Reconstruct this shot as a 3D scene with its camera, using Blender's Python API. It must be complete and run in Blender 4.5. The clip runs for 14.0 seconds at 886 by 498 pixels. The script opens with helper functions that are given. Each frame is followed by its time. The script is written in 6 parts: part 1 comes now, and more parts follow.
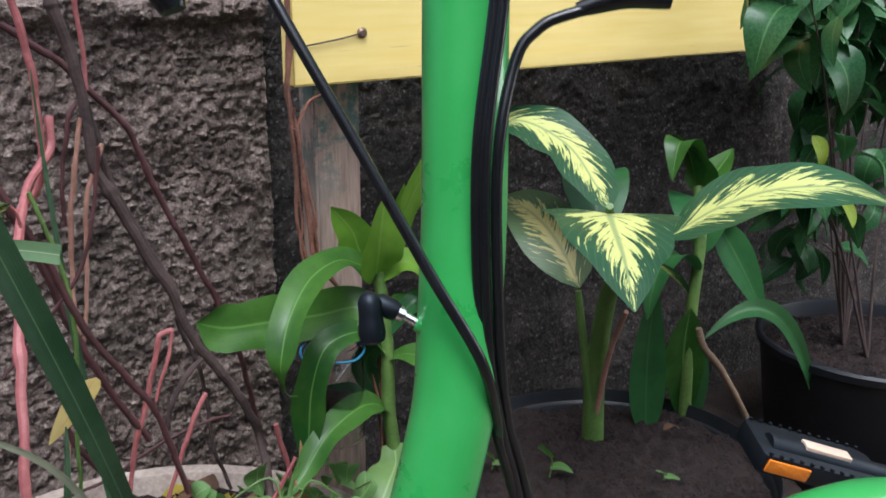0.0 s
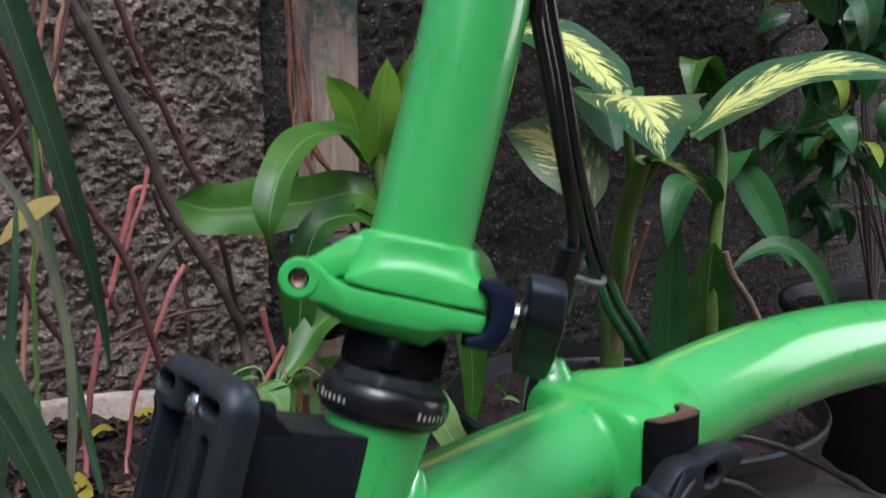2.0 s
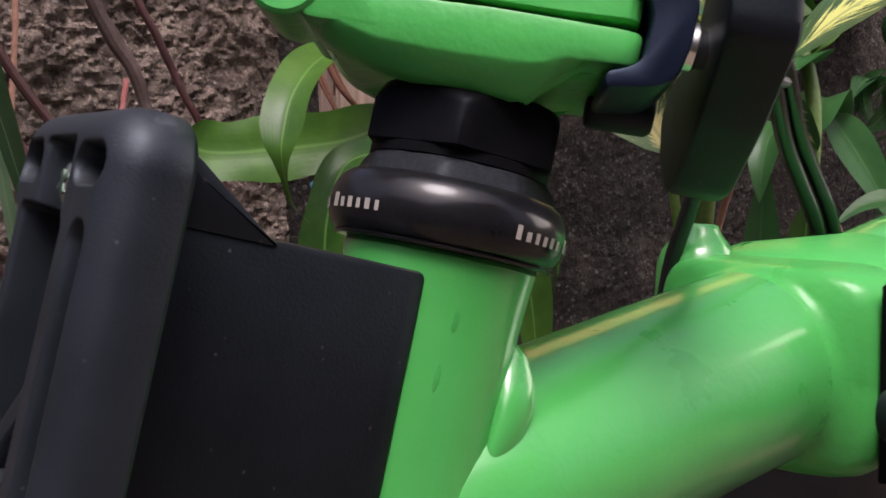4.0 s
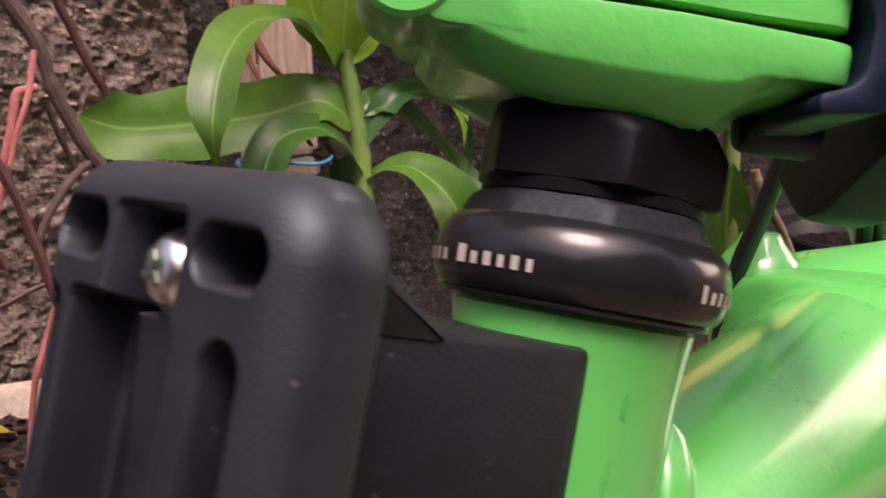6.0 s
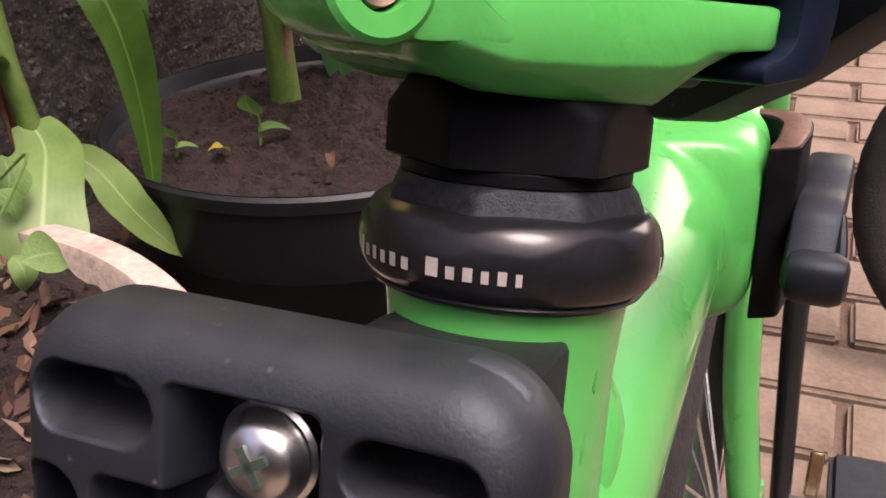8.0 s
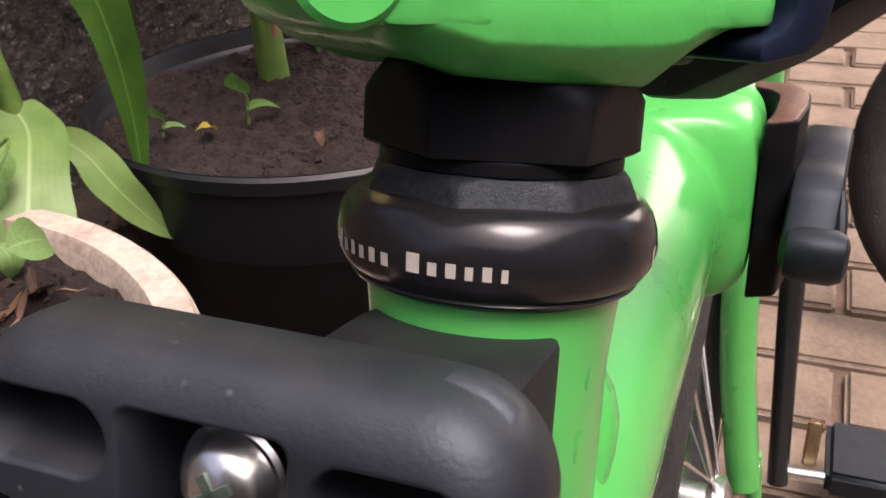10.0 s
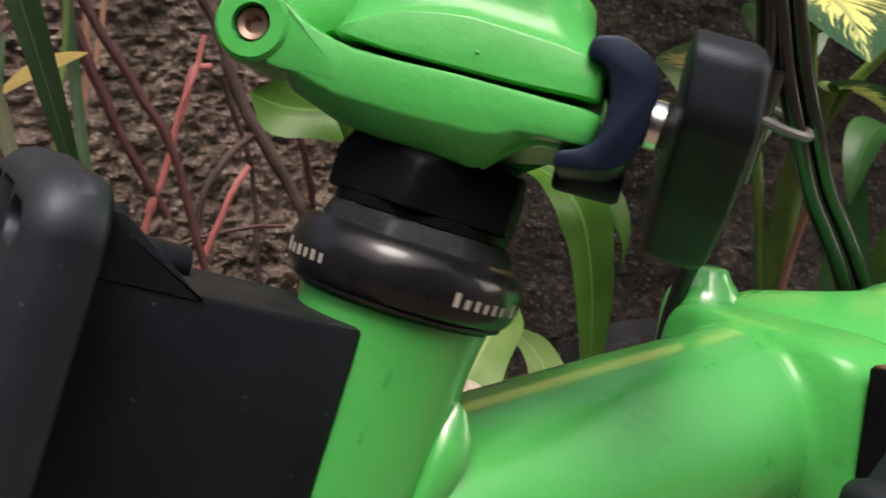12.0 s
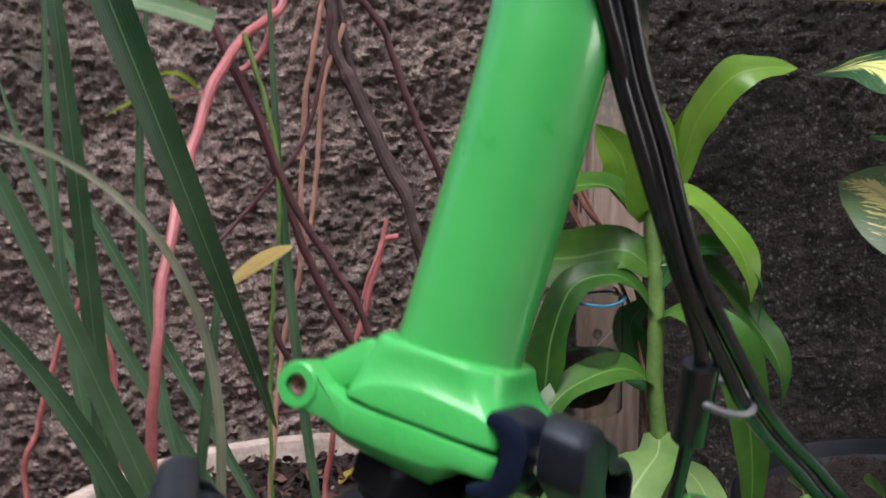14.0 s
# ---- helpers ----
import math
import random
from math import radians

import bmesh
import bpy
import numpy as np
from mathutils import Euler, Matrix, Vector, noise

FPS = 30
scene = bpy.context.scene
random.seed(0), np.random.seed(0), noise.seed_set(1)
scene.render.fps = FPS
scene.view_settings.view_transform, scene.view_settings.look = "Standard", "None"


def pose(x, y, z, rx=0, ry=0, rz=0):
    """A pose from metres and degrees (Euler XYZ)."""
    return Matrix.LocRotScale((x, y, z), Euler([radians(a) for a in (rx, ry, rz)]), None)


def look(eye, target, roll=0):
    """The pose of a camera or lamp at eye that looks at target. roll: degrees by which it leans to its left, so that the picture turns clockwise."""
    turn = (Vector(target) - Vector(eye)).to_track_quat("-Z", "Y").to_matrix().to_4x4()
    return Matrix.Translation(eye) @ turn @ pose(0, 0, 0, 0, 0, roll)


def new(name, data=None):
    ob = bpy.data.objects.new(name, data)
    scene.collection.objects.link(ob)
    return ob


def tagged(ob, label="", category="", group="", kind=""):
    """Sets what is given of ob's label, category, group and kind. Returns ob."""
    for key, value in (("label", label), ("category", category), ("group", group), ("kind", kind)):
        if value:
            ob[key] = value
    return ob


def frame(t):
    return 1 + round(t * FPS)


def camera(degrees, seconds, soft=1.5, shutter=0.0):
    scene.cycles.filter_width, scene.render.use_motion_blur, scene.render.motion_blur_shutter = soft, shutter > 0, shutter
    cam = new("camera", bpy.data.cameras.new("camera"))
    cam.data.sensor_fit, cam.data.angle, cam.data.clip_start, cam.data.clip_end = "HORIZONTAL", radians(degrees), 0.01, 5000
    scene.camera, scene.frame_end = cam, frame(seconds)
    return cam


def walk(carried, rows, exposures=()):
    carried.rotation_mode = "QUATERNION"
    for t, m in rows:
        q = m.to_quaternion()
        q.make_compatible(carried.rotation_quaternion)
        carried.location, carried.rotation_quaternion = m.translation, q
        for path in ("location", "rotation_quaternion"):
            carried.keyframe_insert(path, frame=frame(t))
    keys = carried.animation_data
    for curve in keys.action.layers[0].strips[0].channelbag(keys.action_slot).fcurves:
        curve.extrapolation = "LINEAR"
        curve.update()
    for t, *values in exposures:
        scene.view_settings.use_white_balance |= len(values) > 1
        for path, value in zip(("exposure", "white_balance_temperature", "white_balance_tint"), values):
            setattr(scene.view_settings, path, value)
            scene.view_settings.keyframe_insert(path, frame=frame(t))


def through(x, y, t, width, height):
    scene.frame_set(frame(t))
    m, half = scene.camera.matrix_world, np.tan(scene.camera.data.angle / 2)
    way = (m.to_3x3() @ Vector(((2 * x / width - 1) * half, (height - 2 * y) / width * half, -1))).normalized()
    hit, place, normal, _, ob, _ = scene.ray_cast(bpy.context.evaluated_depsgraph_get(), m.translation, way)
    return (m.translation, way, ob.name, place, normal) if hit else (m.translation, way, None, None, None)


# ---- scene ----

# ---------- camera ----------
PATH = [
    (0, (-0.20318, -0.31580, 0.35726), (-0.02773, -0.08830, 0.27088), 0.32),
    (0.5, (-0.19315, -0.30473, 0.30268), (-0.01380, -0.07369, 0.23596), -0.37),
    (1, (-0.19423, -0.30251, 0.24212), (-0.01000, -0.07210, 0.18763), -0.54),
    (1.5, (-0.18972, -0.29307, 0.17458), (-0.00931, -0.05958, 0.12039), -0.28),
    (2, (-0.19272, -0.28227, 0.11433), (-0.01018, -0.04938, 0.06497), 0.12),
    (2.5, (-0.18555, -0.25379, 0.06099), (-0.00047, -0.02135, 0.01957), -0.52),
    (3, (-0.16214, -0.21665, 0.02987), (0.01935, 0.01975, -0.00445), -0.92),
    (3.2, (-0.15087, -0.20272, 0.02566), (0.02895, 0.03494, -0.00866), -1.15),
    (5.3, (-0.09739, -0.11867, 0.01805), (0.07486, 0.12307, -0.02547), -2.26),
    (5.5, (-0.10034, -0.11475, 0.02228), (0.07996, 0.12067, -0.02321), -2.39),
    (6, (-0.12455, -0.09824, 0.03347), (0.07833, 0.11629, -0.01959), -2.15),
    (6.5, (-0.13802, -0.07815, 0.04877), (0.08432, 0.10858, -0.02670), -2.12),
    (7, (-0.13677, -0.05343, 0.06198), (0.10131, 0.08915, -0.05198), -1.31),
    (7.5, (-0.13893, -0.04902, 0.06938), (0.10219, 0.07133, -0.06244), -2.71),
    (7.7, (-0.13659, -0.04512, 0.07331), (0.10690, 0.06248, -0.06501), -2.03),
    (9.8, (-0.12519, -0.04153, 0.07115), (0.11670, 0.05673, -0.07763), -4.37),
    (10, (-0.12449, -0.04269, 0.07225), (0.11584, 0.05778, -0.07659), -3.63),
    (10.5, (-0.12939, -0.06463, 0.06955), (0.10558, 0.08621, -0.04016), -4.72),
    (11, (-0.13047, -0.08744, 0.06717), (0.08415, 0.09851, -0.02958), -3.12),
    (11.2, (-0.13226, -0.10263, 0.06256), (0.07265, 0.09797, -0.02732), -0.20),
    (11.5, (-0.11884, -0.13073, 0.05345), (0.06759, 0.09484, -0.01262), 1.60),
    (12, (-0.08988, -0.17272, 0.04244), (0.05665, 0.08305, -0.01333), 2.83),
    (12.5, (-0.06158, -0.20286, 0.04177), (0.05810, 0.06800, -0.00630), 4.23),
    (13, (-0.04150, -0.22578, 0.04422), (0.04659, 0.05836, 0.00545), 3.25),
    (13.5, (-0.04137, -0.24451, 0.06376), (0.03097, 0.04506, 0.03354), 2.49),
    (14, (-0.05587, -0.27844, 0.12919), (0.01528, 0.01027, 0.08937), -0.15),
]
cam = camera(50.4, 14.0, soft=1.6, shutter=0.5)
walk(cam, [(t, look(eye, target, roll)) for t, eye, target, roll in PATH],
     exposures=[(0.0, 0.32, 5350, 8), (3.2, 0.22, 5650, 14), (5.3, 0.84, 7050, 33), (7.7, 0.88, 6750, 30), (10.0, 0.9, 6550, 22), (10.5, 0.82, 6800, 24), (11.5, 0.45, 6750, 16), (12.5, 0.40, 6550, 11), (13.4, 0.46, 6150, 18), (14.0, 0.50, 5750, 15)])

# ---------- world and sun: soft shade under a bright sky ----------
world = bpy.data.worlds.new("sky")
scene.world = world
world.use_nodes = True
wn = world.node_tree.nodes
sky = wn.new("ShaderNodeTexSky")
sky.sky_type = 'NISHITA'
sky.sun_disc = False
sky.air_density, sky.dust_density, sky.ozone_density = 0.5, 8.0, 0.5
sky.sun_elevation, sky.sun_rotation = radians(66), radians(214)
world.node_tree.links.new(sky.outputs[0], wn["Background"].inputs[0])
wn["Background"].inputs[1].default_value = 0.15
sun = new("sun", bpy.data.lights.new("sun", "SUN"))
sun.data.energy, sun.data.angle, sun.data.color = 1.5, radians(26), (1.0, 0.95, 0.88)
sun.matrix_world = look((-0.92, -1.36, 3.7), (0, 0, 0))
sun.location = (-0.92, -1.36, 3.7)

# added area lamp, for low warm brightness reflected from the path's unseen end
warm_lamp = new("low_warm_lamp", bpy.data.lights.new("low_warm_lamp", "AREA"))
warm_lamp.data.shape, warm_lamp.data.size, warm_lamp.data.size_y = 'RECTANGLE', 1.2, 1.5
warm_lamp.data.energy, warm_lamp.data.color = 20.0, (1.0, 0.90, 0.74)
warm_lamp.matrix_world = look((2.62, -1.05, 0.80), (1.0, -0.45, 0.45))

GROUND = -0.56
BED = -0.48

# ---------- materials ----------
def shader(name, rough=0.5, metal=0.0, **more):
    m = bpy.data.materials.new(name)
    m.use_nodes = True
    b = m.node_tree.nodes["Principled BSDF"]
    b.inputs["Roughness"].default_value = rough
    b.inputs["Metallic"].default_value = metal
    for key, value in more.items():
        b.inputs[key.replace("_", " ")].default_value = value
    return m, m.node_tree.nodes, m.node_tree.links, b


def noise_node(n, l, scale, detail=4.0, rough=0.6, coords="Object", warp=None):
    tc = n.new("ShaderNodeTexCoord")
    t = n.new("ShaderNodeTexNoise")
    t.inputs["Scale"].default_value, t.inputs["Detail"].default_value, t.inputs["Roughness"].default_value = scale, detail, rough
    l.new(tc.outputs[coords], t.inputs["Vector"])
    return t


def ramp_node(n, l, source, stops):
    r = n.new("ShaderNodeValToRGB")
    el = r.color_ramp.elements
    while len(el) < len(stops):
        el.new(0.5)
    for e, (p, c) in zip(el, stops):
        e.position, e.color = p, (*c, 1)
    l.new(source, r.inputs[0])
    return r


def mix_node(n, l, a, b, fac, mode="MIX"):
    m = n.new("ShaderNodeMix")
    m.data_type, m.blend_type = "RGBA", mode
    for i, v in ((0, fac), (6, a), (7, b)):
        if isinstance(v, (int, float)):
            m.inputs[i].default_value = v
        elif isinstance(v, tuple):
            m.inputs[i].default_value = (*v, 1)
        else:
            l.new(v, m.inputs[i])
    return m.outputs[2]


def bump_node(n, l, b, source, strength, dist=0.002):
    k = n.new("ShaderNodeBump")
    k.inputs["Strength"].default_value, k.inputs["Distance"].default_value = strength, dist
    l.new(source, k.inputs["Height"])
    l.new(k.outputs[0], b.inputs["Normal"])
    return k


def mottled(name, dark, light, scale, rough=0.6, metal=0.0, bump=0.0, fine=0.0, dist=0.002, detail=6.0, **more):
    """Two scales of noise between two colours, with fine relief."""
    m, n, l, b = shader(name, rough, metal, **more)
    big, small = noise_node(n, l, scale, detail), noise_node(n, l, fine or scale * 9, 3.0)
    mid = mix_node(n, l, big.outputs["Fac"], small.outputs["Fac"], 0.35)
    r = ramp_node(n, l, mid, [(0.32, dark), (0.68, light)])
    l.new(r.outputs[0], b.inputs["Base Color"])
    if bump:
        bump_node(n, l, b, small.outputs["Fac"], bump, dist)
    return m


def paint(name, base, worn, lumps=0.0, coat=1.0):
    m, n, l, b = shader(name, 0.3, 0.0, Coat_Weight=coat, Coat_Roughness=0.13, Specular_IOR_Level=0.4 * coat)
    big, small = noise_node(n, l, 35, 5.0), noise_node(n, l, 420, 2.0)
    r = ramp_node(n, l, big.outputs["Fac"], [(0.3, base), (0.72, worn)])
    l.new(r.outputs[0], b.inputs["Base Color"])
    rr = ramp_node(n, l, big.outputs["Fac"], [(0.3, (0.26,) * 3), (0.7, (0.36,) * 3)])
    l.new(rr.outputs[0], b.inputs["Roughness"])
    peel = noise_node(n, l, 130, 3.0)
    skin = mix_node(n, l, peel.outputs["Fac"], small.outputs["Fac"], 0.25)
    if lumps:
        skin = mix_node(n, l, skin, noise_node(n, l, 65, 2.0, 0.4).outputs["Fac"], lumps)
    bump_node(n, l, b, skin, 0.22 + 0.5 * lumps, 0.0010 + 0.002 * lumps)
    return m


GREEN = paint("green_paint", (0.058, 0.385, 0.076), (0.076, 0.43, 0.098))
GREEN_CAST = paint("green_painted_casting", (0.058, 0.385, 0.076), (0.076, 0.43, 0.098), 0.6, 0.32)
ANODISED = mottled("black_anodised_metal", (0.006, 0.006, 0.007), (0.014, 0.014, 0.016), 90, 0.36, 0.0, 0.03, 900, 0.0003, Coat_Weight=0.72, Coat_Roughness=0.17, Specular_IOR_Level=0.04, Specular_Tint=(0.70, 0.85, 1.0, 1.0))
BLACK_STEEL = mottled("matte_black_steel", (0.003, 0.003, 0.0035), (0.008, 0.008, 0.009), 120, 0.42, 0.0, 0.12, 1200, 0.0003, Specular_IOR_Level=0.07, Specular_Tint=(0.70, 0.85, 1.0, 1.0))


def dusty_plastic(name, tone, gloss, settled):
    """Black moulded plastic with a fine grain, sparse pale specks, and dust that has settled on upward faces."""
    m, n, l, b = shader(name, 0.47, 0.0, Specular_IOR_Level=gloss, Specular_Tint=(0.72, 0.86, 1.0, 1.0))
    big, fine = noise_node(n, l, 60, 6.0), noise_node(n, l, 1500, 3.0)
    r = ramp_node(n, l, big.outputs["Fac"], [(0.3, (0.0032 * tone, 0.0042 * tone, 0.0062 * tone)), (0.7, (0.009 * tone, 0.0112 * tone, 0.0155 * tone))])
    tc = n.new("ShaderNodeTexCoord")
    vo = n.new("ShaderNodeTexVoronoi")
    vo.inputs["Scale"].default_value = 560
    l.new(tc.outputs["Object"], vo.inputs["Vector"])
    sep = n.new("ShaderNodeSeparateColor")
    l.new(vo.outputs["Color"], sep.inputs[0])
    few = ramp_node(n, l, sep.outputs[0], [(0.93, (0, 0, 0)), (0.985, (0.42,) * 3)]).outputs[0]
    core = ramp_node(n, l, vo.outputs["Distance"], [(0.10, (1, 1, 1)), (0.22, (0, 0, 0))]).outputs[0]
    specks = mix_node(n, l, r.outputs[0], (0.16, 0.15, 0.14), mix_node(n, l, (0.0, 0.0, 0.0), few, core))
    geo = n.new("ShaderNodeNewGeometry")
    tilt = n.new("ShaderNodeSeparateXYZ")
    l.new(geo.outputs["Normal"], tilt.inputs[0])
    up = ramp_node(n, l, tilt.outputs[2], [(0.15, (0, 0, 0)), (0.95, (settled,) * 3)]).outputs[0]
    patches = ramp_node(n, l, noise_node(n, l, 130, 5.0, 0.7).outputs["Fac"], [(0.35, (0.25,) * 3), (0.65, (1, 1, 1))]).outputs[0]
    dust = mix_node(n, l, (0.0, 0.0, 0.0), up, patches)
    l.new(mix_node(n, l, specks, (0.105, 0.098, 0.090), dust), b.inputs["Base Color"])
    rr = ramp_node(n, l, noise_node(n, l, 25, 5.0).outputs["Fac"], [(0.3, (0.42,) * 3), (0.7, (0.58,) * 3)])
    l.new(mix_node(n, l, rr.outputs[0], (0.7, 0.7, 0.7), dust), b.inputs["Roughness"])
    bump_node(n, l, b, fine.outputs["Fac"], 0.2, 0.0004)
    return m


# Grainy ring steel, its tone lightened for the light its sloping sides catch
GRAINY_LIT_STEEL = mottled("grainy_lit_black_steel", (0.002, 0.0023, 0.003), (0.026, 0.0285, 0.033), 800, 0.42, 0.0, 0.4, 2600, 0.0003, Specular_IOR_Level=0.2, Specular_Tint=(0.75, 0.87, 1.0, 1.0))
PLASTIC = dusty_plastic("black_plastic", 0.8, 0.40, 0.08)
PLASTIC_DUSTY = dusty_plastic("dusty_black_plastic", 1.35, 0.55, 0.16)
PLASTIC_CLEAN = dusty_plastic("smooth_black_plastic", 0.8, 0.30, 0.17)
NAVY = mottled("black_forged_metal", (0.004, 0.006, 0.015), (0.008, 0.012, 0.026), 70, 0.42, 0.0, 0.08, 800, 0.0004, Specular_IOR_Level=0.25, Specular_Tint=(0.55, 0.72, 1.0, 1.0))
RUBBER = mottled("black_cable_housing", (0.006, 0.007, 0.008), (0.014, 0.015, 0.016), 80, 0.24)
TYRE = mottled("tyre_rubber", (0.008, 0.008, 0.008), (0.030, 0.028, 0.027), 45, 0.8, 0.0, 0.8, 420, 0.002)
CHROME = mottled("zinc_plated_steel", (0.66, 0.69, 0.67), (0.90, 0.92, 0.90), 120, 0.27, 1.0, 0.1, 500, 0.0003)
BRONZE = mottled("bronze_bolt", (0.13, 0.09, 0.07), (0.30, 0.21, 0.16), 150, 0.38, 0.85, 0.2, 900, 0.0004)
BRASS = mottled("dull_brass", (0.16, 0.11, 0.06), (0.36, 0.27, 0.17), 90, 0.4, 0.8)
WORN = mottled("worn_brown_metal", (0.10, 0.05, 0.035), (0.24, 0.14, 0.10), 120, 0.42, 0.6, 0.15, 700, 0.0004)
SCUFF = mottled("dark_scuff", (0.034, 0.27, 0.056), (0.060, 0.385, 0.078), 500, 0.3)
INK = mottled("silver_print", (0.28, 0.265, 0.24), (0.42, 0.39, 0.35), 400, 0.5)
ORANGE = mottled("orange_reflector", (0.75, 0.20, 0.01), (0.9, 0.30, 0.02), 200, 0.25, 0.0, 0.3, 900, 0.0005)
PALE_REFLECT = mottled("pale_reflector", (0.62, 0.46, 0.34), (0.75, 0.58, 0.44), 200, 0.3)


def wall_material(name, dark, mid, light, moss, pebble):
    m, n, l, b = shader(name, 0.92)
    big, medium, small = noise_node(n, l, 4.0, 5.0), noise_node(n, l, 24, 6.0, 0.7), noise_node(n, l, 300, 4.0, 0.7)
    r = ramp_node(n, l, mix_node(n, l, medium.outputs["Fac"], small.outputs["Fac"], 0.5), [(0.34, dark), (0.5, mid), (0.66, light)])
    # sand grains and small stones, some of them pale
    tc = n.new("ShaderNodeTexCoord")
    vo = n.new("ShaderNodeTexVoronoi")
    vo.inputs["Scale"].default_value = 190
    # the grains are broken and uneven
    warp = n.new("ShaderNodeVectorMath")
    warp.operation = "MULTIPLY_ADD"
    l.new(noise_node(n, l, 170, 3.0, 0.7).outputs["Color"], warp.inputs[0])
    warp.inputs[1].default_value = (0.008, 0.008, 0.008)
    l.new(tc.outputs["Object"], warp.inputs[2])
    l.new(warp.outputs[0], vo.inputs["Vector"])
    sep = n.new("ShaderNodeSeparateColor")
    l.new(vo.outputs["Color"], sep.inputs[0])
    pale = ramp_node(n, l, sep.outputs[0], [(0.68, (0, 0, 0)), (0.95, (0.75,) * 3)]).outputs[0]
    core = ramp_node(n, l, vo.outputs["Distance"], [(0.30, (1, 1, 1)), (0.55, (0, 0, 0))]).outputs[0]
    grain = mix_node(n, l, (0.0, 0.0, 0.0), pale, core)
    col = mix_node(n, l, r.outputs[0], pebble, grain)
    damp = ramp_node(n, l, noise_node(n, l, 11, 5.0, 0.65).outputs["Fac"], [(0.50, (0, 0, 0)), (0.70, (0.5,) * 3)])
    col = mix_node(n, l, col, dark, damp.outputs[0])
    green = ramp_node(n, l, big.outputs["Fac"], [(0.5, (0, 0, 0)), (0.7, (0.45,) * 3)])
    col = mix_node(n, l, col, moss, green.outputs[0])
    l.new(col, b.inputs["Base Color"])
    bump_node(n, l, b, mix_node(n, l, mix_node(n, l, core, small.outputs["Fac"], 0.6), noise_node(n, l, 110, 6.0, 0.75).outputs["Fac"], 0.5), 1.0, 0.006)
    return m


PLASTER = wall_material("rough_render", (0.034, 0.026, 0.022), (0.170, 0.128, 0.106), (0.42, 0.335, 0.282), (0.06, 0.062, 0.042), (0.42, 0.36, 0.31))
# Much darker version of the render, for wall_2 and the added end wall
DARK_RENDER = wall_material("dark_render", (0.010, 0.0084, 0.0074), (0.036, 0.0295, 0.025), (0.125, 0.103, 0.086), (0.02, 0.022, 0.018), (0.22, 0.21, 0.20))


def board_paint():
    m, n, l, b = shader("yellow_painted_wood", 0.55)
    tc = n.new("ShaderNodeTexCoord")
    mp = n.new("ShaderNodeMapping")
    mp.inputs["Scale"].default_value = (3.0, 40, 40)
    l.new(tc.outputs["Object"], mp.inputs["Vector"])
    g = n.new("ShaderNodeTexNoise")
    g.inputs["Scale"].default_value, g.inputs["Detail"].default_value = 3.0, 6.0
    l.new(mp.outputs[0], g.inputs["Vector"])
    st = noise_node(n, l, 9, 6.0, 0.7)
    r = ramp_node(n, l, g.outputs["Fac"], [(0.3, (0.90, 0.69, 0.20)), (0.65, (0.95, 0.76, 0.27))])
    dirt = ramp_node(n, l, st.outputs["Fac"], [(0.64, (0, 0, 0)), (0.85, (0.5,) * 3)])
    mp2 = n.new("ShaderNodeMapping")
    mp2.inputs["Scale"].default_value = (4.0, 130, 130)
    l.new(tc.outputs["Object"], mp2.inputs["Vector"])
    g2 = n.new("ShaderNodeTexNoise")
    g2.inputs["Scale"].default_value, g2.inputs["Detail"].default_value = 1.6, 3.0
    l.new(mp2.outputs[0], g2.inputs["Vector"])
    crack = ramp_node(n, l, g2.outputs["Fac"], [(0.70, (0, 0, 0)), (0.75, (0.85,) * 3)])
    # the cracks keep to the worn strip along the lower edge
    height = n.new("ShaderNodeSeparateXYZ")
    l.new(tc.outputs["Object"], height.inputs[0])
    strip = ramp_node(n, l, height.outputs[2], [(0.270, (1, 1, 1)), (0.295, (0.06,) * 3)])
    grime = ramp_node(n, l, height.outputs[2], [(0.2445, (0.45,) * 3), (0.262, (0, 0, 0))])
    base = mix_node(n, l, r.outputs[0], (0.42, 0.24, 0.05), dirt.outputs[0])
    base = mix_node(n, l, base, (0.40, 0.24, 0.06), mix_node(n, l, (0, 0, 0), grime.outputs[0], st.outputs["Fac"]))
    worn = mix_node(n, l, (0, 0, 0), crack.outputs[0], strip.outputs[0])
    l.new(mix_node(n, l, base, (0.30, 0.14, 0.04), worn), b.inputs["Base Color"])
    bump_node(n, l, b, g.outputs["Fac"], 0.08, 0.001)
    return m


YELLOW = board_paint()


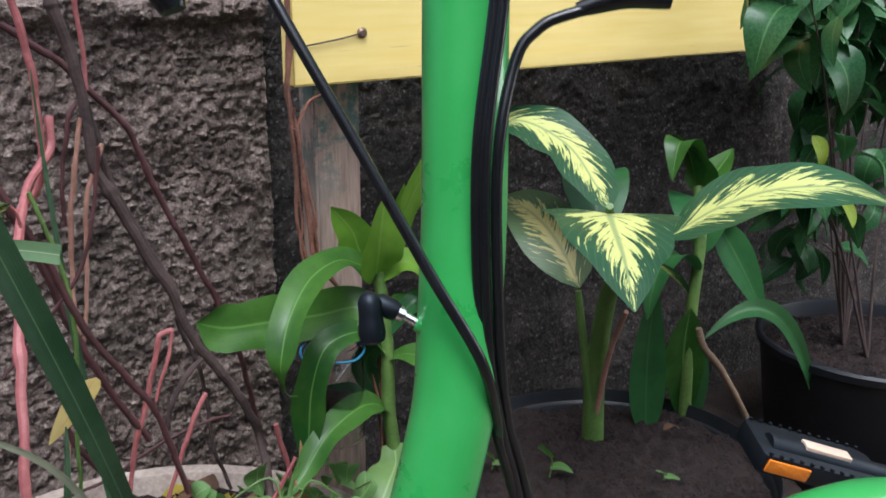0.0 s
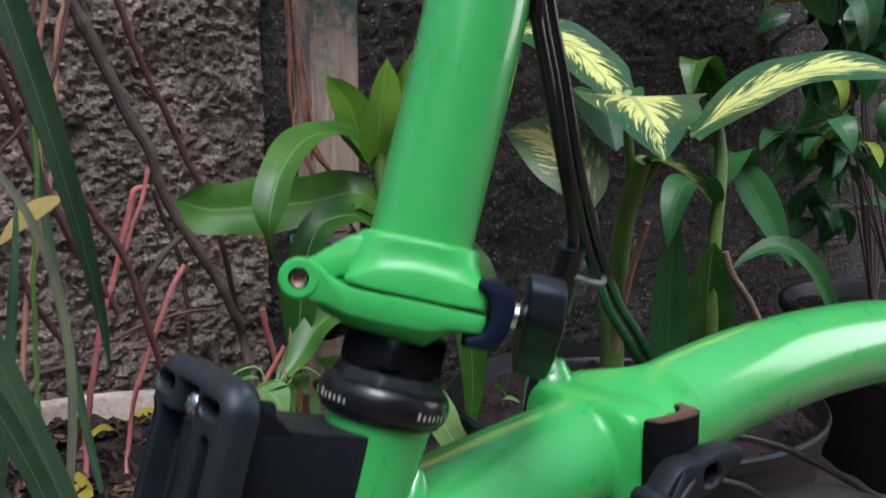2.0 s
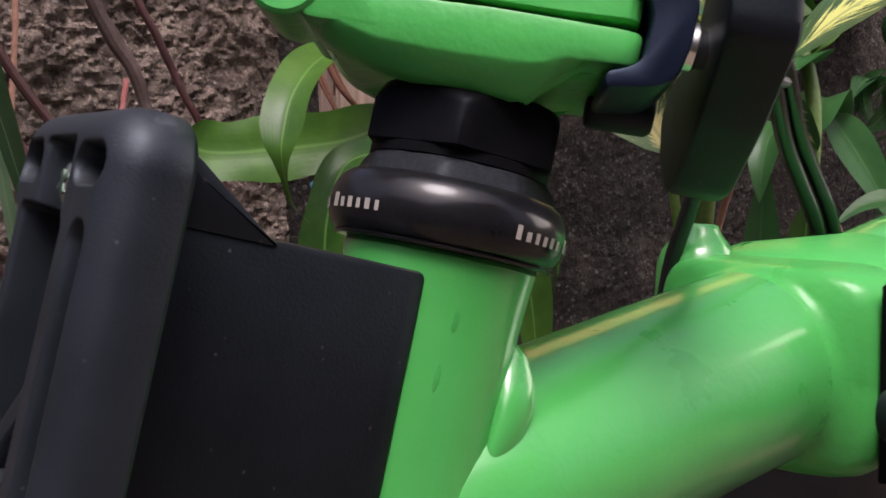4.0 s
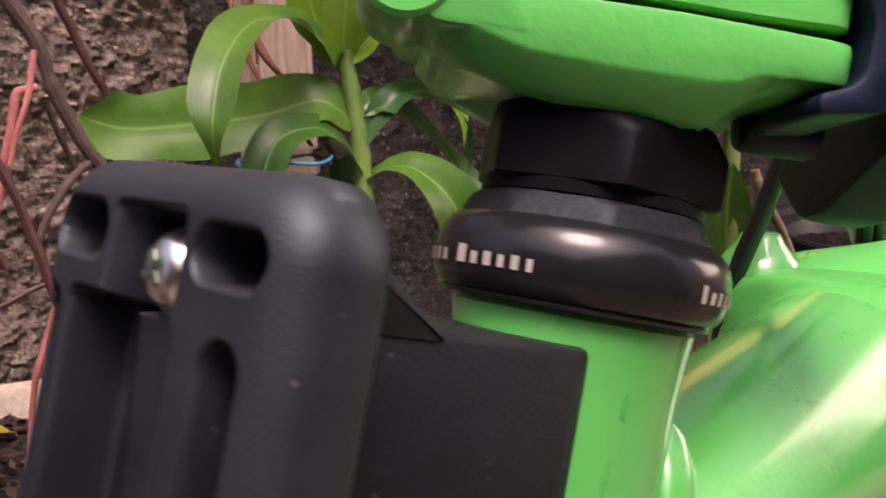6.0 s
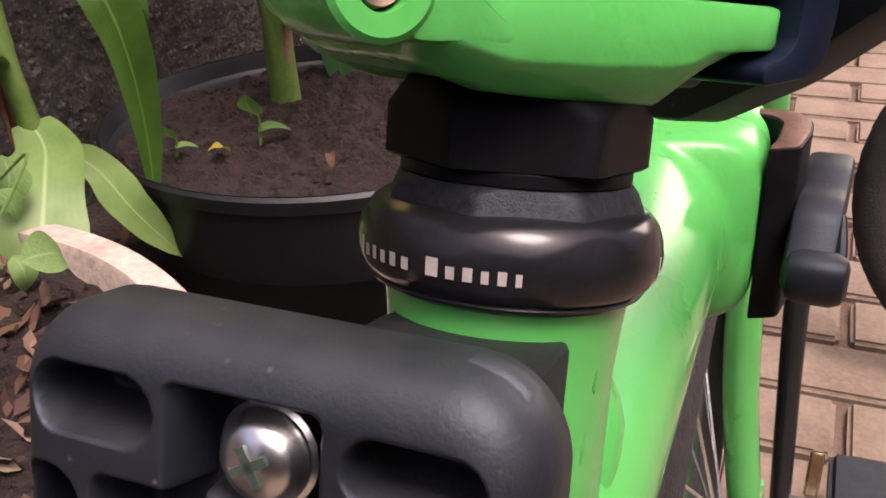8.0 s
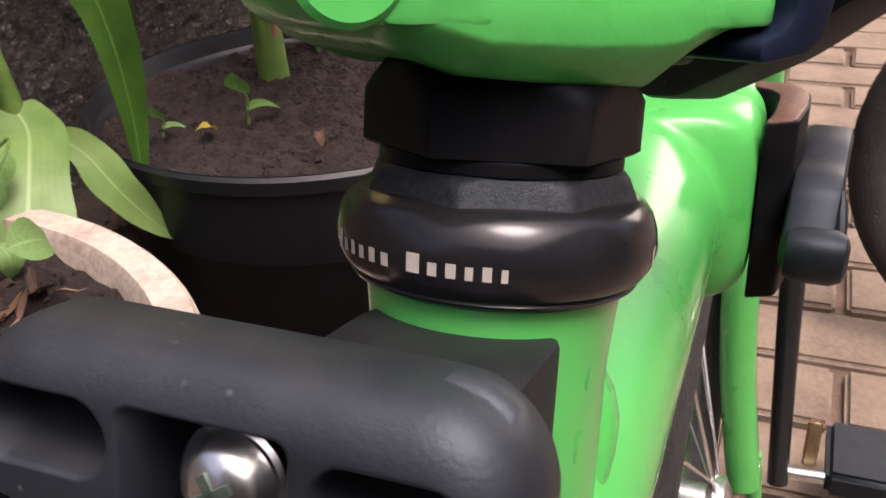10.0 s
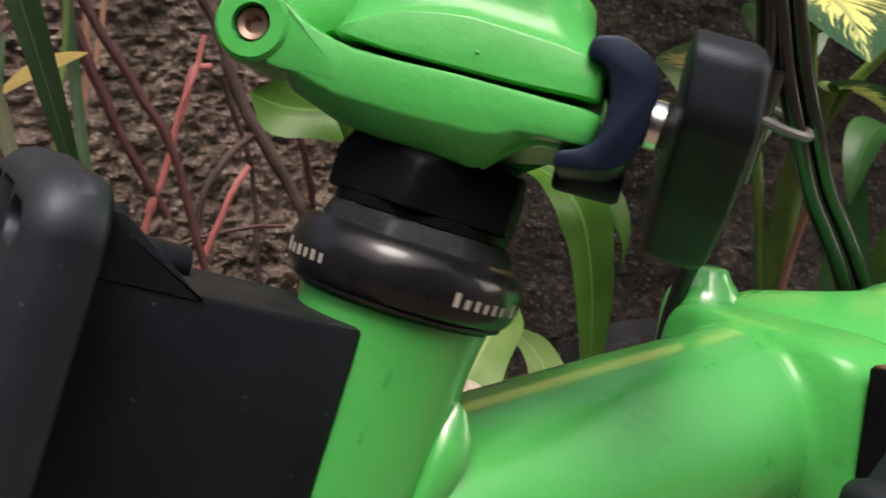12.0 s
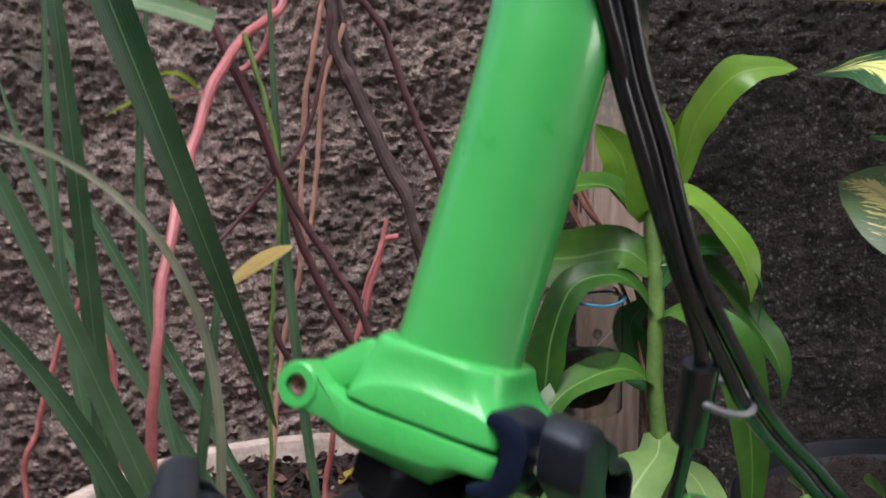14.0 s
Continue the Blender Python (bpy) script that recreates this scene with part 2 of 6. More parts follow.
def old_wood():
    """Grey weathered timber with streaks and flakes of green paint."""
    m, n, l, b = shader("weathered_green_wood", 0.85)
    tc = n.new("ShaderNodeTexCoord")
    mp = n.new("ShaderNodeMapping")
    mp.inputs["Scale"].default_value = (90, 90, 9)
    l.new(tc.outputs["Object"], mp.inputs["Vector"])
    g = n.new("ShaderNodeTexNoise")
    g.inputs["Scale"].default_value, g.inputs["Detail"].default_value = 2.0, 6.0
    l.new(mp.outputs[0], g.inputs["Vector"])
    wood = ramp_node(n, l, g.outputs["Fac"], [(0.25, (0.20, 0.135, 0.105)), (0.7, (0.42, 0.31, 0.25))])
    flake = ramp_node(n, l, noise_node(n, l, 22, 6.0, 0.7).outputs["Fac"], [(0.47, (0, 0, 0)), (0.55, (1, 1, 1))])
    # the paint holds on near the top of the post and has mostly gone below
    height = n.new("ShaderNodeSeparateXYZ")
    l.new(tc.outputs["Object"], height.inputs[0])
    left = ramp_node(n, l, height.outputs[2], [(0.10, (0.12,) * 3), (0.19, (1, 1, 1))])
    l.new(mix_node(n, l, wood.outputs[0], (0.085, 0.135, 0.115), mix_node(n, l, (0, 0, 0), flake.outputs[0], left.outputs[0])), b.inputs["Base Color"])
    bump_node(n, l, b, g.outputs["Fac"], 0.6, 0.0025)
    return m


OLD_WOOD = old_wood()
DULL = mottled("dull_grey_wall", (0.10, 0.102, 0.10), (0.18, 0.18, 0.172), 3, 0.9, 0, 0.3, 120, 0.002)
CEMENT = mottled("pale_cement", (0.22, 0.17, 0.14), (0.60, 0.51, 0.43), 16, 0.85, 0, 0.5, 200, 0.002)
POT_BLACK = mottled("black_pot_plastic", (0.004, 0.005, 0.007), (0.013, 0.015, 0.020), 20, 0.46, 0, 0.2, 300, 0.001)
SOIL = mottled("soil", (0.003, 0.002, 0.0017), (0.034, 0.0175, 0.0138), 90, 0.95, 0, 1.0, 350, 0.005)
LITTER = mottled("leaf_litter_soil", (0.005, 0.0034, 0.0025), (0.046, 0.028, 0.020), 30, 0.95, 0, 1.0, 220, 0.006)
BRICK_TAN = mottled("tan_paving_brick", (0.11, 0.078, 0.056), (0.235, 0.178, 0.132), 17, 0.85, 0, 0.4, 160, 0.002)
JOINT = mottled("paving_joint", (0.07, 0.045, 0.032), (0.15, 0.10, 0.07), 30, 0.95, 0, 0.6, 200, 0.003)
CLEAR = mottled("cloudy_plastic", (0.74, 0.76, 0.75), (0.93, 0.94, 0.93), 40, 0.09, 0, 0.3, 90, 0.003, Transmission_Weight=1.0, IOR=1.12)
BLUE = mottled("blue_cord", (0.02, 0.13, 0.23), (0.04, 0.20, 0.32), 60, 0.5)


def chip_material():
    m, n, l, b = shader("dry_chips", 0.9)
    geo = n.new("ShaderNodeNewGeometry")
    r = ramp_node(n, l, geo.outputs["Random Per Island"], [(0.0, (0.012, 0.008, 0.006)), (0.5, (0.05, 0.028, 0.020)), (0.8, (0.11, 0.055, 0.038)), (0.95, (0.16, 0.095, 0.066)), (1.0, (0.24, 0.18, 0.13))])
    l.new(mix_node(n, l, r.outputs[0], noise_node(n, l, 300, 3.0).outputs["Color"], 0.12, "MULTIPLY"), b.inputs["Base Color"])
    return m


CHIPS = chip_material()


def stem_material(name, a, c, rough=0.5):
    return mottled(name, a, c, 25, rough, 0, 0.3, 240, 0.001)


VINE_BROWN = stem_material("brown_bark", (0.028, 0.017, 0.015), (0.10, 0.066, 0.058), 0.8)
VINE_RED = stem_material("red_stem", (0.23, 0.058, 0.056), (0.44, 0.155, 0.148))
VINE_DARK = stem_material("dark_red_stem", (0.042, 0.018, 0.018), (0.105, 0.038, 0.040))
VINE_TAN = stem_material("tan_dry_stem", (0.24, 0.11, 0.075), (0.44, 0.25, 0.18), 0.85)
VINE_RUST = stem_material("rust_brown_bark", (0.06, 0.026, 0.018), (0.27, 0.12, 0.075), 0.85)
STEM_GREEN = stem_material("green_stem", (0.06, 0.13, 0.025), (0.16, 0.25, 0.06))
CANE = stem_material("pale_cane", (0.16, 0.11, 0.06), (0.36, 0.25, 0.17))


def leaf_material(name, base, light, vein, rough=0.38, through=0.25, variegated=None, side=0.10, along_ribs=0.0):
    """A leaf: u runs from stalk to tip, v across; midrib, side veins, blotches."""
    m, n, l, b = shader(name, rough, Specular_IOR_Level=0.3)
    uv = n.new("ShaderNodeUVMap")
    sep = n.new("ShaderNodeSeparateXYZ")
    l.new(uv.outputs[0], sep.inputs[0])

    def calc(op, a, c=0.0, d=0.0):
        k = n.new("ShaderNodeMath")
        k.operation = op
        for i, v in enumerate((a, c, d)):
            if isinstance(v, (int, float)):
                k.inputs[i].default_value = v
            else:
                l.new(v, k.inputs[i])
        return k.outputs[0]

    u, v = sep.outputs[0], sep.outputs[1]
    off = calc("ABSOLUTE", calc("SUBTRACT", v, 0.5))
    big, small = noise_node(n, l, 22, 4.0), noise_node(n, l, 240, 4.0)
    info = n.new("ShaderNodeObjectInfo")
    tone = calc("ADD", calc("MULTIPLY", big.outputs["Fac"], 0.8), calc("MULTIPLY", info.outputs["Random"], 0.25))
    col = ramp_node(n, l, tone, [(0.3, base), (0.75, light)]).outputs[0]
    # side veins slant towards the tip
    slant = calc("SINE", calc("MULTIPLY", calc("SUBTRACT", u, calc("MULTIPLY", off, 0.55)), 120.0))
    vein_f = calc("MULTIPLY", calc("POWER", calc("MAXIMUM", slant, 0.0), 6.0), side)
    if variegated:
        # streaks run along the side veins, so that the cream patch frays at its edge
        comb = n.new("ShaderNodeCombineXYZ")
        l.new(calc("MULTIPLY", calc("SUBTRACT", u, calc("MULTIPLY", off, 0.6)), 34.0), comb.inputs[0])
        l.new(calc("MULTIPLY", v, 5.0), comb.inputs[1])
        l.new(calc("MULTIPLY", info.outputs["Random"], 9.0), comb.inputs[2])
        nz = n.new("ShaderNodeTexNoise")
        nz.inputs["Scale"].default_value, nz.inputs["Detail"].default_value, nz.inputs["Roughness"].default_value = 1.0, 4.0, 0.6
        l.new(comb.outputs[0], nz.inputs["Vector"])
        along = calc("MULTIPLY", calc("SINE", calc("MULTIPLY", calc("POWER", u, 0.75), 3.0)), 0.235)
        edge = calc("SUBTRACT", along, off)
        f = calc("ADD", calc("MULTIPLY", edge, 2.2), calc("MULTIPLY", calc("SUBTRACT", nz.outputs["Fac"], 0.5), 3.0))
        mask = ramp_node(n, l, calc("ADD", f, 0.5), [(0.46, (0, 0, 0)), (0.60, (1, 1, 1))]).outputs[0]
        col = mix_node(n, l, col, variegated, mask)
    col = mix_node(n, l, col, vein, vein_f)
    rib = ramp_node(n, l, off, [(0.012, (1, 1, 1)), (0.035, (0, 0, 0))]).outputs[0]
    col = mix_node(n, l, col, vein, calc("MULTIPLY", rib, 0.8))
    l.new(col, b.inputs["Base Color"])
    pleat = calc("SINE", calc("ADD", calc("MULTIPLY", v, 70.0), calc("MULTIPLY", big.outputs["Fac"], 6.0)))
    hgt = calc("ADD", calc("ADD", calc("MULTIPLY", slant, 0.6 * side), calc("MULTIPLY", pleat, along_ribs)), calc("MULTIPLY", small.outputs["Fac"], 0.3))
    bump_node(n, l, b, hgt, 0.35, 0.0012)
    out = n["Material Output"]
    tr = n.new("ShaderNodeBsdfTranslucent")
    l.new(mix_node(n, l, col, (0.5, 0.9, 0.1), 0.25, "MULTIPLY"), tr.inputs[0])
    mx = n.new("ShaderNodeMixShader")
    mx.inputs[0].default_value = through
    l.new(b.outputs[0], mx.inputs[1])
    l.new(tr.outputs[0], mx.inputs[2])
    l.new(mx.outputs[0], out.inputs[0])
    return m


LEAF_CORN = leaf_material("bright_green_leaf", (0.017, 0.068, 0.010), (0.070, 0.165, 0.024), (0.13, 0.27, 0.06), 0.34, 0.18, side=0.015, along_ribs=0.03)
# Young crown green, brightened to carry the light from behind those leaves
LEAF_CROWN = leaf_material("young_backlit_leaf", (0.10, 0.23, 0.02), (0.20, 0.36, 0.04), (0.22, 0.36, 0.08), 0.32, 0.35, side=0.02, along_ribs=0.03)
LEAF_OLD = leaf_material("pale_green_leaf", (0.11, 0.21, 0.055), (0.24, 0.36, 0.12), (0.30, 0.42, 0.18), 0.4, 0.25, side=0.015, along_ribs=0.05)
LEAF_DARK = leaf_material("dark_green_leaf", (0.02, 0.075, 0.025), (0.045, 0.14, 0.04), (0.08, 0.18, 0.06), 0.32, 0.15, side=0.03, along_ribs=0.03)
LEAF_DIEF = leaf_material("variegated_leaf", (0.019, 0.068, 0.028), (0.042, 0.115, 0.05), (0.26, 0.34, 0.14), 0.36, 0.2, (0.62, 0.66, 0.22))
LEAF_PALE = leaf_material("pale_variegated_leaf", (0.07, 0.13, 0.06), (0.14, 0.20, 0.09), (0.36, 0.36, 0.16), 0.42, 0.3, (0.60, 0.55, 0.22))
LEAF_BUSH = leaf_material("glossy_bush_leaf", (0.020, 0.074, 0.028), (0.065, 0.165, 0.057), (0.12, 0.24, 0.09), 0.24, 0.2)
LEAF_YELLOW = leaf_material("yellowed_leaf", (0.34, 0.27, 0.03), (0.50, 0.40, 0.07), (0.42, 0.25, 0.08), 0.5, 0.35)
LEAF_YOUNG = leaf_material("young_yellow_green_leaf", (0.20, 0.30, 0.02), (0.34, 0.42, 0.05), (0.36, 0.40, 0.1), 0.45, 0.35)
LEAF_OCHRE = leaf_material("ochre_leaf", (0.24, 0.20, 0.06), (0.40, 0.31, 0.10), (0.36, 0.16, 0.08), 0.5, 0.3)
LEAF_DRY = leaf_material("dry_leaf", (0.06, 0.032, 0.020), (0.15, 0.085, 0.048), (0.2, 0.12, 0.07), 0.8, 0.1)
LEAF_HUSK = leaf_material("brown_husk", (0.16, 0.07, 0.04), (0.34, 0.19, 0.11), (0.4, 0.24, 0.15), 0.8, 0.15)
LEAF_LIGHT = leaf_material("light_green_small_leaf", (0.10, 0.21, 0.055), (0.21, 0.35, 0.12), (0.28, 0.41, 0.18), 0.4, 0.35)
BLADE = leaf_material("strap_leaf", (0.026, 0.064, 0.028), (0.078, 0.14, 0.072), (0.12, 0.20, 0.10), 0.4, 0.2, side=0.01, along_ribs=0.06)
BLADE_CUT = leaf_material("pale_cut_strap_leaf", (0.15, 0.25, 0.12), (0.27, 0.37, 0.21), (0.4, 0.48, 0.3), 0.4, 0.3, side=0.0, along_ribs=0.08)
BLADE_GREY = leaf_material("withered_strap_leaf", (0.16, 0.18, 0.12), (0.34, 0.35, 0.24), (0.36, 0.34, 0.22), 0.6, 0.3)


# ---------- building helpers ----------
def table(*pairs):
    """Straight interpolation between pairs, held at the ends."""
    def value(x):
        if x <= pairs[0][0]:
            return pairs[0][1]
        for (a, p), (b, q) in zip(pairs, pairs[1:]):
            if x <= b:
                return p + (q - p) * (x - a) / (b - a)
        return pairs[-1][1]
    return value


def evenly(loop, n):
    """A closed flat loop with n points at even steps."""
    k = len(loop)
    seg = [(loop[(i + 1) % k] - loop[i]).length for i in range(k)]
    total, out, i, run = sum(seg), [], 0, 0.0
    for j in range(n):
        d = total * j / n
        while run + seg[i] < d:
            run += seg[i]
            i += 1
        out.append(loop[i].lerp(loop[(i + 1) % k], (d - run) / max(seg[i], 1e-9)))
    return out


def link(name, bm, material, smooth=True):
    me = bpy.data.meshes.new(name)
    bmesh.ops.recalc_face_normals(bm, faces=bm.faces)
    bm.to_mesh(me)
    bm.free()
    me.materials.append(material)
    if smooth:
        me.shade_smooth()
        if smooth is True:
            me.set_sharp_from_angle(angle=radians(38))
    return new(name, me)


def part(name, bm, material, parent, label="", smooth=True):
    ob = link(name, bm, material, smooth)
    ob.parent = parent
    if parent.type == "EMPTY":
        ob.matrix_parent_inverse = Matrix.Translation(-parent.location)
    return tagged(ob, label)


def thing(name, base, label, category, group=""):
    e = new(name)
    e.location = base
    e.empty_display_size = 0.02
    return tagged(e, label, category, group)


def solo(name, bm, material, label, category="", group="", kind="", smooth=True):
    return tagged(link(name, bm, material, smooth), label, category, group, kind)


def curve_points(pts, steps):
    """A smooth line through a few points (Catmull-Rom)."""
    p = [Vector(q) for q in pts]
    p = [2 * p[0] - p[1]] + p + [2 * p[-1] - p[-2]]
    out = []
    for i in range(1, len(p) - 2):
        for k in range(steps):
            t = k / steps
            a, b, c, d = p[i - 1], p[i], p[i + 1], p[i + 2]
            out.append(0.5 * (2 * b + (c - a) * t + (2 * a - 5 * b + 4 * c - d) * t * t + (3 * b - a - 3 * c + d) * t ** 3))
    return out + [p[-2]]


def sweep(line, radius, seg=12, bm=None, cap=True):
    """A round tube along a line; radius: a number or a function of 0..1."""
    bm = bm or bmesh.new()
    n, rings = len(line), []
    side = None
    for i, p in enumerate(line):
        t = (line[min(i + 1, n - 1)] - line[max(i - 1, 0)]).normalized()
        if side is None:
            side = t.orthogonal().normalized()
        side = (side - side.dot(t) * t).normalized()
        up = t.cross(side)
        r = radius(i / (n - 1)) if callable(radius) else radius
        rings.append([bm.verts.new(p + r * (math.cos(a) * side + math.sin(a) * up)) for a in (2 * math.pi * k / seg for k in range(seg))])
    for a, b in zip(rings, rings[1:]):
        for k in range(seg):
            bm.faces.new((a[k], a[(k + 1) % seg], b[(k + 1) % seg], b[k]))
    if cap:
        bm.faces.new(rings[0])
        bm.faces.new(rings[-1])
    return bm


def pipe(a, b, radius, seg=24, bm=None):
    return sweep([Vector(a), Vector(b)], radius, seg, bm)


def lathe(profile, seg=64, bm=None, closed=False):
    """Turned about z; profile: pairs of radius and height. closed: the profile joins its own start."""
    bm = bm or bmesh.new()
    rings = [[bm.verts.new((r * math.cos(a), r * math.sin(a), z)) for a in (2 * math.pi * k / seg for k in range(seg))] for r, z in profile]
    pairs = list(zip(rings, rings[1:])) + ([(rings[-1], rings[0])] if closed else [])
    for a, b in pairs:
        for k in range(seg):
            bm.faces.new((a[k], a[(k + 1) % seg], b[(k + 1) % seg], b[k]))
    if not closed:
        bm.faces.new(rings[0])
        bm.faces.new(rings[-1])
    return bm


def loft(loops, bm=None):
    """Skins closed loops of equal length, capped at both ends."""
    bm = bm or bmesh.new()
    rings = [[bm.verts.new(p) for p in loop] for loop in loops]
    k = len(rings[0])
    for a, b in zip(rings, rings[1:]):
        for i in range(k):
            bm.faces.new((a[i], a[(i + 1) % k], b[(i + 1) % k], b[i]))
    bm.faces.new(rings[0])
    bm.faces.new(rings[-1])
    return bm


def rounded(outline, radius, steps=4):
    """Rounds the corners of a flat outline of pairs."""
    out, n = [], len(outline)
    for i in range(n):
        a, p, b = (Vector(outline[(i + k) % n]) for k in (-1, 0, 1))
        u, v = (a - p), (b - p)
        r = min(radius, 0.45 * u.length, 0.45 * v.length)
        s, e = p + u.normalized() * r, p + v.normalized() * r
        for k in range(steps + 1):
            t = k / steps
            out.append((1 - t) ** 2 * s + 2 * t * (1 - t) * p + t * t * e)
    return out


def inset(loop, d):
    """Moves a flat loop of 2D points inwards by about d."""
    c = sum(loop, Vector((0, 0))) / len(loop)
    n, out = len(loop), []
    area = sum(loop[i].x * loop[(i + 1) % n].y - loop[(i + 1) % n].x * loop[i].y for i in range(n))
    sgn = 1 if area > 0 else -1
    for i, p in enumerate(loop):
        t = loop[(i + 1) % n] - loop[i - 1]
        if t.length < 1e-9:
            out.append(p)
            continue
        nrm = Vector((-t.y, t.x)).normalized() * sgn
        out.append(p + nrm * d)
    return out


def slab(outline, lo, hi, place, radius=0.002, edge=0.0012):
    """An outline with rounded corners, pulled from lo to hi, edges eased; place(a, b, h) gives the point."""
    loop = rounded(outline, radius)
    small = inset(loop, edge)
    return loft([[place(*p, h) for p in lp] for lp, h in ((small, lo), (inset(loop, edge * 0.3), lo + edge * 0.3), (loop, lo + edge), (loop, hi - edge), (inset(loop, edge * 0.3), hi - edge * 0.3), (small, hi))])


def holed_slab(outline, hole, lo, hi, place, radius, edge, hole_radius):
    """Like slab, with a hole through it."""
    bm = bmesh.new()
    big, small = rounded(outline, radius), rounded(hole, hole_radius)

    def skin(levels):
        rings = [[bm.verts.new(place(*p, h)) for p in lp] for lp, h in levels]
        k = len(rings[0])
        for a, b in zip(rings, rings[1:]):
            for i in range(k):
                bm.faces.new((a[i], a[(i + 1) % k], b[(i + 1) % k], b[i]))
        return rings[0], rings[-1]

    e = edge
    o0, o1 = skin([(inset(big, e), lo), (inset(big, e * 0.3), lo + e * 0.3), (big, lo + e), (big, hi - e), (inset(big, e * 0.3), hi - e * 0.3), (inset(big, e), hi)])
    q = e * 0.5
    h0, h1 = skin([(inset(small, -q), lo), (small, lo + q), (small, hi - q), (inset(small, -q), hi)])
    for a, b in ((o0, h0), (o1, h1)):
        edges = []
        for ring in (a, b):
            for i in range(len(ring)):
                edges.append(bm.edges.get((ring[i], ring[(i + 1) % len(ring)])))
        bmesh.ops.triangle_fill(bm, edges=edges, use_beauty=True)
    return bm


def box(c, size, bm=None, bevel=0.0):
    bm2 = bmesh.new()
    bmesh.ops.create_cube(bm2, size=1.0, matrix=Matrix.Translation(c) @ Matrix.Diagonal((*size, 1)))
    if bevel:
        bmesh.ops.bevel(bm2, geom=bm2.edges[:], offset=bevel, segments=3, affect="EDGES")
    if bm is None:
        return bm2
    me = bpy.data.meshes.new("tmp")
    bm2.to_mesh(me)
    bm2.free()
    bm.from_mesh(me)
    bpy.data.meshes.remove(me)
    return bm


def leaf(base, mid, tip, width, fold=0.15, wave=0.0, shape=0.75, up=(0, 0, 1), rows=14, cols=6, roll=0.0, seed=0, blunt=False):
    """A leaf from its stalk over mid to its tip: folded along the midrib, rippled, broadest at about shape/2."""
    bm = bmesh.new()
    uvl = bm.loops.layers.uv.new("UVMap")
    a, c, b = Vector(base), Vector(mid), Vector(tip)
    ctrl = 2 * c - 0.5 * (a + b)
    grid, rnd = [], random.Random(seed)
    ph = rnd.random() * 6
    for i in range(rows + 1):
        s = i / rows
        p = (1 - s) ** 2 * a + 2 * s * (1 - s) * ctrl + s * s * b
        t = (2 * (1 - s) * (ctrl - a) + 2 * s * (b - ctrl)).normalized()
        side = t.cross(Vector(up))
        side = side.normalized() if side.length > 1e-4 else t.orthogonal().normalized()
        nrm = side.cross(t).normalized()
        turn = Matrix.Rotation(roll * s, 3, t)
        side, nrm = turn @ side, turn @ nrm
        half = 0.5 * width * max(math.sin(math.pi * min(max(s, 0.0), 1.0) ** shape), 0.0) ** 0.8 + 0.0006
        if blunt:
            half = 0.5 * width * (0.85 + 0.15 * s)
        row = []
        for j in range(cols + 1):
            q = 2 * j / cols - 1
            lift = fold * abs(q) * half + wave * half * math.sin(9 * s + ph + 2.1 * q) * abs(q)
            row.append((bm.verts.new(p + side * q * half + nrm * lift), (s, 0.5 + q / 2)))
        grid.append(row)
    for r0, r1 in zip(grid, grid[1:]):
        for j in range(cols):
            quad = (r0[j], r0[j + 1], r1[j + 1], r1[j])
            f = bm.faces.new([v for v, _ in quad])
            for loop, (_, uv) in zip(f.loops, quad):
                loop[uvl].uv = uv
    return bm


def blade(line, width, face, face_end=None, fold=0.2, wave=0.1, profile=((0, 0.30), (0.12, 0.55), (0.4, 1.0), (0.7, 0.85), (0.9, 0.45), (1, 0.03)), cols=6, seed=0):
    """A long leaf along a bent line; face: where its upper side looks at the stalk, face_end at the tip."""
    bm = bmesh.new()
    uvl = bm.loops.layers.uv.new("UVMap")
    pts, size = curve_points(line, 7), table(*profile)
    f0, f1 = Vector(face).normalized(), Vector(face_end or face).normalized()
    n, grid, ph = len(pts) - 1, [], random.Random(seed).random() * 6
    for i, p in enumerate(pts):
        s = i / n
        t = (pts[min(i + 1, n)] - pts[max(i - 1, 0)]).normalized()
        side = t.cross(f0.lerp(f1, s)).normalized()
        nrm = side.cross(t)
        half = 0.5 * width * size(s)
        row = []
        for j in range(cols + 1):
            q = 2 * j / cols - 1
            lift = half * abs(q) * (fold + wave * math.sin(11 * s + ph + 1.9 * q))
            row.append((bm.verts.new(p + side * q * half * (1 + 0.05 * math.sin(23 * s + ph)) + nrm * lift), (s, 0.5 + q / 2)))
        grid.append(row)
    for r0, r1 in zip(grid, grid[1:]):
        for j in range(cols):
            quad = (r0[j], r0[j + 1], r1[j + 1], r1[j])
            f = bm.faces.new([v for v, _ in quad])
            for loop, (_, uv) in zip(f.loops, quad):
                loop[uvl].uv = uv
    return bm


def leaf_part(parent, material, *args, label="", name="leaf", form=None, **kw):
    bm = (form or leaf)(*args, **kw)
    me = bpy.data.meshes.new(name)
    bm.to_mesh(me)
    bm.free()
    me.materials.append(material)
    me.shade_smooth()
    ob = new(name, me)
    ob.parent = parent
    if parent.type == "EMPTY":
        ob.matrix_parent_inverse = Matrix.Translation(-parent.location)
    return tagged(ob, label)


# ---------- frames of the bicycle: head axis leans back, the handlebar is turned ----------
HEAD = Matrix.Rotation(radians(17), 4, "Y")
STEER = HEAD @ Matrix.Rotation(radians(-39.9), 4, "Z")


def moved(bm, m):
    bmesh.ops.transform(bm, matrix=m, verts=bm.verts)
    return bm


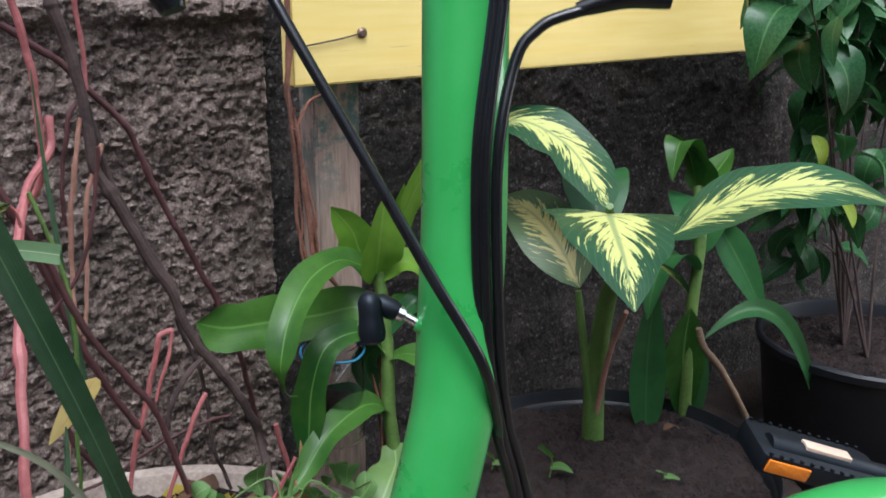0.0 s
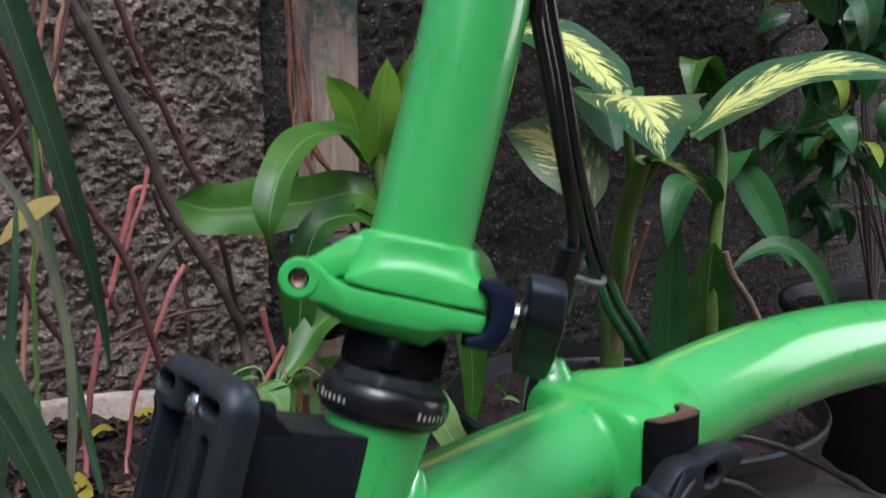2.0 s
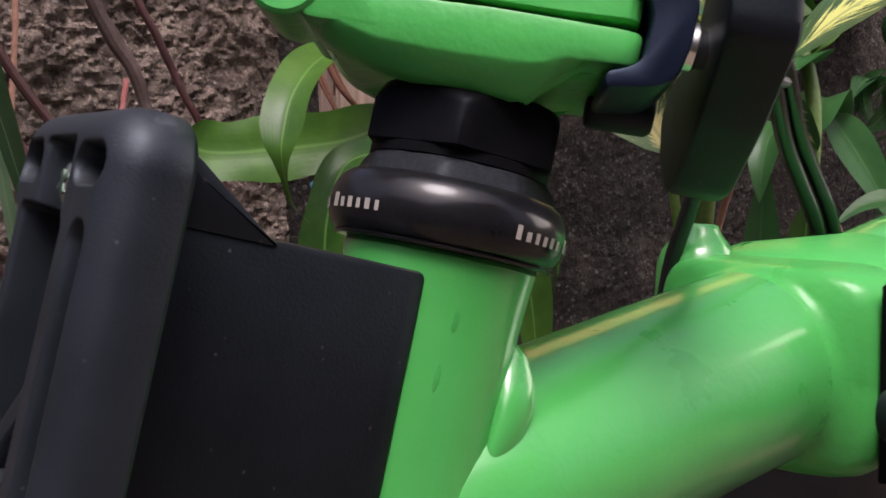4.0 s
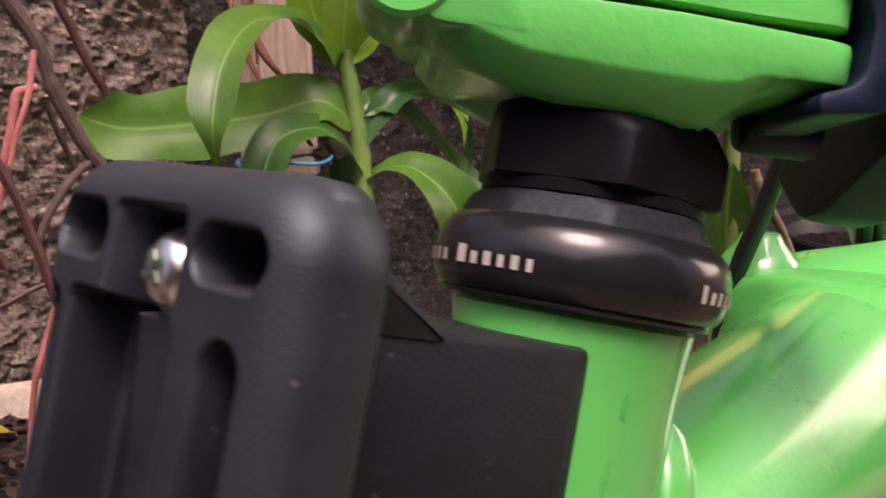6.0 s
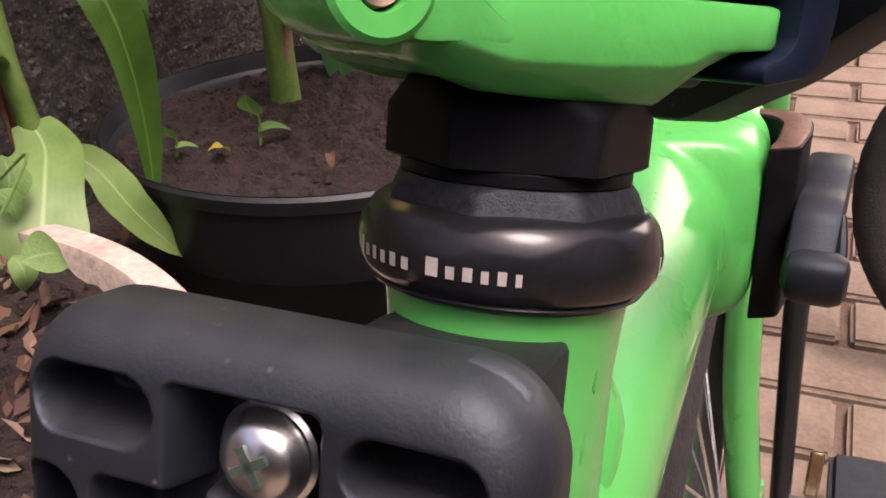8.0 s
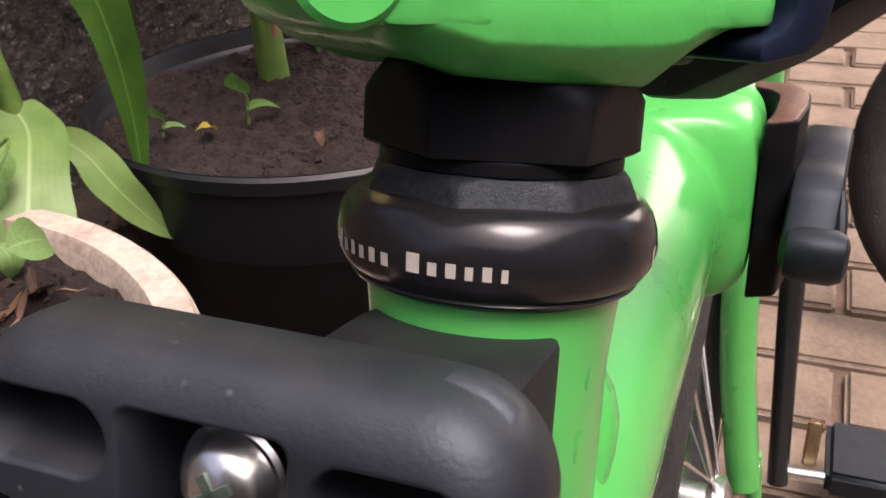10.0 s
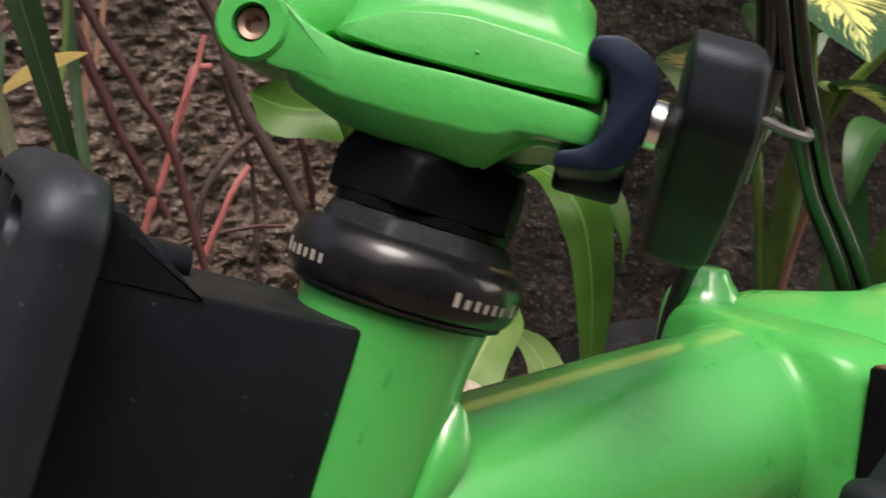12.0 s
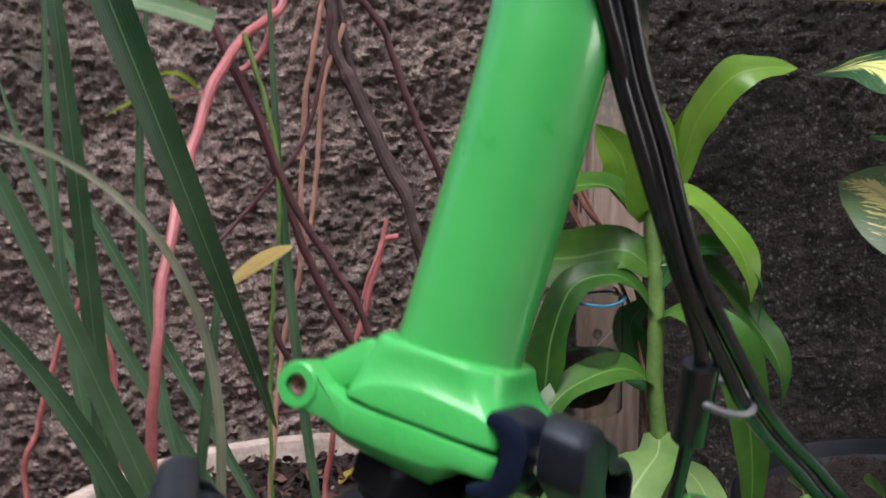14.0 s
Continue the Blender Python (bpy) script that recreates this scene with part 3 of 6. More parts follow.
# ---------- setting: ground, paving, wall ----------
def ground_sheet():
    bm = bmesh.new()
    bmesh.ops.create_grid(bm, x_segments=8, y_segments=8, size=400, matrix=Matrix.Translation((0, 0, GROUND - 0.012)))
    solo("ground", bm, JOINT, "brown earth and sand between the paving", kind="structure")


def earth_bed():
    """Uneven dark soil along the foot of the wall."""
    bm = bmesh.new()
    nx, ny = 90, 24
    grid = []
    for j in range(ny + 1):
        row = []
        for i in range(nx + 1):
            x, y = -1.0 + 2.9 * i / nx, 0.10 + 0.60 * j / ny
            z = BED + 0.07 + 0.06 * max(0, min(1, (y - 0.25) / 0.3)) + 0.03 * noise.noise(Vector((x * 5, y * 5, 0))) + 0.012 * noise.noise(Vector((x * 26, y * 26, 3)))
            if j == 0:
                z = GROUND - 0.02
            if j == 1:
                z = GROUND + 0.03
            row.append(bm.verts.new((x, y, z)))
        grid.append(row)
    for a, b in zip(grid, grid[1:]):
        for i in range(nx):
            bm.faces.new((a[i], a[i + 1], b[i + 1], b[i]))
    solo("garden_bed", bm, LITTER, "dark garden soil with leaf litter along the wall", kind="structure")


def rough_wall(name, x0, x1, top, y0, slope, material, label, amp, fine, ledge=0.0, step=0.0036):
    bm = bmesh.new()
    xs = []
    x = x0
    while x < x1:
        xs.append(x)
        x += step if -0.3 < x < 1.25 else 0.06
    xs.append(x1)
    zs = [GROUND + 0.02 + 0.06 * k for k in range(5)]
    z = zs[-1] + 0.02
    while z < top:
        zs.append(z)
        z += step
    zs.append(top)
    grid = []
    for z in zs:
        row = []
        for x in xs:
            p = Vector((x, 0, z))
            w = p + 0.006 * noise.noise_vector(p * 55) + 0.003 * noise.noise_vector(p * 140)
            d = amp * noise.fractal(p * 14, 1.0, 2.0, 3) + fine * max(0.0, 0.58 - noise.voronoi(w * 125)[0][0]) * (0.15 + 1.2 * noise.cell(w * 50)) + 0.5 * fine * noise.fractal(p * 110, 0.7, 2.0, 3)
            # crumbs that stand out in clusters
            d += 0.7 * fine * max(0.0, noise.noise(p * 48) - 0.12) * (1.0 + noise.noise(p * 11))
            if ledge:
                e = ledge + 0.006 * noise.noise(Vector((x * 16, 0, 4))) + 0.003 * noise.noise(Vector((x * 70, 0, 4)))
                d += 0.013 * max(0.0, min(1.0, (z - e + 0.016) / 0.012)) * (0.8 + 0.5 * noise.noise(p * 40)) - 0.020 * max(0.0, min(1.0, (z - e - 0.010) / 0.008))
                d -= 0.010 * max(0.0, noise.noise(Vector((x * 7, 0, z * 11 + 3))) - 0.15)
            d -= slope * (x - x0)
            row.append(bm.verts.new((x, y0 - d, z + (0.004 * noise.noise(p * 30) if z == top else 0))))
        grid.append(row)
    for a, b in zip(grid, grid[1:]):
        for i in range(len(xs) - 1):
            bm.faces.new((a[i], a[i + 1], b[i + 1], b[i]))
    back = [bm.verts.new((x, y0 + 0.10 + slope * (x - x0), top)) for x in (x0, x1)]
    low = [bm.verts.new((x, y0 + 0.10 + slope * (x - x0), GROUND)) for x in (x0, x1)]
    bm.faces.new([*[r[-1] for r in grid], back[1], low[1]])
    bm.faces.new([*grid[-1], back[1], back[0]])
    bm.faces.new((back[0], back[1], low[1], low[0]))
    solo(name, bm, material, label, kind="structure")


ground_sheet()
earth_bed()
rough_wall("wall_1", -1.6, 0.300, 0.345, 0.672, 0.0, PLASTER, "rough brown cement-rendered garden wall", 0.007, 0.0085, 0.311, 0.0026)
rough_wall("wall_2", 0.20, 2.6, 0.75, 0.705, -0.10, DARK_RENDER, "much darker cement wall", 0.004, 0.005)


def added_walls():
    """Unseen plain walls, added behind the path and at its ends to block low sky; one has an opening."""
    bm = box((-0.75, -1.75, GROUND + 1.0), (3.5, 0.15, 2.0), bevel=0.01)
    solo("added_wall_1", bm, DULL, "unseen plain dull grey wall, added across the path", kind="structure")
    bm = box((-2.425, -0.48, GROUND + 1.1), (0.15, 2.37, 2.2), bevel=0.01)
    solo("added_wall_2", bm, DARK_RENDER, "unseen dark cement wall, added to end the path", kind="structure")
    bm = box((2.56, -1.83, GROUND + 1.15), (0.15, 0.30, 2.3), bevel=0.01)
    box((2.56, 0.05, GROUND + 1.15), (0.15, 0.94, 2.3), bm)
    box((2.56, -1.05, GROUND + 2.22), (0.15, 1.26, 0.16), bm)
    solo("added_wall_3", bm, PLASTER, "unseen rough cement wall with an opening, added at the far end", kind="structure")


added_walls()

# ---------- post and board on the wall ----------
def post():
    t = thing("wooden_post", (0.318, 0.562, GROUND), "weathered wooden post with peeling green paint against the wall", "post")
    bm = box((0.318, 0.562, -0.11), (0.056, 0.035, 0.92), bevel=0.003)
    part("timber", bm, OLD_WOOD, t)


def board():
    t = thing("yellow_board", (0.66, 0.51, 0.2435), "yellow painted wooden board fixed above the plants", "board")
    bm = box((0.66, 0.512, 0.3635), (0.835, 0.022, 0.24), bevel=0.002)
    part("plank", bm, YELLOW, t)
    bm = lathe([(0.0055, 0), (0.0055, 0.002), (0.003, 0.004)], 14)
    part("nail_head", moved(bm, pose(0.322, 0.501, 0.2925, 90)), BRONZE, t, "rusty nail head")
    part("wire", sweep(curve_points([(0.322, 0.499, 0.2925), (0.29, 0.498, 0.287), (0.243, 0.499, 0.281)], 6), 0.0009, 6), VINE_BROWN, t, "thin brown wire")


post()
board()

# ---------- bicycle ----------
bike = thing("folding_bicycle", (0.0, 0.0, GROUND), "green folding bicycle with black headset and front carrier block", "bicycle")

# head tube and headset, turned about the head axis
def headset():
    ht = part("head_tube", moved(lathe([(0.0185, -0.105), (0.0193, -0.104), (0.0193, -0.02), (0.0199, -0.012), (0.0205, -0.0072), (0.0200, -0.0064)], 64), HEAD), GREEN, bike, "green painted head tube")
    for turn, low, rad in ((-111, 0.0182, 0.01948), (-115, 0.0300, 0.01932)):
        part("smudge", moved(slab([(-0.0006, -0.0022), (0.0001, -0.0032), (0.0007, -0.0012), (0.0008, 0.0008), (0.0003, 0.0030), (-0.0004, 0.0014)], rad - 0.0003, rad + 0.00003, lambda a, b, h: HEAD @ Matrix.Rotation(radians(turn), 4, "Z") @ Vector((h, a, b - low)), 0.0005, 0.00005), Matrix()), SCUFF, ht)
    cup = part("headset_cup", moved(lathe([(0.0208, -0.0064), (0.0226, -0.0062), (0.0229, -0.0057), (0.0226, -0.0053), (0.0236, -0.0046), (0.0246, -0.003), (0.0251, -0.001), (0.0252, 0.0006), (0.0249, 0.0028), (0.0241, 0.0050), (0.0230, 0.0064), (0.0218, 0.0073), (0.0200, 0.0076)], 96), HEAD), ANODISED, bike, "glossy black headset cup with silver print")
    # print: a row of plain bars, twice round the cup
    for start in (129.0, 264.0):
        ang = start
        for word in ((5.6, 5.8, 5.4, 5.6, 5.9, 6.0), (7.6, 6.0, 6.2, 5.4, 5.8, 5.0)):
            for k, wd in enumerate(word):
                bm = bmesh.new()
                tall = 0.0028 if k == 0 else (0.0019 if k % 2 else 0.0021)
                lo = -0.0016
                pts = []
                for a in (ang + 0.8, ang + wd * 0.4, ang + wd - 2.1):
                    for z in (lo, lo + tall):
                        rad = 0.02535 - 0.18 * max(0, abs(z) - 0.0008)
                        pts.append(bm.verts.new((rad * math.cos(radians(a)), rad * math.sin(radians(a)), z)))
                bm.faces.new((pts[0], pts[2], pts[3], pts[1]))
                bm.faces.new((pts[2], pts[4], pts[5], pts[3]))
                ang += wd
                part("print_bar", moved(bm, HEAD), INK, cup, "silver bar of print")
            ang += 4.4
    # eight-sided lock ring, groove and hexagonal nut: flat sides, cut round above
    def sided(n, turn, levels, seg=96):
        loops = []
        for z, flat, cut in levels:
            loop = []
            for k in range(seg):
                a = 2 * math.pi * k / seg
                d = (a - radians(turn) + math.pi / n) % (2 * math.pi / n) - math.pi / n
                r = min(flat / math.cos(d), cut)
                loop.append((r * math.cos(a), r * math.sin(a), z))
            loops.append(loop)
        return loft(loops)

    ring = sided(8, 23.5, ((0.0064, 0.0202, 0.0214), (0.0068, 0.0204, 0.0222), (0.0094, 0.0194, 0.0212), (0.0104, 0.0190, 0.0203), (0.0112, 0.0187, 0.0193), (0.0115, 0.0182, 0.0184)))
    part("lock_ring", moved(ring, HEAD), GRAINY_LIT_STEEL, bike, "black eight-sided lock ring, grainy, its tone lightened for lit sides")
    part("spacer", moved(lathe([(0.0186, 0.0112), (0.0190, 0.0116), (0.0190, 0.0134), (0.0186, 0.0138)], 48), HEAD), BLACK_STEEL, bike)
    nut = sided(6, 0, ((0.0133, 0.0182, 0.0208), (0.0138, 0.0188, 0.0216), (0.0216, 0.0188, 0.0216), (0.0232, 0.0188, 0.0206), (0.0248, 0.0188, 0.0194), (0.0260, 0.0186, 0.0187)))
    part("top_nut", moved(nut, STEER), BLACK_STEEL, bike, "black hexagonal top nut")


headset()


# handlepost hinge, in the turned frame: u along the hinge, v away, w up the axis
def hinge():
    # profile lines along the hinge: gap, brow of the head, chine and keel of the base
    low_top = table((-0.036, 0.0440), (-0.031, 0.0421), (-0.025, 0.0402), (-0.0185, 0.0389), (-0.008, 0.0391), (0.002, 0.0397), (0.013, 0.0399), (0.030, 0.0401))
    gap = table((-0.024, 0.0409), (-0.012, 0.0403), (0.0, 0.0406), (0.015, 0.0411), (0.0295, 0.0421))
    brow = table((-0.0235, 0.0416), (-0.0205, 0.0432), (-0.0156, 0.0460), (-0.011, 0.0482), (-0.004, 0.0498), (0.002, 0.0506), (0.009, 0.0504), (0.0185, 0.0501), (0.026, 0.0492))
    keel = table((-0.0345, 0.0314), (-0.0285, 0.0285), (-0.0185, 0.0255), (-0.008, 0.0248), (0.005, 0.0245), (0.0108, 0.0244), (0.0135, 0.0275), (0.0158, 0.0312), (0.020, 0.0322), (0.031, 0.0330))
    crease = table((-0.0345, 0.0334), (-0.030, 0.0325), (-0.018, 0.0299), (-0.005, 0.0300), (0.0085, 0.0306), (0.0125, 0.0312), (0.0160, 0.0330), (0.031, 0.0342))

    def ring(u0, u1, v, r, height):
        loop = evenly(rounded([(u0, -v), (u1, -v), (u1, v), (u0, v)], r, 9), 160)
        return [Vector((p.x, p.y, height(p.x))) for p in loop]

    lower = loft([
        ring(-0.0280, 0.0270, 0.0150, 0.008, lambda u: keel(u) - 0.0002),
        ring(-0.0312, 0.0292, 0.0194, 0.007, keel),
        ring(-0.0316, 0.0295, 0.0202, 0.006, lambda u: keel(u) + 0.0006),
        ring(-0.0331, 0.0300, 0.0247, 0.004, lambda u: max(crease(u) - 0.0005, keel(u) + 0.0009)),
        ring(-0.0333, 0.0302, 0.0251, 0.004, lambda u: crease(u) + 0.0003),
        ring(-0.0334, 0.0302, 0.0253, 0.004, lambda u: low_top(u) - 0.0010),
        ring(-0.0332, 0.0300, 0.0251, 0.004, lambda u: low_top(u) - 0.0003),
        ring(-0.0326, 0.0293, 0.0244, 0.004, low_top)])
    low = part("lower_hinge", moved(lower, STEER), GREEN_CAST, bike, "green cast hinge base")
    upper = loft([
        ring(-0.0222, 0.0286, 0.0240, 0.004, gap),
        ring(-0.0228, 0.0292, 0.0248, 0.004, lambda u: gap(u) + 0.0004),
        ring(-0.0230, 0.0292, 0.0249, 0.004, lambda u: max(gap(u) + 0.0008, brow(u) - 0.0005)),
        ring(-0.0230, 0.0289, 0.0247, 0.005, lambda u: max(gap(u) + 0.0012, brow(u) - 0.0001)),
        ring(-0.0229, 0.0284, 0.0243, 0.006, lambda u: max(gap(u) + 0.0016, brow(u) + 0.0003)),
        ring(-0.0228, 0.0258, 0.0229, 0.009, lambda u: 0.65 * brow(u) + 0.35 * 0.058),
        ring(-0.0226, 0.0240, 0.0224, 0.012, lambda u: 0.25 * brow(u) + 0.75 * 0.058),
        ring(-0.0224, 0.0230, 0.0223, 0.014, lambda u: 0.0585 + 0.03 * u),
        ring(-0.0222, 0.0227, 0.0222, 0.015, lambda u: 0.0603 + 0.03 * u),
        ring(-0.0216, 0.0221, 0.0217, 0.015, lambda u: 0.0611 + 0.03 * u),
        ring(-0.0206, 0.0212, 0.0208, 0.016, lambda u: 0.0615 + 0.03 * u),
        ring(-0.0190, 0.0190, 0.0190, 0.016, lambda u: 0.0616 + 0.03 * u)])
    up = part("upper_hinge", moved(upper, STEER), GREEN_CAST, bike, "green cast hinge head")
    web = slab([(-0.0370, 0.0335), (-0.0410, 0.0390), (-0.0400, 0.0436), (-0.0365, 0.0466), (-0.0235, 0.0582), (-0.0150, 0.0590), (-0.0120, 0.0425), (-0.0250, 0.0418), (-0.0330, 0.0330)], -0.0185, 0.0185, lambda a, b, h: STEER @ Vector((a, h, b)), 0.003, 0.003)
    part("hinge_web", web, GREEN_CAST, up)
    # A green lug; its black colour stands for the shade under the clamp
    lug = moved(lathe([(0.0030, 0.0), (0.0040, 0.0004), (0.0044, 0.0012), (0.0044, 0.0130), (0.0036, 0.0142)], 36), STEER @ Matrix.Translation((0.0235, 0.0015, 0.0305)) @ Matrix.Rotation(radians(88), 4, "Y"))
    part("clamp_lug", lug, PLASTIC, low, "green lug that carries the clamp, blackened for shade")
    # knuckle with its bolt
    knuckle = lathe([(0.0038, -0.0262), (0.0066, -0.0262), (0.0074, -0.0255), (0.0076, -0.0243), (0.0076, -0.0070), (0.0074, -0.0058), (0.0066, -0.0050), (0.0038, -0.0050), (0.0036, -0.0070), (0.0036, -0.0240)], 48, closed=True)
    kn = part("hinge_knuckle", moved(knuckle, STEER @ Matrix.Translation((-0.0378, 0, 0.038)) @ Matrix.Rotation(radians(-90), 4, "X")), GREEN_CAST, bike, "green hinge knuckle")
    bolt = lathe([(0.0012, -0.0232), (0.0018, -0.0246), (0.0030, -0.0250), (0.0033, -0.0244), (0.0034, -0.0225), (0.0034, -0.008), (0.0026, -0.007)], 32)
    part("hinge_bolt", moved(bolt, STEER @ Matrix.Translation((-0.0378, 0, 0.038)) @ Matrix.Rotation(radians(-90), 4, "X")), BRONZE, kn, "bronze hinge bolt")
    # arm that joins the knuckle to the base
    arm = slab([(-0.0337, 0.0313), (-0.0305, 0.0311), (-0.0240, 0.0316), (-0.0180, 0.0310), (-0.0180, 0.0386), (-0.0250, 0.0400), (-0.0282, 0.0412), (-0.0310, 0.0430), (-0.0337, 0.0444)], -0.0254, -0.0050, lambda a, b, h: STEER @ Vector((a, h, b)), 0.003, 0.0012)
    part("hinge_arm", arm, GREEN_CAST, low)
    # speck of raised paint
    bm = bmesh.new()
    bmesh.ops.create_uvsphere(bm, u_segments=8, v_segments=6, radius=0.0005)
    part("paint_speck", moved(bm, STEER @ Matrix.Translation((0.005, -0.0246, 0.0444))), GREEN, low)


def handlepost():
    line = curve_points([(0, 0, 0.058), (0, 0, 0.10), (0, 0, 0.14), (-0.0015, 0, 0.17), (-0.0075, 0, 0.203), (-0.0195, 0, 0.262), (-0.037, 0, 0.335), (-0.0535, 0, 0.405)], 10)
    part("handlepost", moved(sweep(line, 0.0199, 56), STEER), GREEN, bike, "green handlepost tube bent forward")
    # quick clamp knob on the front of the post
    m = STEER @ Matrix.Translation((-0.0235, -0.006, 0.2005)) @ Matrix.Rotation(radians(-90), 4, "Y") @ Matrix.Rotation(radians(14), 4, "Y")
    boss = part("clamp_boss", moved(lathe([(0.0042, -0.004), (0.0042, 0.003), (0.0034, 0.004)], 20), m), GREEN, bike)
    part("clamp_stud", moved(lathe([(0.0022, 0.003), (0.0022, 0.010), (0.0036, 0.0105), (0.0036, 0.0150), (0.003, 0.0155)], 20), m), CHROME, boss, "bright steel stud")
    knob = lathe([(0.0030, 0.0130), (0.0042, 0.0138), (0.0050, 0.0170), (0.0048, 0.0235), (0.003, 0.026)], 24)
    bm2 = lathe([(0.0030, -0.0115), (0.0056, -0.0098), (0.0064, -0.006), (0.0058, -0.001), (0.0054, 0.004), (0.0056, 0.008), (0.0040, 0.0115), (0.0012, 0.0130)], 24)
    k = part("clamp_knob", moved(knob, m), PLASTIC, boss, "black plastic T-shaped knob")
    part("clamp_grip", moved(bm2, STEER @ Matrix.Translation((-0.0478, -0.0105, 0.1985)) @ Matrix.Rotation(radians(-18), 4, "Y")), PLASTIC, boss, "black plastic T-shaped knob")


def hinge_clamp():
    # C-shaped hook that closes the hinge
    outer = [(0.0243, 0.0488), (0.0243, 0.0528), (0.0298, 0.0542), (0.0358, 0.0518), (0.0388, 0.0470), (0.0385, 0.0385), (0.0372, 0.0325), (0.0340, 0.0300), (0.0246, 0.0282), (0.0240, 0.0312), (0.0285, 0.0330), (0.0305, 0.0352), (0.0308, 0.0432), (0.0290, 0.0470), (0.0272, 0.0486)]
    hook = part("clamp_hook", slab(outer, -0.0272, -0.0030, lambda a, b, h: STEER @ Vector((a, h, b)), 0.0022, 0.0007), NAVY, bike, "black forged C-shaped clamp hook")
    part("clamp_axle", moved(lathe([(0.0040, 0), (0.0048, 0.0008), (0.0048, 0.0030), (0.0040, 0.0038), (0.0034, 0.008)], 28), STEER @ Matrix.Translation((0.0380, -0.0135, 0.0425)) @ Matrix.Rotation(radians(90), 4, "Y")), CHROME, bike, "bright clamp washer")
    # lever: a rounded cap at the front that runs back and down, with a pocket in its outer side
    side = [(-0.0325, 0.0440), (-0.0335, 0.0545), (-0.0275, 0.0592), (-0.0150, 0.0576), (-0.0085, 0.0520), (-0.0020, 0.0445), (0.0080, 0.0452), (0.0230, 0.0440), (0.0325, 0.0385), (0.0335, 0.0275), (0.0235, 0.0190), (0.0130, 0.0195), (-0.0100, 0.0290), (-0.0310, 0.0410)]
    outer = rounded(side, 0.0028, 5)
    centre = Vector((0.0165, 0.0335))
    pocket = [centre + Vector(((p - centre).x * (0.40 if p.x < centre.x else 0.72), (p - centre).y * 0.66)) for p in outer]
    at = lambda lp, h: [STEER @ Vector((h + 0.15 * (0.056 - p.y), p.x, p.y)) for p in lp]
    lever = loft([at(inset(outer, 0.0018), 0.0412), at(inset(outer, 0.0005), 0.0417), at(outer, 0.0428), at(outer, 0.0520), at(inset(outer, 0.0007), 0.0538), at(inset(outer, 0.0020), 0.0546), at([p.lerp(c, 0.10) for p, c in zip(pocket, outer)], 0.0546), at(pocket, 0.0538), at(pocket, 0.0450)])
    part("clamp_lever", lever, PLASTIC, bike, "black plastic clamp lever with a hollow side")


hinge()
handlepost()
hinge_clamp()


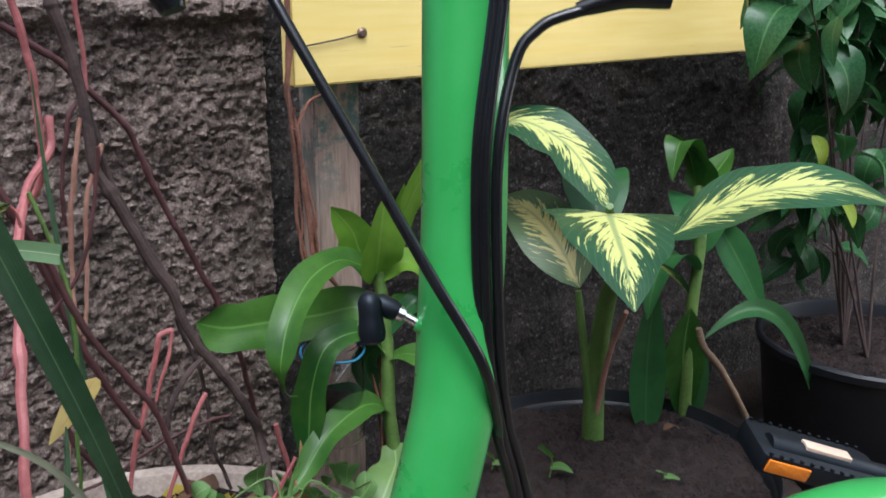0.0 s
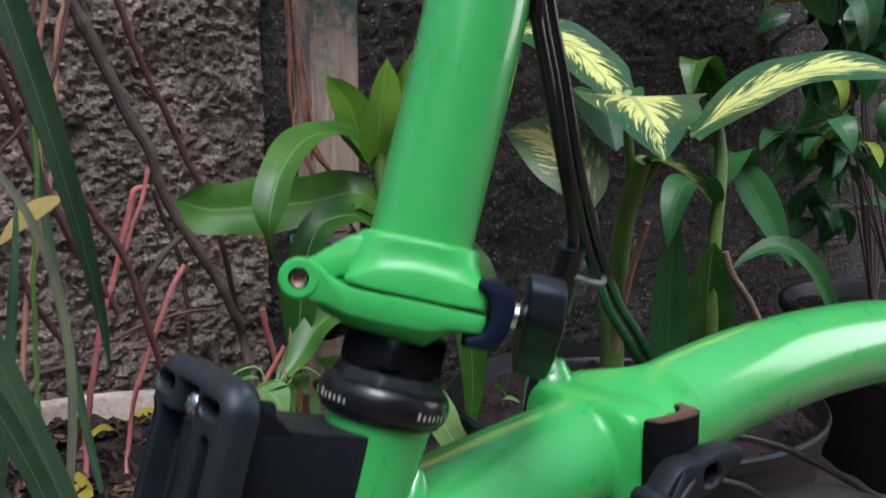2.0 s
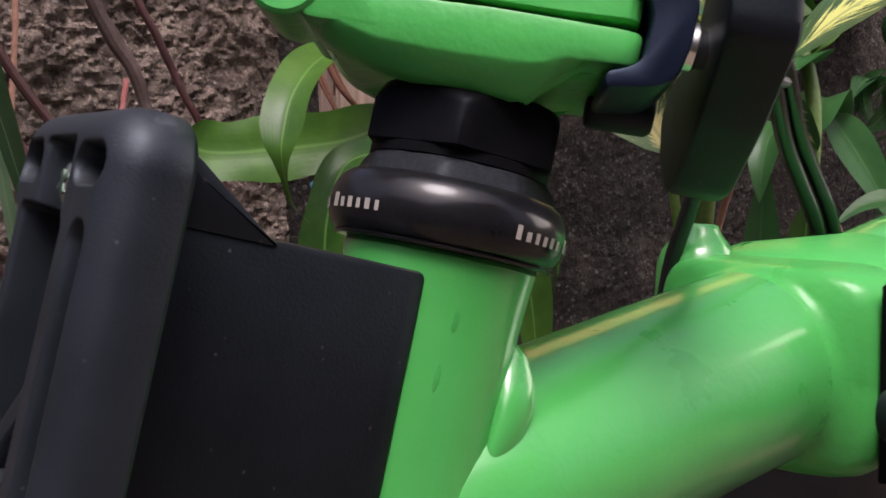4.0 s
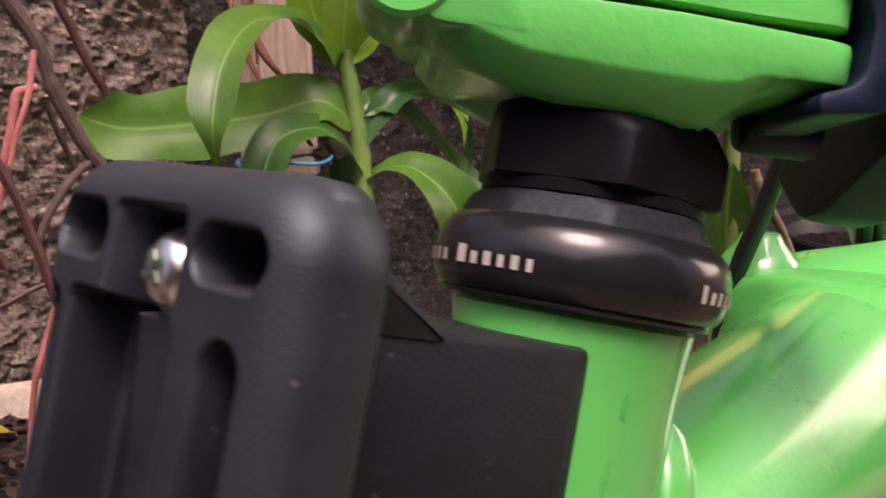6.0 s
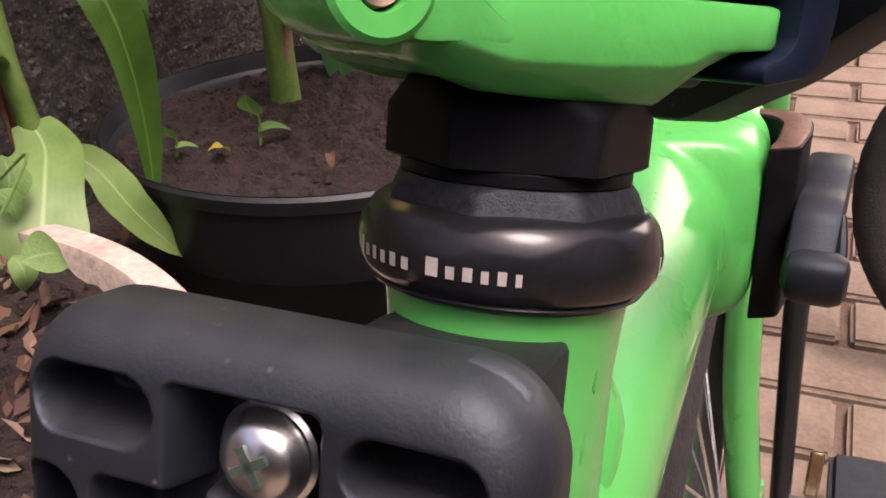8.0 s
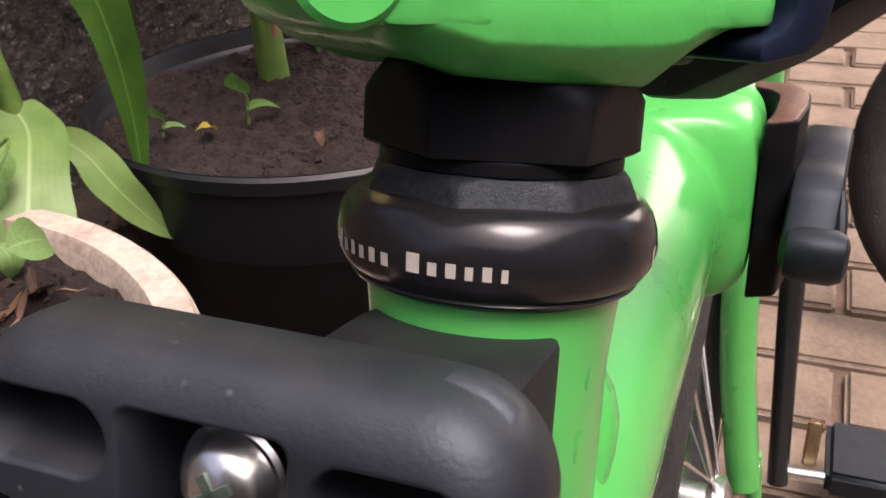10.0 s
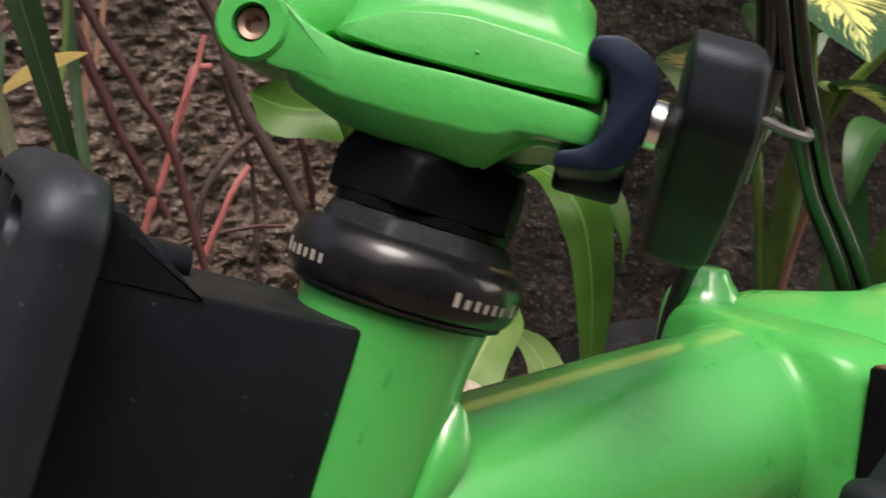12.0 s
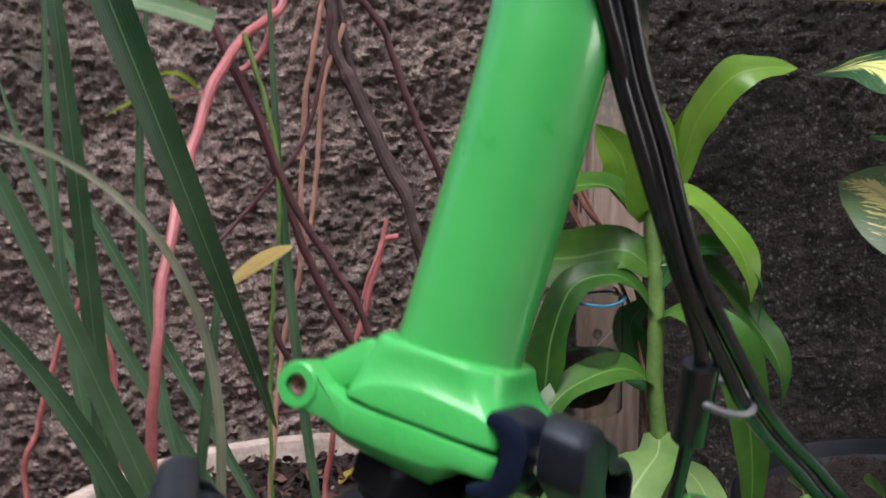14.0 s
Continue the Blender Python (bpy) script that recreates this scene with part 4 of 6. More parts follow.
# front carrier block: block behind, face plate with recesses, screw
def carrier_block():
    blk = slab([(-0.070, -0.0155), (-0.0160, -0.0155), (-0.0125, -0.0145), (-0.0165, -0.008), (-0.0190, 0.0), (-0.0165, 0.008), (-0.0125, 0.0145), (-0.0160, 0.0155), (-0.070, 0.0155)], -0.0630, -0.0112, lambda a, b, h: HEAD @ Vector((a, b, h)), 0.0018, 0.0014)
    b = part("block", blk, PLASTIC_CLEAN, bike, "black plastic carrier block on the head tube")
    for y in (-0.0160, 0.0145):
        web = slab([(-0.066, -0.0125), (-0.066, -0.0010), (-0.0620, -0.0010), (-0.0450, -0.0125)], y, y + 0.0022, lambda a, c, h: HEAD @ Vector((a, h, c)), 0.0008, 0.0004)
        part("web", web, PLASTIC, b)
    for x0, x1, y, w, r in ((-0.067, -0.0565, 0.0080, -0.0052, 0.0036), (-0.060, -0.0440, 0.0035, -0.0095, 0.0036)):
        part("boss", moved(lathe([(r * 0.7, 0), (r, 0.001), (r, x1 - x0 - 0.0008), (r * 0.85, x1 - x0)], 24), HEAD @ Matrix.Translation((x0, y, w)) @ Matrix.Rotation(radians(90), 4, "Y")), PLASTIC, b)

    # face plate as a relief, 0.45 mm between points
    y0, y1, w0, w1 = -0.0278, 0.0300, -0.0770, 0.0036
    ny, nw = 200, 272

    def rect(y, w, a, b, c, d, r):
        qy, qw = abs(y - (a + b) / 2) - (b - a) / 2 + r, abs(w - (c + d) / 2) - (d - c) / 2 + r
        return math.hypot(max(qy, 0), max(qw, 0)) + min(max(qy, qw), 0) - r

    def sink(d, depth, soft=0.0008):
        t = min(max((soft - d) / (2 * soft), 0), 1)
        return depth * t * t * (3 - 2 * t)

    cw = (w0 + w1) / 2
    def depth(y, w):
        mw = w if w > cw else 2 * cw - w
        d = 0.0
        d = max(d, sink(rect(y, mw, 0.0118, 0.0258, -0.0092, -0.0028, 0.0032), 0.0107))
        d = max(d, sink(rect(y, mw, -0.0224, -0.0100, -0.0090, -0.0036, 0.0027), 0.0107))
        # square pocket round the screw, open below into a long slot
        d = max(d, sink(rect(y, mw, -0.0066, 0.0092, -0.0150, -0.0026, 0.0006), 0.0107))
        d = max(d, sink(rect(y, w, 0.0080, 0.0180, -0.0605, -0.0139, 0.0012), 0.0095))
        ramp = min(max((-mw - 0.0140) / 0.02, 0), 1)
        d = max(d, sink(rect(y, w, -0.0082, 0.0098, -0.0610, -0.0146, 0.0030), 0.0044 + 0.0022 * ramp))
        d = max(d, sink(rect(y, w, -0.0212, -0.0146, -0.0590, -0.0152, 0.003), 0.0090))
        d = max(d, sink(rect(y, w, 0.0208, 0.0284, -0.0600, -0.0142, 0.0035), 0.0090))
        # outer edge rolls over
        e = -rect(y, w, y0, y1, w0, w1, 0.0100)
        k = 0.0066
        if e < k:
            d = max(d, k - math.sqrt(max(k * k - (k - max(e, 0)) ** 2, 0)))
        return d

    bm = bmesh.new()
    grid = []
    for j in range(nw + 1):
        row = []
        for i in range(ny + 1):
            a, c = y0 + (y1 - y0) * i / ny, w0 + (w1 - w0) * j / nw
            # rows draw in towards the ends, which rounds the corners
            r, far = 0.0100, abs(c - cw) - (w1 - cw) + 0.0100
            half = y1 if far <= 0 else y1 - r + math.sqrt(max(r * r - far * far, 0))
            a *= half / y1
            row.append(bm.verts.new((-0.0783 + depth(a, c), a, c)))
        grid.append(row)
    for p, q in zip(grid, grid[1:]):
        for i in range(ny):
            bm.faces.new((p[i], q[i], q[i + 1], p[i + 1]))
    rim = [*grid[0], *[r[-1] for r in grid[1:]], *reversed(grid[-1][:-1]), *[r[0] for r in reversed(grid[1:-1])]]
    back = [bm.verts.new((-0.0672, v.co.y, v.co.z)) for v in rim]
    ease = [bm.verts.new((-0.0660, v.co.y * 0.97, cw + (v.co.z - cw) * 0.98)) for v in rim]
    n = len(rim)
    for i in range(n):
        k = (i + 1) % n
        bm.faces.new((rim[i], rim[k], back[k], back[i]))
        bm.faces.new((back[i], back[k], ease[k], ease[i]))
    bm.faces.new(ease)
    plate = part("face_plate", moved(bm, HEAD), PLASTIC_DUSTY, bike, "black plastic face plate with slots and recesses", "soft")
    m = HEAD @ Matrix.Translation((-0.0737, 0.0010, -0.0092)) @ Matrix.Rotation(radians(-90), 4, "Y") @ Matrix.Scale(0.9, 4)
    screw = lathe([(0.0040, -0.0072), (0.0040, -0.0030), (0.0062, -0.0029), (0.0062, -0.0006), (0.0056, -0.0002), (0.0056, 0.0004), (0.0051, 0.0009), (0.0046, 0.0020), (0.0036, 0.0029), (0.0020, 0.0034), (0.0008, 0.0035)], 40)
    s = part("screw", moved(screw, m), CHROME, plate, "shiny pan-head cross screw")
    tongue = slab([(-0.0560, -0.0722), (-0.0560, -0.0776), (-0.0530, -0.0782), (-0.0400, -0.0738), (-0.0380, -0.0722)], -0.0010, 0.0050, lambda w, x, y: HEAD @ Vector((x, y - 0.10 * (w + 0.047), w)), 0.0008, 0.0005)
    part("tongue", tongue, PLASTIC, plate, "scuffed grey plastic tongue")
    # No recess is cut: a dark cross laid on the head paints its shade
    cross = box((0, 0, 0.0034), (0.0048, 0.0011, 0.0006))
    box((0, 0, 0.0034), (0.0011, 0.0048, 0.0006), cross)
    part("cross_shade", moved(cross, m @ Matrix.Rotation(radians(30), 4, "Z")), mottled("slot_shade_metal", (0.05, 0.09, 0.07), (0.12, 0.16, 0.13), 200, 0.4, 0.6), s)


carrier_block()


# main tube with its folding joint
def frame_tubes():
    # the front end draws in to the narrower head tube with rounded shoulders
    rings = []
    for x in (-0.0180, -0.0175, -0.0160, -0.0135, -0.0100, -0.0060, -0.0020, 0.0020, 0.0050, 0.0100, 0.0220, 0.0400, 0.0600, 0.0850, 0.1120):
        s = min((x + 0.0180) / 0.0230, 1.0)
        full = 0.0262 + 0.0012 * max(x, 0) / 0.112
        wide = 0.0178 + (full - 0.0178) * math.sqrt(1 - (1 - s) ** 2)
        lean = 0.30 * min(max(1 - x / 0.06, 0), 1)
        loop = []
        for k in range(72):
            t = 2 * math.pi * k / 72
            y, z = wide * math.cos(t), full * math.sin(t)
            loop.append((x + lean * z, y, -0.0585 + 0.0105 * x / 0.112 + z))
        rings.append(loop)
    front = part("main_tube", loft(rings), GREEN, bike, "thick green main tube")
    # hammered gussets that close the shoulders against the head tube
    for side in (-1, 1):
        loops = []
        for k, (z, x, out, wide, deep) in enumerate(((-0.0245, 0.0052, 0.0132, 0.0008, 0.0006), (-0.0268, 0.0050, 0.0142, 0.0030, 0.0024), (-0.0312, 0.0038, 0.0158, 0.0043, 0.0034), (-0.0360, 0.0020, 0.0172, 0.0045, 0.0034), (-0.0420, -0.0008, 0.0178, 0.0042, 0.0028), (-0.0480, -0.0040, 0.0174, 0.0036, 0.0022), (-0.0545, -0.0075, 0.0166, 0.0010, 0.0008))):
            loops.append([(x + wide * math.cos(a) + 0.25 * deep * math.sin(a), side * (out + deep * (math.copysign(abs(math.sin(a)) ** 0.7, math.sin(a))) - 0.10 * wide * math.cos(a)), z + 0.0010 * math.cos(a + k)) for a in (2 * math.pi * q / 24 for q in range(24))])
        part("gusset", loft(loops), GREEN, front, smooth="soft")

    # joint casting: collar flares into a flange that leans back towards the near side
    def oval(x, ry_near, ry_far, rz_up, rz_down, cz, lean, sq):
        loop = []
        for k in range(56):
            t = 2 * math.pi * k / 56
            c, s = math.cos(t), math.sin(t)
            e = 2 / sq
            y = math.copysign(abs(c) ** e, c) * (ry_far if c > 0 else ry_near)
            z = math.copysign(abs(s) ** e, s) * (rz_up if s > 0 else rz_down)
            loop.append((x - lean * y, y, cz + z))
        return loop

    cf = loft([oval(0.0996, 0.0268, 0.0268, 0.0268, 0.0268, -0.0490, 0.0, 2.0),
               oval(0.1012, 0.0276, 0.0276, 0.0276, 0.0276, -0.0489, 0.0, 2.0),
               oval(0.1022, 0.0279, 0.0279, 0.0278, 0.0278, -0.0489, 0.0, 2.0),
               oval(0.1036, 0.0292, 0.0288, 0.0280, 0.0281, -0.0487, 0.02, 2.3),
               oval(0.1048, 0.0318, 0.0304, 0.0281, 0.0285, -0.0485, 0.05, 3.6),
               oval(0.1064, 0.0340, 0.0318, 0.0281, 0.0287, -0.0483, 0.08, 4.6),
               oval(0.1090, 0.0347, 0.0326, 0.0281, 0.0288, -0.0482, 0.11, 5.5),
               oval(0.1205, 0.0349, 0.0340, 0.0278, 0.0288, -0.0478, 0.22, 5.5),
               oval(0.1220, 0.0344, 0.0336, 0.0272, 0.0284, -0.0477, 0.22, 5.5)])
    joint = part("front_joint", cf, GREEN_CAST, bike, "green cast folding joint")
    cr = loft([oval(0.1226, 0.0343, 0.0336, 0.0271, 0.0284, -0.0476, 0.22, 5.5),
               oval(0.1240, 0.0348, 0.0340, 0.0278, 0.0288, -0.0475, 0.22, 5.5),
               oval(0.1360, 0.0340, 0.0335, 0.0290, 0.0290, -0.0462, 0.20, 4.6),
               oval(0.1500, 0.0300, 0.0300, 0.0285, 0.0280, -0.0448, 0.10, 2.4),
               oval(0.1650, 0.0270, 0.0270, 0.0267, 0.0267, -0.0432, 0.0, 2.0)])
    part("rear_joint", cr, GREEN_CAST, bike, "green cast folding joint")
    # lug with the pivot screw at the far upper side
    lug = lathe([(0.0125, -0.045), (0.0125, -0.0130), (0.0113, -0.0088), (0.0091, -0.0058), (0.0071, -0.0036), (0.0060, -0.0018), (0.0055, -0.0006), (0.0045, 0.0), (0.0033, 0.0), (0.0031, -0.0016)], 40)
    lg = part("pivot_lug", moved(lug, pose(0.1195, 0.0295, -0.0118, 0, 6)), GREEN, joint)
    part("pivot_screw", moved(lathe([(0.0030, -0.004), (0.0030, -0.0008), (0.0024, -0.0004), (0.0012, -0.0010)], 20), pose(0.1195, 0.0295, -0.0118, 0, 6)), BRONZE, lg, "bronze pivot screw")
    rear = curve_points([(0.155, 0, -0.0442), (0.20, 0, -0.0378), (0.25, 0, -0.0342), (0.32, 0, -0.0348), (0.40, 0, -0.0425), (0.50, 0, -0.067), (0.60, 0, -0.115), (0.66, 0, -0.165)], 8)
    part("rear_tube", sweep(rear, lambda t: 0.0268 - 0.002 * t, 64), GREEN, bike, "curved green rear main tube")

    # black jaw with its wing lever on the near side
    jaw = slab([(0.1085, -0.0345), (0.1120, -0.0428), (0.1240, -0.0450), (0.1340, -0.0450), (0.1400, -0.0405), (0.1405, -0.0300), (0.1370, -0.0258), (0.1350, -0.0275), (0.1340, -0.0338), (0.1300, -0.0366), (0.1180, -0.0362)], -0.0745, -0.0225, lambda x, y, h: Vector((x, y, h)), 0.002, 0.0008)
    jw = part("joint_jaw", jaw, BLACK_STEEL, bike, "black aluminium joint jaw")
    bare = slab([(0.1092, -0.0348), (0.1124, -0.0422), (0.1242, -0.0443), (0.1336, -0.0443), (0.1393, -0.0401), (0.1398, -0.0302), (0.1370, -0.0266), (0.1356, -0.0280), (0.1346, -0.0344), (0.1304, -0.0372), (0.1178, -0.0368)], -0.0228, -0.0221, lambda x, y, h: Vector((x, y, h)), 0.002, 0.0003)
    part("jaw_top", bare, WORN, jw, "top edge worn to brown metal")
    part("jaw_axle", pipe((0.124, -0.0435, -0.043), (0.1235, -0.0505, -0.043), 0.005), CHROME, bike, "bright jaw washer")
    # wing lever: a knob at the low end, an arm that rises from it, a hole and a far lobe
    near = lambda x, z, y: Vector((x + 0.0075, y + 0.006 - 0.06 * (x - 0.124), z - 0.0015))
    wing = holed_slab([(0.0893, -0.0494), (0.0935, -0.0452), (0.1007, -0.0374), (0.1074, -0.0351), (0.1157, -0.0360), (0.1265, -0.0338), (0.1385, -0.0342), (0.1439, -0.0382), (0.1409, -0.0430), (0.1325, -0.0446), (0.1283, -0.0502), (0.1182, -0.0522), (0.1098, -0.0542), (0.0977, -0.0584), (0.0905, -0.0566)],
                      [(0.1171, -0.0394), (0.1247, -0.0386), (0.1265, -0.0446), (0.1223, -0.0484), (0.1163, -0.0466)], -0.0630, -0.0500, near, 0.0025, 0.0024, 0.0020)
    wg = part("wing_lever", wing, PLASTIC, bike, "black plastic wing lever with a hole")
    part("end_block", slab([(0.0827, -0.0485), (0.0841, -0.0439), (0.0885, -0.0422), (0.0936, -0.0439), (0.0964, -0.0502), (0.0954, -0.0570), (0.0913, -0.0587), (0.0867, -0.0570), (0.0835, -0.0532)], -0.0668, -0.0510, near, 0.003, 0.0036), PLASTIC, wg)
    for way in (((0.0945, -0.0505, -0.0640), (0.0985, -0.0458, -0.0636), (0.1040, -0.0385, -0.0624)), ((0.0950, -0.0520, -0.0640), (0.1015, -0.0485, -0.0636), (0.1105, -0.0430, -0.0624))):
        part("rib", sweep(curve_points([near(*p) for p in way], 5), lambda t: 0.0011 + 0.0006 * math.sin(math.pi * t), 8), PLASTIC, wg)


frame_tubes()


# rear end seen low behind the joint: stays, cranks, rear wheel and chain
def wheel(centre, R, tube, plane, parent, tyre_label):
    """A spoked wheel; plane turns the wheel, whose axle is local z."""
    m = Matrix.Translation(centre) @ plane
    seg, ring = 96, 20
    bm = bmesh.new()
    rows = []
    for i in range(seg):
        a = 2 * math.pi * i / seg
        row = []
        for j in range(ring):
            b = 2 * math.pi * j / ring
            block = math.cos(b) > 0.35 and (i + j) % 2 == 0
            r = tube * (1.05 if block else 0.985)
            row.append(bm.verts.new(((R - tube + r * math.cos(b)) * math.cos(a), (R - tube + r * math.cos(b)) * math.sin(a), r * math.sin(b))))
        rows.append(row)
    for i in range(seg):
        for j in range(ring):
            k, q = (i + 1) % seg, (j + 1) % ring
            bm.faces.new((rows[i][j], rows[k][j], rows[k][q], rows[i][q]))
    w = part("tyre", moved(bm, m), TYRE, parent, tyre_label)
    rr = R - 2 * tube
    part("rim", moved(lathe([(rr - 0.012, -0.006), (rr, -0.011), (rr + 0.008, -0.011), (rr + 0.008, 0.011), (rr, 0.011), (rr - 0.012, 0.006)], 72, closed=True), m), CHROME, w, "bright metal rim")
    part("hub", moved(lathe([(0.006, -0.045), (0.016, -0.04), (0.016, -0.034), (0.010, -0.030), (0.010, 0.030), (0.016, 0.034), (0.016, 0.04), (0.006, 0.045)], 24), m), CHROME, w, "metal hub")
    for k in range(20):
        a, s = 2 * math.pi * k / 20, (1 if k % 2 else -1)
        a2 = a + 0.5 * (1 if k % 4 < 2 else -1)
        p, q = Vector((0.015 * math.cos(a2), 0.015 * math.sin(a2), 0.036 * s)), Vector(((rr - 0.010) * math.cos(a), (rr - 0.010) * math.sin(a), 0.002 * s))
        part("spoke", pipe(m @ p, m @ q, 0.0010, 6), CHROME, w)
    return w


def rear_end():
    part("left_stay", sweep(curve_points([(0.42, -0.018, -0.08), (0.44, -0.020, -0.17), (0.44, -0.0205, -0.26), (0.44, -0.025, -0.335), (0.44, -0.031, -0.385), (0.44, -0.0395, -0.445)], 8), 0.0125, 20), GREEN, bike, "green lower frame stay")
    part("stay_lug", sweep(curve_points([(0.446, -0.044, -0.42), (0.448, -0.047, -0.45), (0.45, -0.050, -0.485)], 5), 0.006, 12), GREEN, bike, "thin green lug under the stay")
    arm = part("left_crank", sweep(curve_points([(0.58, -0.053, -0.30), (0.56, -0.057, -0.38), (0.525, -0.066, -0.515)], 6), lambda t: 0.0105 - 0.002 * t, 16), RUBBER, bike, "black crank arm")
    part("pedal_axle", pipe((0.535, -0.070, -0.510), (0.535, -0.105, -0.508), 0.006), CHROME, arm)
    part("pedal_block", box((0.56, -0.150, -0.506), (0.075, 0.095, 0.026), bevel=0.005), PLASTIC, arm, "black pedal")
    part("pedal_reflector", box((0.545, -0.089, -0.482), (0.006, 0.012, 0.050), bevel=0.002), BRASS, arm, "brass-coloured pedal fitting")
    wheel((0.291, 0.009, -0.328), 0.206, 0.027, Matrix.Rotation(radians(90), 4, "X"), bike, "worn grey-black tyre")
    # chain behind the tyre
    links = curve_points([(0.40, 0.006, -0.25), (0.46, 0.006, -0.33), (0.52, 0.006, -0.42)], 8)
    ch = part("chain", sweep(links, 0.0045, 8), RUBBER, bike, "oily black chain")
    for p in links[::2]:
        part("chain_pin", moved(lathe([(0.0016, -0.0055), (0.0016, 0.0055)], 8), Matrix.Translation(p) @ Matrix.Rotation(radians(90), 4, "X")), CHROME, ch)
    for a, b in (((0.282, 0.01, -0.088), (0.367, 0.01, -0.132)), ((0.223, 0.0, -0.092), (0.267, 0.0, -0.116))):
        a, b = Vector(a), Vector(b)
        part("rear_cable", sweep(curve_points([a + Vector((-0.10, 0, 0.035)), a, b, b + Vector((0.09, 0.01, -0.05))], 8), 0.0022, 10), RUBBER, bike, "thin black cable under the tube")


rear_end()


# a second bicycle's wheel, standing behind on the paving
def other_wheel():
    t = thing("bicycle_wheel", (0.84, -0.32, GROUND), "bicycle wheel with silver rim standing on the paving", "wheel")
    wheel((0.84, -0.32, GROUND + 0.225), 0.225, 0.020, Matrix.Rotation(radians(90), 4, "Y"), t, "black tyre")


other_wheel()


def pedal():
    m = Matrix.Translation((0.6246, 0.1359, -0.1266)) @ Matrix.Rotation(radians(-29.3), 4, "Z") @ Matrix.Rotation(radians(19.3), 4, "Y") @ Matrix.Rotation(radians(11.1), 4, "X")
    body = slab([(-0.075, -0.030), (0.060, -0.030), (0.075, -0.022), (0.075, 0.022), (0.060, 0.030), (-0.075, 0.030)], -0.011, 0.011, lambda a, b, h: m @ Vector((a, b, h)), 0.005, 0.002)
    p = part("pedal", body, PLASTIC, bike, "black pedal with orange reflectors")
    part("reflector", slab([(-0.068, -0.0070), (-0.020, -0.0070), (-0.020, 0.0070), (-0.068, 0.0070)], -0.0325, -0.0295, lambda a, b, h: m @ Vector((a, h, b)), 0.001, 0.0005), ORANGE, p, "orange reflector")
    part("reflector", slab([(-0.022, -0.011), (0.032, -0.011), (0.032, 0.003), (-0.022, 0.003)], 0.0150, 0.0200, lambda a, b, h: m @ Vector((a, b, h)), 0.001, 0.0005), PALE_REFLECT, p, "pale reflector")
    tooth = []
    for side in (-1, 1):
        for k in range(12):
            x = -0.068 + 0.0118 * k
            part("tooth", moved(box((x, side * 0.0285, 0.0122), (0.004, 0.003, 0.004), bevel=0.0006), m), PLASTIC, p)
    part("barrel", pipe(m @ Vector((-0.060, -0.004, 0.006)), m @ Vector((0.084, -0.004, 0.006)), 0.0125), PLASTIC, p)
    part("end_cap", moved(lathe([(0.010, 0), (0.0145, 0.001), (0.0145, 0.014), (0.011, 0.016)], 28), m @ Matrix.Translation((0.072, -0.004, 0.004)) @ Matrix.Rotation(radians(90), 4, "Y")), PLASTIC, p)
    part("pedal_axle", pipe(m @ Vector((0.073, 0, 0)), m @ Vector((0.10, 0, 0)), 0.008), CHROME, p)


pedal()


